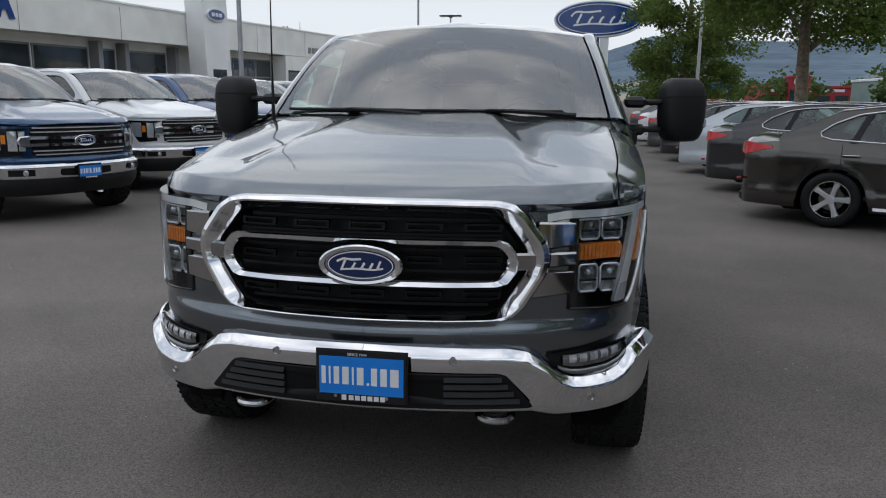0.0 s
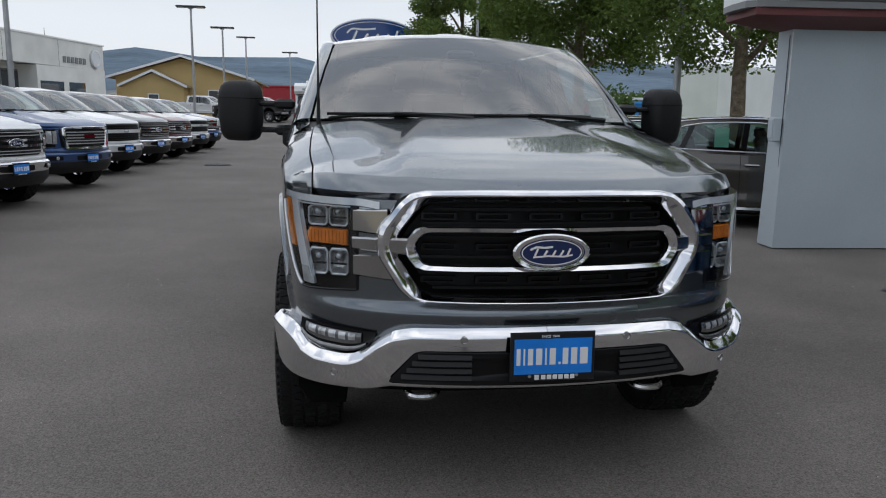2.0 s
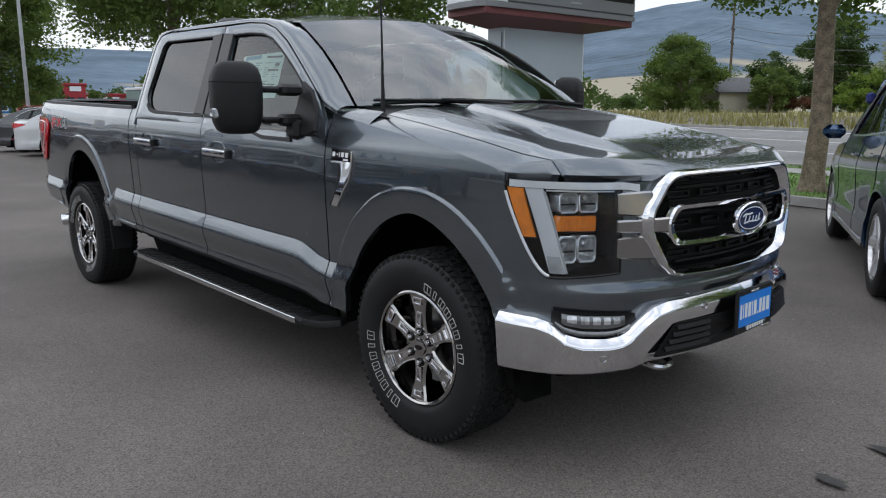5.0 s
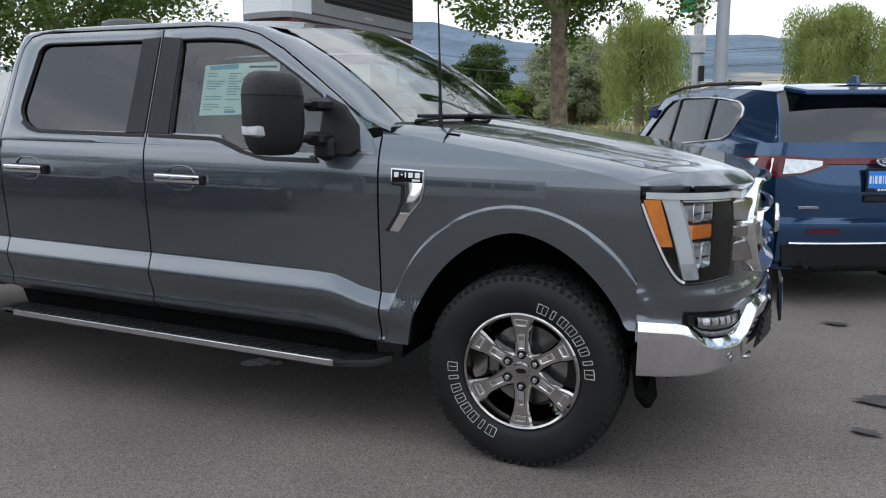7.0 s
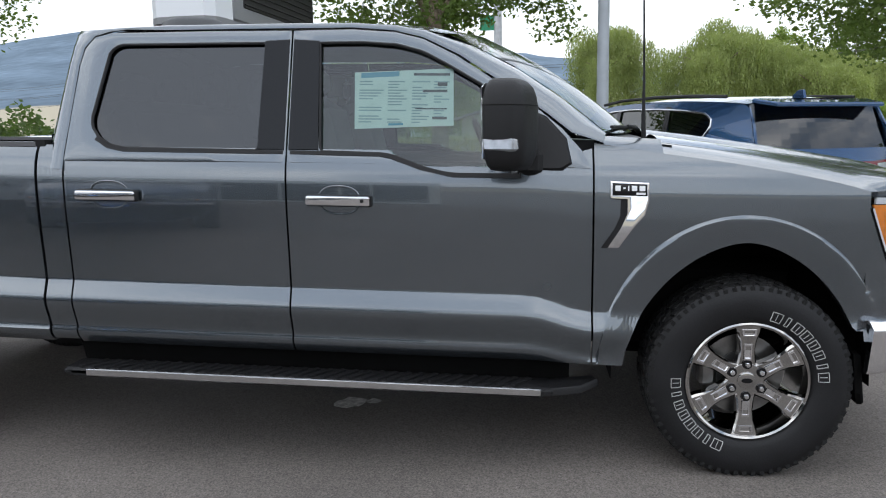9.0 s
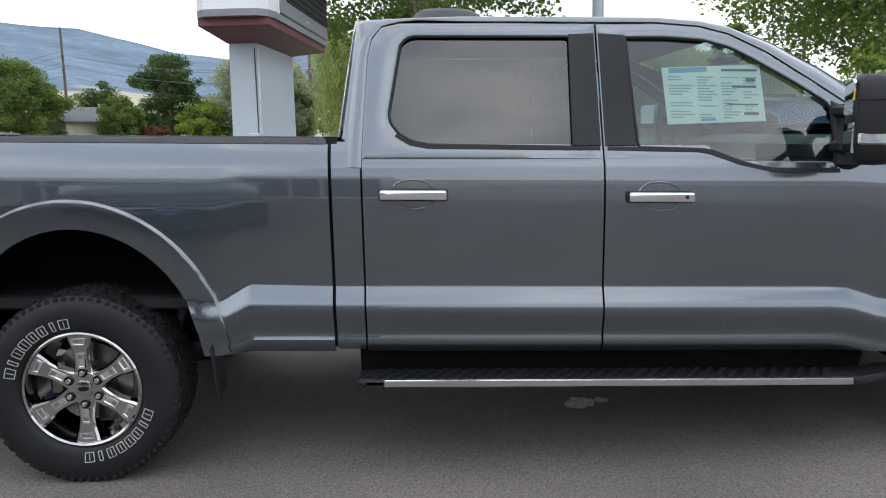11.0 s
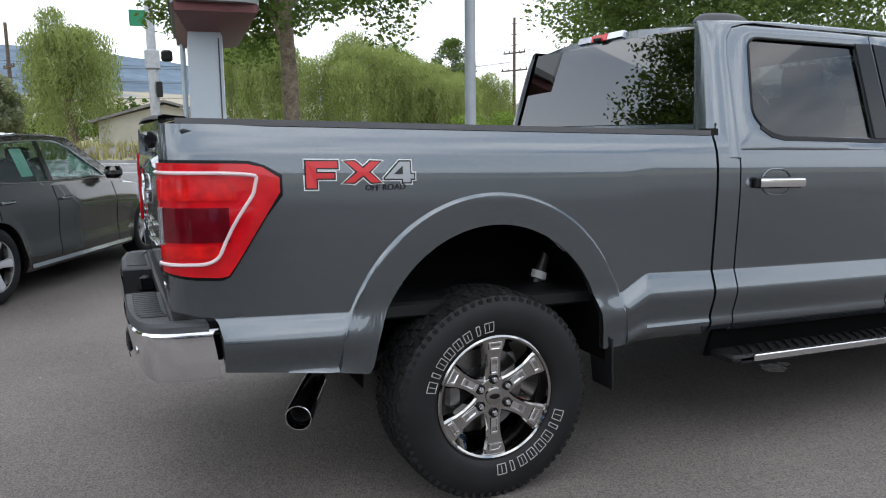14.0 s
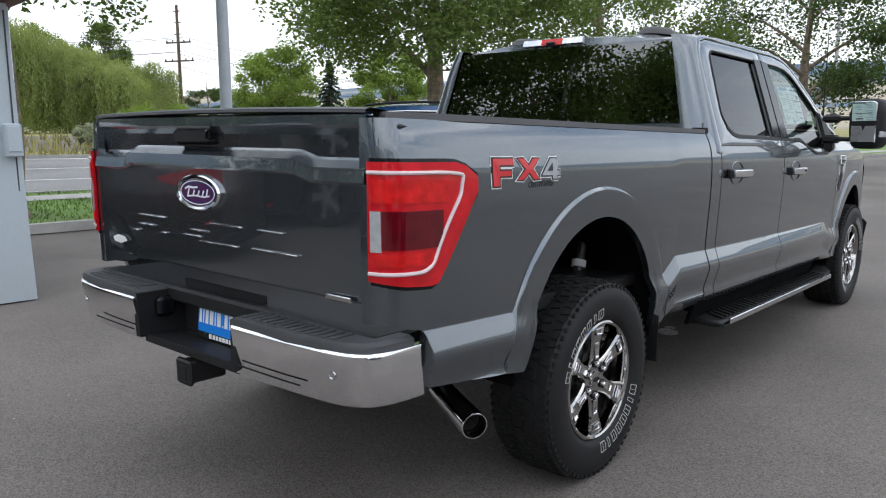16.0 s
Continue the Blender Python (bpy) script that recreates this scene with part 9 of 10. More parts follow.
# ---------------------------------------------------------------- sign on its pillar
def lot_sign():
    T = thing("electronic_sign", "tall pale pillar carrying a dark electronic sign cabinet", "sign", pose(4.16, 4.22, 0, 0, 0, -5))
    # local frame: x along the sign, y through it
    W, D = 1.44, 0.30
    pil = part("pillar", Geo().loops([[(-e, -e, z), (W + e, -e, z), (W + e, D + e, z), (-e, D + e, z)] for z, e in ((0, 0.03), (0.6, 0.018), (2.36, 0.0))], True, True), PILLAR_PAINT, T, "pale blue-grey metal clad pillar")
    for x in (0.0, W):
        part("corner_bead", Geo().box((x, -0.004, 1.18), (0.012, 0.006, 2.3), 0.001), STUCCO_WHITE, pil)
    part("side_seam", Geo().box((-0.012, 0.03, 1.2), (0.006, 0.012, 2.2), 0.001), GREY_PLASTIC, pil)
    b = part("switch_box", Geo().box((-0.075, 0.06, 1.30), (0.09, 0.12, 0.26), 0.01), PILLAR_PAINT, pil, "grey metal switch box")
    part("box_lid", Geo().box((-0.125, 0.06, 1.31), (0.012, 0.10, 0.20), 0.004), PILLAR_PAINT, b)
    # skirt and cabinet
    x0, x1, y0, y1 = -0.66, 2.10, -0.32, 0.44
    part("skirt", Geo().loops([[(-.01, -.01, 2.355), (W + .01, -.01, 2.355), (W + .01, D + .01, 2.355), (-.01, D + .01, 2.355)], [(x0 + .10, y0 + .03, 2.46), (x1 - .02, y0 + .03, 2.46), (x1 - .02, y1 - .03, 2.46), (x0 + .10, y1 - .03, 2.46)], [(x0 + .10, y0 + .03, 2.54), (x1 - .02, y0 + .03, 2.54), (x1 - .02, y1 - .03, 2.54), (x0 + .10, y1 - .03, 2.54)]], True, True), MAROON_TRIM, T, "maroon painted skirt")
    plan = [(x1, y0), (x1, y1), (x0 + .25, y1), (x0 + .10, y1 - .03), (x0 + .02, y1 - .12), (x0, (y0 + y1) / 2), (x0 + .02, y0 + .12), (x0 + .10, y0 + .03), (x0 + .25, y0)]
    part("cabinet_base", Geo().loops([[(x, y, z) for x, y in plan] for z in (2.535, 2.60)], True, True), CABINET_GREY, T, "grey cabinet base")
    part("end_cap", Geo().loops([[(x, y, z) for x, y in [(x0 + .42, y0 + .004), (x0 + .42, y1 - .004)] + plan[2:]] for z in (2.60, 4.6)], True, True), SIGN_WHITE, T, "white rounded end cap")
    for yy, sg in ((y0, -1), (y1, 1)):
        cab = part("cabinet", Geo().box(((x0 + .42 + x1) / 2, yy - sg * 0.17, 3.6), (x1 - x0 - .42, 0.36, 2.0), 0.02), CABINET_GREY, T, "dark grey display cabinet")
        part("led_panel", Geo().box(((x0 + .60 + x1) / 2, yy + sg * 0.004, 3.62), (x1 - x0 - .70, 0.03, 1.72), 0.008), LED_BLACK, cab, "black louvred display face")
        for k in range(24):
            part("louvre", Geo().box(((x0 + .60 + x1) / 2, yy + sg * 0.024, 2.80 + 0.07 * k), (x1 - x0 - .74, 0.02, 0.014), 0.003), LED_BLACK, cab)
        part("maker_bar", Geo().box(((x0 + .4 + x1) / 2, yy + sg * 0.012, 2.68), (0.20, 0.006, 0.022), 0.0), SILVER_PRINT, cab)
    part("flood_lamp", Geo().box((x1 - 0.55, D + 0.22, 2.28), (0.14, 0.12, 0.12), 0.02), BLACK_PLASTIC, T, "black flood lamp")
    part("conduit", Geo().tube([(W + 0.03, D + 0.05, 0.0), (W + 0.03, D + 0.05, 2.4)], 0.03, 8), PILLAR_PAINT, T)
    return T


lot_sign()


def oval_pole_sign(x, y, zc, a, b):
    T = thing("oval_pole_sign", "large blue oval sign on a pale post", "sign", pose(x, y, ground_z(x, y)))
    zc -= ground_z(x, y)
    def E(sa, sb, o, n=60):
        return [(sa * math.cos(2 * math.pi * k / n), o, zc + sb * math.sin(2 * math.pi * k / n)) for k in range(n)]
    body = part("sign_body", Geo().loops([E(a, b, .35), E(a, b, -.20), E(a * .985, b * .965, -.25), E(a * .965, b * .92, -.25), E(a * .96, b * .91, -.22)], True, True), SIGN_WHITE, T, "white rimmed oval body")
    part("sign_field", Geo().loops([E(a * .955, b * .90, -.2), E(a * .955, b * .90, -.26)], False, True), SIGN_BLUE, body, "deep blue field")
    part("inner_rim", Geo().loops([E(a * .91, b * .80, -.262), E(a * .91, b * .80, -.275), E(a * .893, b * .765, -.275), E(a * .893, b * .765, -.262)]), SIGN_WHITE, body, "thin white line")
    g = Geo()
    def S(pts, w):
        q = spline([(u * a, -.262, zc + v * b) for u, v in pts], 6)
        g.strip([tuple(p) for p in q], w * b, .012, (0, -1, 0))
    S([(-.62, .14), (-.50, .38), (-.26, .36), (.04, .42)], .10)
    for x, h in ((-.44, .28), (-.18, .12), (.06, .12), (.30, .12), (.50, .34)):
        S([(x + .05, h), (x, 0), (x - .05, -.24)], .12)
    S([(-.56, -.34), (-.16, -.26), (.28, -.30), (.60, -.20)], .09)
    part("sign_lettering", g, SIGN_WHITE, body, "white bars for lettering", 0)
    part("post", Geo().box((-0.45, 0.05, (zc - b) / 2), (0.62, 0.40, zc - b * 0.9), 0.04), SIGN_WHITE, T, "pale metal post cladding")
    part("post", Geo().box((0.45, 0.05, (zc - b) / 2), (0.62, 0.40, zc - b * 0.9), 0.04), SIGN_WHITE, T)
    part("post_stripe", Geo().box((0.0, -0.06, (zc - b) / 2), (0.18, 0.30, zc - b * 0.9), 0.02), SIGN_BLUE, T, "blue centre stripe")
    return T


oval_pole_sign(2.8, 53.6, 7.05, 3.15, 1.28)

# ---------------------------------------------------------------- poles, lamps, cables
def lot_lamp(x, y, h, label="tall grey lot lamp with a flat twin head", w=1.7):
    T = thing("lot_lamp", label, "lamp post", pose(x, y, ground_z(x, y)), "parking lot lamps")
    part("base", Geo().lathe([(0, 0.26), (0.55, 0.26), (0.6, 0.22), (0.6, 0.0)], 20, "z"), CONCRETE, T)
    part("pole", Geo().tube([(0, 0, 0.5), (0, 0, h)], [0.085, 0.06], 12), GALV, T)
    hd = part("lamp_head", Geo().box((0, 0, h + 0.04), (w, 0.36, 0.12), 0.04), GREY_PLASTIC, T, "flat dark lamp head")
    for sg in (-1, 1):
        part("lens", Geo().box((sg * w * 0.34, 0, h - 0.025), (w * 0.26, 0.28, 0.03), 0.005), CLEAR_LENS, hd)
    part("bracket", Geo().box((0, 0, h - 0.05), (0.3, 0.12, 0.10), 0.02), GALV, T)
    return T


lot_lamp(-9.54, 20.0, 7.6)
lot_lamp(-8.6, 44.8, 7.2)
lot_lamp(-8.2, 55.8, 6.8)
lot_lamp(-7.9, 69.6, 7.3)
lot_lamp(-4.5, 82.0, 7.0)
lot_lamp(6.9, 35.4, 9.0)


def tall_pole(name, label, x, y, h, r0, r1, m, cat="pole"):
    T = thing(name, label, cat, pose(x, y, ground_z(x, y) + (0.10 if KERB(y) < x < ROAD0(y) else 0)))
    part("shaft", Geo().tube([(0, 0, 0), (0, 0, h * 0.5), (0, 0, h)], [r0, (r0 + r1) / 2, r1], 14), m, T)
    part("base_plate", Geo().box((0, 0, 0.02), (r0 * 3.4, r0 * 3.4, 0.04), 0.01), m, T)
    for sx in (-1, 1):
        for sy in (-1, 1):
            part("anchor_bolt", Geo().tube([(sx * r0 * 1.35, sy * r0 * 1.35, 0.03), (sx * r0 * 1.35, sy * r0 * 1.35, 0.09)], 0.014, 6), STEEL_DARK, T)
    return T


p = tall_pole("lot_lamp", "tall blue-grey lamp pole in the verge", 8.1, -0.3, 8.5, 0.10, 0.07, POLE_PAINT, "lamp post")
part("lamp_head", Geo().box((0, 0, 8.55), (1.6, 0.36, 0.12), 0.04), GREY_PLASTIC, p)
p = tall_pole("lot_lamp", "tall pale lamp pole beside the parked cars", 8.25, 15.4, 8.5, 0.10, 0.07, GALV, "lamp post")
part("lamp_head", Geo().box((0, 0, 8.55), (1.6, 0.36, 0.12), 0.04), GREY_PLASTIC, p)
p = tall_pole("lot_lamp", "tall pale lamp pole at the lot edge", 7.4, -33.0, 9.0, 0.10, 0.07, GALV, "lamp post")
part("lamp_head", Geo().box((0, 0, 9.05), (1.6, 0.36, 0.12), 0.04), GREY_PLASTIC, p)
p = tall_pole("street_pole", "thin grey street pole past the road", 46.0, 11.4, 9.0, 0.12, 0.08, GALV)
p = tall_pole("signal_pole", "thick pale traffic signal pole past the road", 44.4, 2.6, 10.5, 0.30, 0.24, GALV)
part("cabinet", Geo().box((0.0, 0.0, 4.9), (0.8, 0.8, 1.1), 0.06), GALV, p, "grey pole collar")
part("street_sign", Geo().box((-0.1, 0.6, 7.2), (0.06, 1.0, 0.9), 0.02), mat("street_sign_green", (0.01, 0.22, 0.10), 0.4, var=0.05), p, "green street sign")
part("signal_head", Geo().box((-0.35, -0.3, 3.2), (0.3, 0.3, 0.9), 0.04), BLACK_PLASTIC, p, "black signal head")
p = tall_pole("sign_pole", "yellow roadside sign on a post", 2.7, 77.0, 3.4, 0.08, 0.08, GALV, "sign")
part("sign_board", Geo().box((0, -0.1, 3.3), (1.1, 0.2, 1.1), 0.05), mat("sign_yellow", (0.75, 0.50, 0.02), 0.4, var=0.05), p, "yellow board with a red mark")
part("sign_mark", Geo().slab([(0.22 * math.cos(t), -0.205, 3.3 + 0.22 * math.sin(t)) for t in (2 * math.pi * q / 16 for q in range(16))], (0, -0.01, 0)), RED_PRINT, p)


def utility_pole(x, y, h, turn):
    T = thing("utility_pole", "weathered wooden utility pole with cross arms", "utility pole", pose(x, y, ground_z(x, y), 0, 0, turn), "utility poles")
    part("shaft", Geo().tube([(0, 0, 0), (0, 0, h)], [0.20, 0.13], 10), WOOD_POLE, T)
    for z, w in ((h - 3.6, 3.0), (h - 5.4, 3.6)):
        arm = part("cross_arm", Geo().box((0, 0, z), (w, 0.14, 0.16), 0.02), WOOD_POLE, T)
        for k in (-1, -0.5, 0.5, 1):
            part("insulator", Geo().lathe([(z + 0.08, 0.05), (z + 0.16, 0.08), (z + 0.25, 0.05), (z + 0.27, 0.0)], 8, "z", (k * w * 0.46, 0, 0)), GREY_PLASTIC, arm)
    for k in range(3):
        part("step", Geo().tube([(-0.4, 0, h - 0.6 - k * 1.1), (0.4, 0, h - 0.6 - k * 1.1)], 0.05, 6), WOOD_POLE, T)
    return T


POLES = [(95.0, 46.6, 14.4), (70.0, 12.4, 10.0), (68.0, -34.5, 12.5), (40.0, -44.0, 9.0), (100.0, 80.0, 11.0)]
for x, y, h in POLES:
    utility_pole(x, y, h, 20)
order = [POLES[4], POLES[0], POLES[1], POLES[2], POLES[3]]
for a, b in zip(order, order[1:]):
    for dz, off in ((0.9, -1.4), (0.9, 1.4), (2.2, -0.9), (2.2, 0.9), (3.6, 0.0)):
        pts = []
        for k in range(17):
            t = k / 16
            p0 = Vector((a[0] + off, a[1], ground_z(a[0], a[1]) + a[2] - 3.2 - dz + 0.9))
            p1 = Vector((b[0] + off, b[1], ground_z(b[0], b[1]) + b[2] - 3.2 - dz + 0.9))
            q = p0.lerp(p1, t)
            q.z -= 1.1 * 4 * t * (1 - t)
            pts.append(q)
        cb = part("power_cable", Geo().tube(pts, 0.02, 5), STEEL_DARK, None, sharp=0)
        tagged(cb, "thin dark overhead power cable between poles", "cable", "overhead cables")

# ---------------------------------------------------------------- vehicles in their places
truck = pickup("pickup_truck", "dark grey crew-cab pickup truck with chrome bumpers on asphalt", PAINT)

# row of pickups that face the lane
def repaint(thing_, old, new_paint):
    for o in thing_.children_recursive:
        if o.type == "MESH" and o.material_slots and o.material_slots[0].material == old:
            o.material_slots[0].link = "OBJECT"
            o.material_slots[0].material = new_paint


ROW_TURN = 67
row = [(-5.83, 5.39, NAVY, "dark blue crew-cab pickup truck with chrome grille"), (-5.93, 8.46, WHITE_PAINT, "white crew-cab pickup truck with chrome grille"),
       (-5.82, 11.45, BLUE, "royal blue pickup truck with a broad chrome grille frame"), (-6.05, 15.0, WHITE_PAINT, "white pickup truck with a black split grille"),
       (-6.0, 18.1, SILVER_GREY, "mid grey pickup truck with chrome grille"), (-5.95, 21.3, MAROON, "maroon pickup truck with chrome grille"),
       (-5.9, 24.5, SILVER_GREY, "mid grey pickup truck with a black split grille"), (-5.9, 27.7, BLUE, "royal blue pickup truck with a broad chrome grille frame")]
first = pickup("pickup_truck", row[0][3], NAVY, "bars", False)
tagged(first, group="pickups in the parking row")
first.matrix_basis = axle_pose(row[0][0], row[0][1], ROW_TURN)
protos = {"bars": first}
for (x, y, paint, lab), face in zip(row[1:], ("bars", "frame", "split", "bars", "bars", "split", "frame")):
    at = axle_pose(x, y, ROW_TURN, ground_z(x, y))
    if face not in protos:
        c = protos[face] = pickup("pickup_truck", lab, NAVY, face, False)
        c.matrix_basis = at
        tagged(c, group="pickups in the parking row")
    else:
        c = copy_thing(protos[face], at)
    tagged(c, lab)
    repaint(c, NAVY, paint)

# sedans parked along the verge
SEDAN_TURN = 62.9
parked_sedan, wx, gx = sedan("bronze grey sedan with a sheet in its window", BRONZE, axle_pose(6.64, 5.70, SEDAN_TURN))
for y0, y1, z0, z1, mt in ((2.02, 2.20, 1.04, 1.29, PAPER_GREEN), (1.02, 1.30, 1.05, 1.20, PAPER_GREEN)):
    part("window_sheet", Geo().slab([(-(gx(y, z) - 0.03), y, z) for y, z in ((y0, z0), (y1, z0), (y1, z1), (y0, z1))], (0.002, 0, 0)), mt, parked_sedan, "pale green paper sheet", 0)
h = (math.sin(radians(SEDAN_TURN)), -math.cos(radians(SEDAN_TURN)))
for k, (paint, lab) in enumerate(((BLACK_PAINT, "black sedan in the parking row"), (PALE_BLUE, "pale silver-blue sedan in the parking row"), (BLACK_PAINT, "black sedan in the parking row"), (SILVER_GREY, "grey sedan in the parking row"), (WHITE_PAINT, "white sedan in the parking row"), (SILVER_GREY, "grey sedan in the parking row"))):
    y = 5.70 + 3.05 * (k + 1)
    c = copy_thing(parked_sedan, axle_pose(6.72, y, SEDAN_TURN, ground_z(6.7, y)))
    tagged(c, lab)
    repaint(c, BRONZE, paint)
    for o in list(c.children):
        if o.name.startswith("window_sheet"):
            bpy.data.objects.remove(o)
# red car and others further along
c = copy_thing(parked_sedan, axle_pose(8.2, 36.0, 150, ground_z(8, 36)))
tagged(c, "red car parked far along the lot")
repaint(c, BRONZE, RED_PAINT)

# dark blue crossover seen from behind
SUV["roof_mat"] = NAVY
suv, wx, gx = car("crossover", "dark blue crossover with a red rear light bar", NAVY, SUV, axle_pose(6.11, -0.03, 116.0), cat="car", glassy=GLASS_PRIVACY)
def tail_pt(u, z, off=0.0):
    """Point on the tail at u across (-1 to 1)."""
    k = (z - 0.26) / (1.215 - 0.26)
    return Vector((wx(3.76, z) * u, 3.76 + 0.10 * (1 - abs(u) ** 2.6) * curve(k, [(0, 0.5), (0.3, 1.0), (0.7, 0.9), (1, 0.15)]) + off, z))
for sd in (-1, 1):
    rows = [[(sd * (wx(y, z) + 0.010), y, z) for z in (z0, (z0 + z1) / 2, z1)] for y, z0, z1 in ((3.30, 1.03, 1.075), (3.45, 0.985, 1.10), (3.6, 0.965, 1.115), (3.70, 0.96, 1.12), (3.755, 0.96, 1.12))]
    rows += [[tail_pt(sd * u, z, 0.012) for z in (z0, (z0 + z1) / 2, z1)] for u, z0, z1 in ((0.95, 0.965, 1.118), (0.75, 0.98, 1.11), (0.55, 1.03, 1.10))]
    lm = part("tail_lamp", Geo().grid(rows), RED_DEEP, suv, "red and clear tail lamp")
    rows = [[tail_pt(sd * u, z, 0.020) for z in (z0, z1)] for u, z0, z1 in ((0.955, 0.985, 1.098), (0.78, 0.995, 1.090), (0.60, 1.045, 1.080))]
    part("clear_lens", Geo().grid(rows), CLEAR_LENS, lm)
    rows = [[(sd * (wx(y, z) + 0.016), y, z) for z in (z0, z1)] for y, z0, z1 in ((3.40, 1.02, 1.075), (3.55, 0.990, 1.095), (3.74, 0.982, 1.10))]
    part("clear_lens", Geo().grid(rows), CLEAR_LENS, lm)
    part("exhaust_tip", Geo().tube([(sd * 0.55, 3.72, 0.33), (sd * 0.55, 3.88, 0.33)], 0.05, 16, False), CHROME, suv, "round chrome exhaust tip")
    part("reflector", Geo().grid([[tail_pt(sd * u, z, 0.068) for z in (0.555, 0.58)] for u in (0.45, 0.55, 0.65, 0.75)]), RED_DEEP, suv)
    part("roof_rail", Geo().tube([(sd * (gx(y, 1.64) - 0.02), y, SUV["glass"]["top"](y) + 0.045) for y in (1.35, 1.7, 2.3, 2.9, 3.3)], 0.016, 6), BLACK_PLASTIC, suv, "black roof rail")
part("light_bar", Geo().grid([[tail_pt(u, z, 0.014) for z in (1.055, 1.10)] for u in [-0.56 + 1.12 * k / 16 for k in range(17)]]), RED_DEEP, suv, "dark red light bar")
part("rear_bumper", Geo().grid([[tail_pt(u, z, 0.06 * s) for z, s in ((0.30, 0), (0.34, 0.8), (0.55, 1), (0.62, 0.9), (0.66, 0.0))] for u in [-1 + 2 * k / 24 for k in range(25)]]), NAVY, suv, "painted rear bumper")
part("bumper_skirt", Geo().grid([[tail_pt(u, z, 0.066 * s) for z, s in ((0.28, 0), (0.30, 1), (0.46, 1.05), (0.47, 0.4))] for u in [-0.96 + 1.92 * k / 24 for k in range(25)]]), BLACK_PLASTIC, suv, "black bumper skirt")
part("bumper_chrome", Geo().tube([tail_pt(u, 0.475, 0.072) for u in [-0.9 + 1.8 * k / 20 for k in range(21)]], 0.010, 6), CHROME, suv)
part("spoiler", Geo().slab([(-0.64, 3.52, 1.605), (0.64, 3.52, 1.605), (0.58, 3.74, 1.565), (-0.58, 3.74, 1.565)], (0, 0.0, 0.035), 0.012), NAVY, suv, "painted roof spoiler")
part("antenna_fin", Geo().slab([(0.0, 3.30, 1.66), (0.0, 3.46, 1.65), (0.0, 3.44, 1.72), (0.0, 3.38, 1.72)], (0.025, 0, 0), 0.006), NAVY, suv)
oval_badge(suv, (0, 3.865, 1.075), (-1, 0, 0), (0, 0, 1), (0, 1, 0), 0.085, 0.038, "badge")
number_plate(suv, (0, 3.872, 0.94), (-1, 0, 0), (0, 1, 0.05), name="licence_plate")
part("handle_slot", Geo().box((0, 3.865, 0.80), (0.30, 0.02, 0.05), 0.008), BLACK_PLASTIC, suv)
for x0 in (0.55, -0.55):
    part("name_bars", Geo().box((x0, 3.82, 0.735), (0.16, 0.02, 0.022), 0.003), CHROME_SATIN, suv)
for yy, z in ((0.92, 1.25),):
    part("mirror_cover", Geo().box((gx(1.05, 1.45) + 0.02, 1.10, 1.47), (0.06, 0.16, 0.10), 0.02), mat("blue_cloth_tag", (0.02, 0.03, 0.16), 0.8, var=0.1), suv, "dark blue tag on the window")

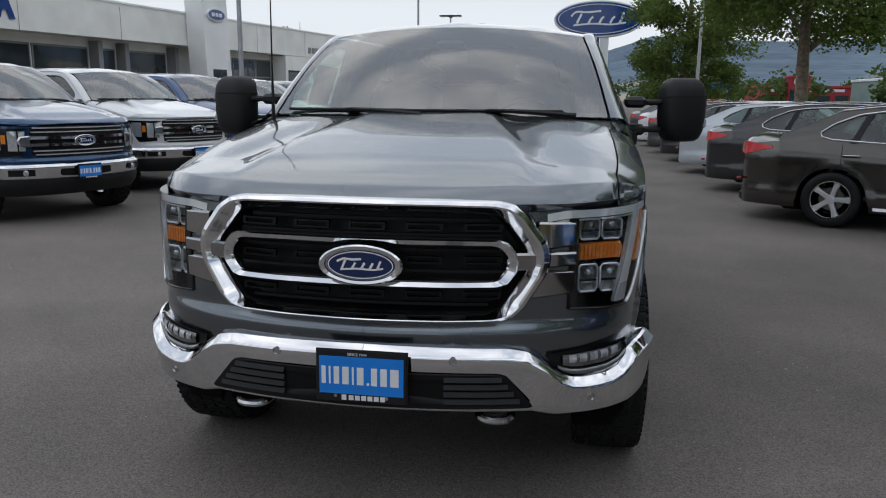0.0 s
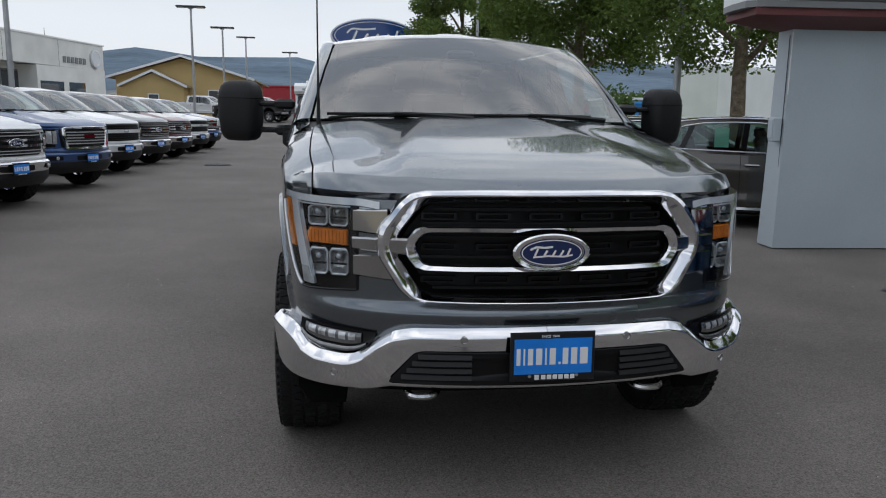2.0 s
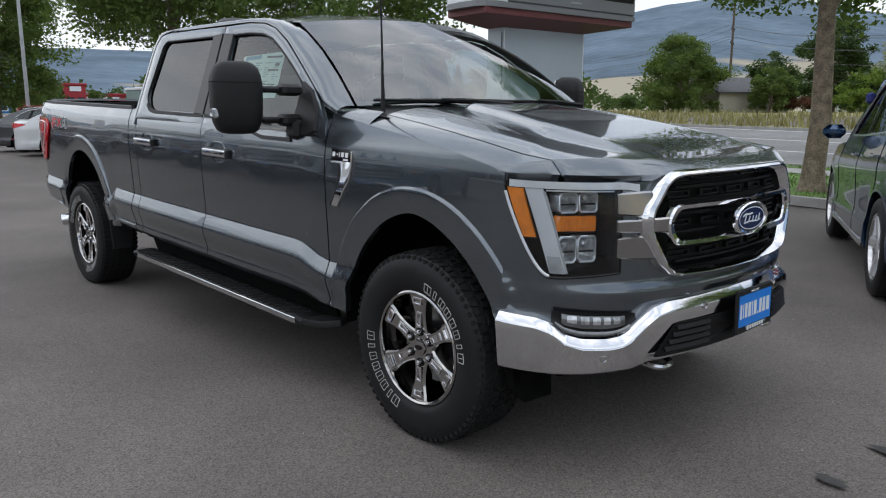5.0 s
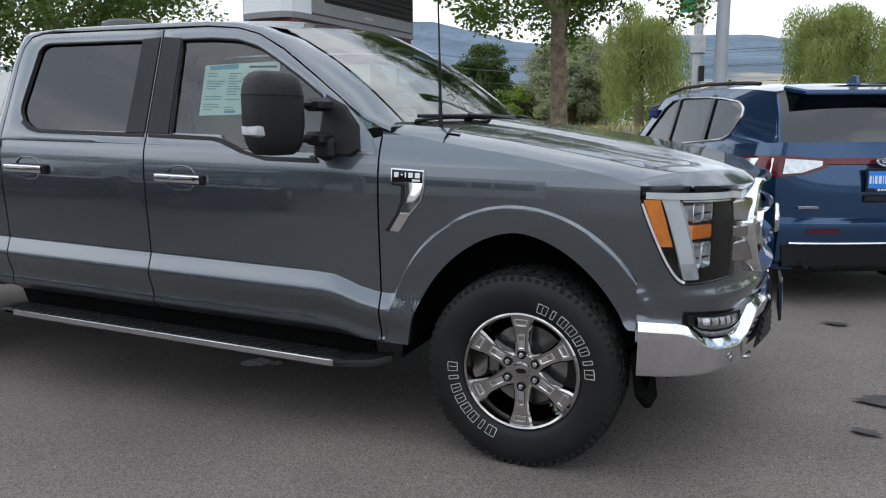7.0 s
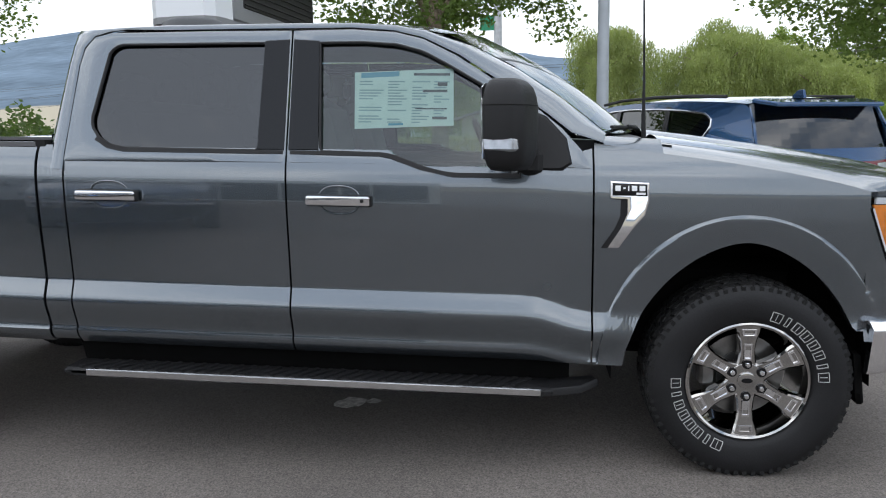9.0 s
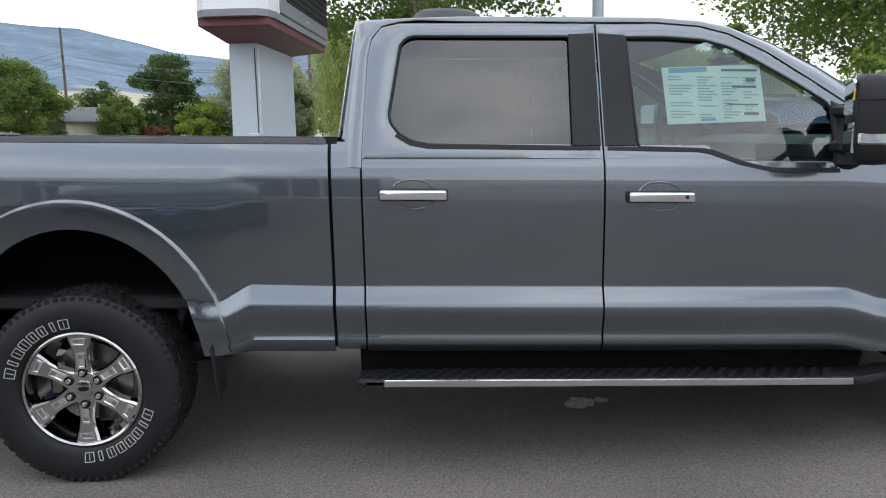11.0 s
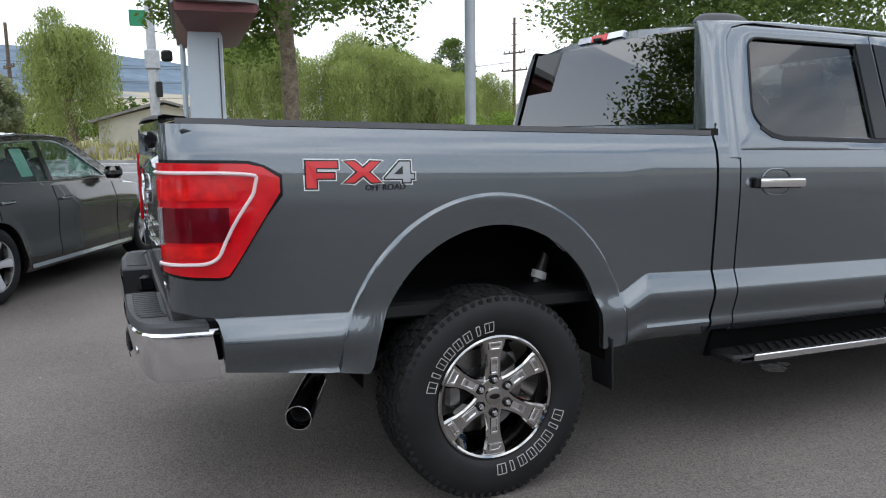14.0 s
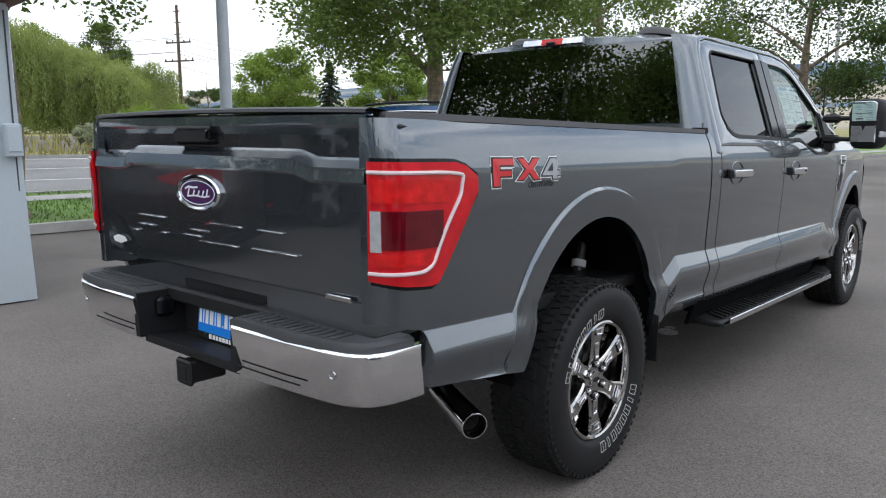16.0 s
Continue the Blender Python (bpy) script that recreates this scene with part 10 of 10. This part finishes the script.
# white box truck, motor home and flatbed at the far end
def lorry(name, label, x, y, turn, box, cab_mat, group="", cat="truck"):
    L, W, H, z0 = box
    T = thing(name, label, cat, pose(x, y, ground_z(x, y), 0, 0, turn))
    part("cargo_box", Geo().box((0, L / 2 + 0.3, z0 + H / 2), (W, L, H), 0.06), STUCCO_WHITE, T, "plain white cargo box")
    part("cab", Geo().loops([[(-W * .45, y_, z) for y_, z in ((-1.7, 0.5), (-1.75, 1.15), (-0.9, 1.30), (-0.45, 2.05), (0.25, 2.1), (0.25, 0.5))], [(W * .45, y_, z) for y_, z in ((-1.7, 0.5), (-1.75, 1.15), (-0.9, 1.30), (-0.45, 2.05), (0.25, 2.1), (0.25, 0.5))]], True, True), cab_mat, T)
    part("windscreen", Geo().slab([(-W * .40, -0.89, 1.33), (W * .40, -0.89, 1.33), (W * .38, -0.49, 2.0), (-W * .38, -0.49, 2.0)], (0, -0.02, 0.012)), SHOP_GLASS, T)
    part("grille", Geo().box((0, -1.77, 0.90), (W * .6, 0.06, 0.32), 0.03), CHROME_SATIN, T)
    part("bumper", Geo().box((0, -1.80, 0.56), (W * .9, 0.14, 0.2), 0.04), CHROME_SATIN, T)
    for sd in (-1, 1):
        part("headlamp", Geo().box((sd * W * .38, -1.76, 0.93), (0.25, 0.06, 0.22), 0.03), CLEAR_LENS, T)
        part("side_window", Geo().slab([(sd * W * .452, yy, z) for yy, z in ((-0.75, 1.38), (0.1, 1.38), (0.1, 1.98), (-0.42, 1.98))], (sd * 0.01, 0, 0)), SHOP_GLASS, T)
        part("mirror", Geo().box((sd * W * .58, -0.8, 1.5), (0.12, 0.1, 0.35), 0.03), BLACK_PLASTIC, T)
        for yy in (-1.0, L - 1.0):
            road_wheel(T, (sd * W * .40, yy, 0.40), sd, 0.40, 0.28)
    return T


lorry("box_truck", "white rental box truck with faded lettering bars", 22.4, 33.0, 115, (6.5, 2.4, 2.6, 1.05), STUCCO_WHITE)
rv = lorry("motor_home", "white motor home with a cab-over bunk", -2.0, 60.0, -3, (6.0, 2.4, 2.35, 0.65), STUCCO_WHITE, cat="motor home")
part("overcab_bunk", Geo().loops([[(-1.15, y, z) for y, z in ((-1.0, 2.15), (-1.25, 2.35), (-1.15, 2.75), (-0.6, 3.0), (0.4, 3.0), (0.4, 2.1))], [(1.15, y, z) for y, z in ((-1.0, 2.15), (-1.25, 2.35), (-1.15, 2.75), (-0.6, 3.0), (0.4, 3.0), (0.4, 2.1))]], True, True), STUCCO_WHITE, rv, "rounded cab-over bunk")
part("roof_unit", Geo().box((0, 1.5, 3.12), (0.8, 0.9, 0.3), 0.08), STUCCO_WHITE, rv)
part("stripe", Geo().box((0, -1.235, 2.5), (1.0, 0.02, 0.12), 0.0), SILVER_PRINT, rv)
lorry("motor_home", "white motor home far along the lot", 0.6, 74.0, -3, (6.0, 2.4, 2.2, 0.65), STUCCO_WHITE, cat="motor home")
c = copy_thing(first, axle_pose(-8.4, 57.5, 250, ground_z(-8, 57)))
tagged(c, "black pickup truck far along the lot")
repaint(c, NAVY, BLACK_PAINT)
c = copy_thing(first, axle_pose(-4.6, 60.5, 60, ground_z(-5, 60)))
tagged(c, "white pickup truck far along the lot")
repaint(c, NAVY, WHITE_PAINT)
c = copy_thing(first, axle_pose(-9.0, 62.0, 75, ground_z(-9, 62)))
tagged(c, "white pickup truck far along the lot")
repaint(c, NAVY, WHITE_PAINT)
c = copy_thing(parked_sedan, axle_pose(2.4, 76.0, 100, ground_z(2, 76)))
tagged(c, "dark car far along the lot")
repaint(c, BRONZE, BLACK_PAINT)
c = copy_thing(parked_sedan, axle_pose(112.0, 100.0, 195, ground_z(112, 100)))
tagged(c, "white car far off past the road")
repaint(c, BRONZE, WHITE_PAINT)
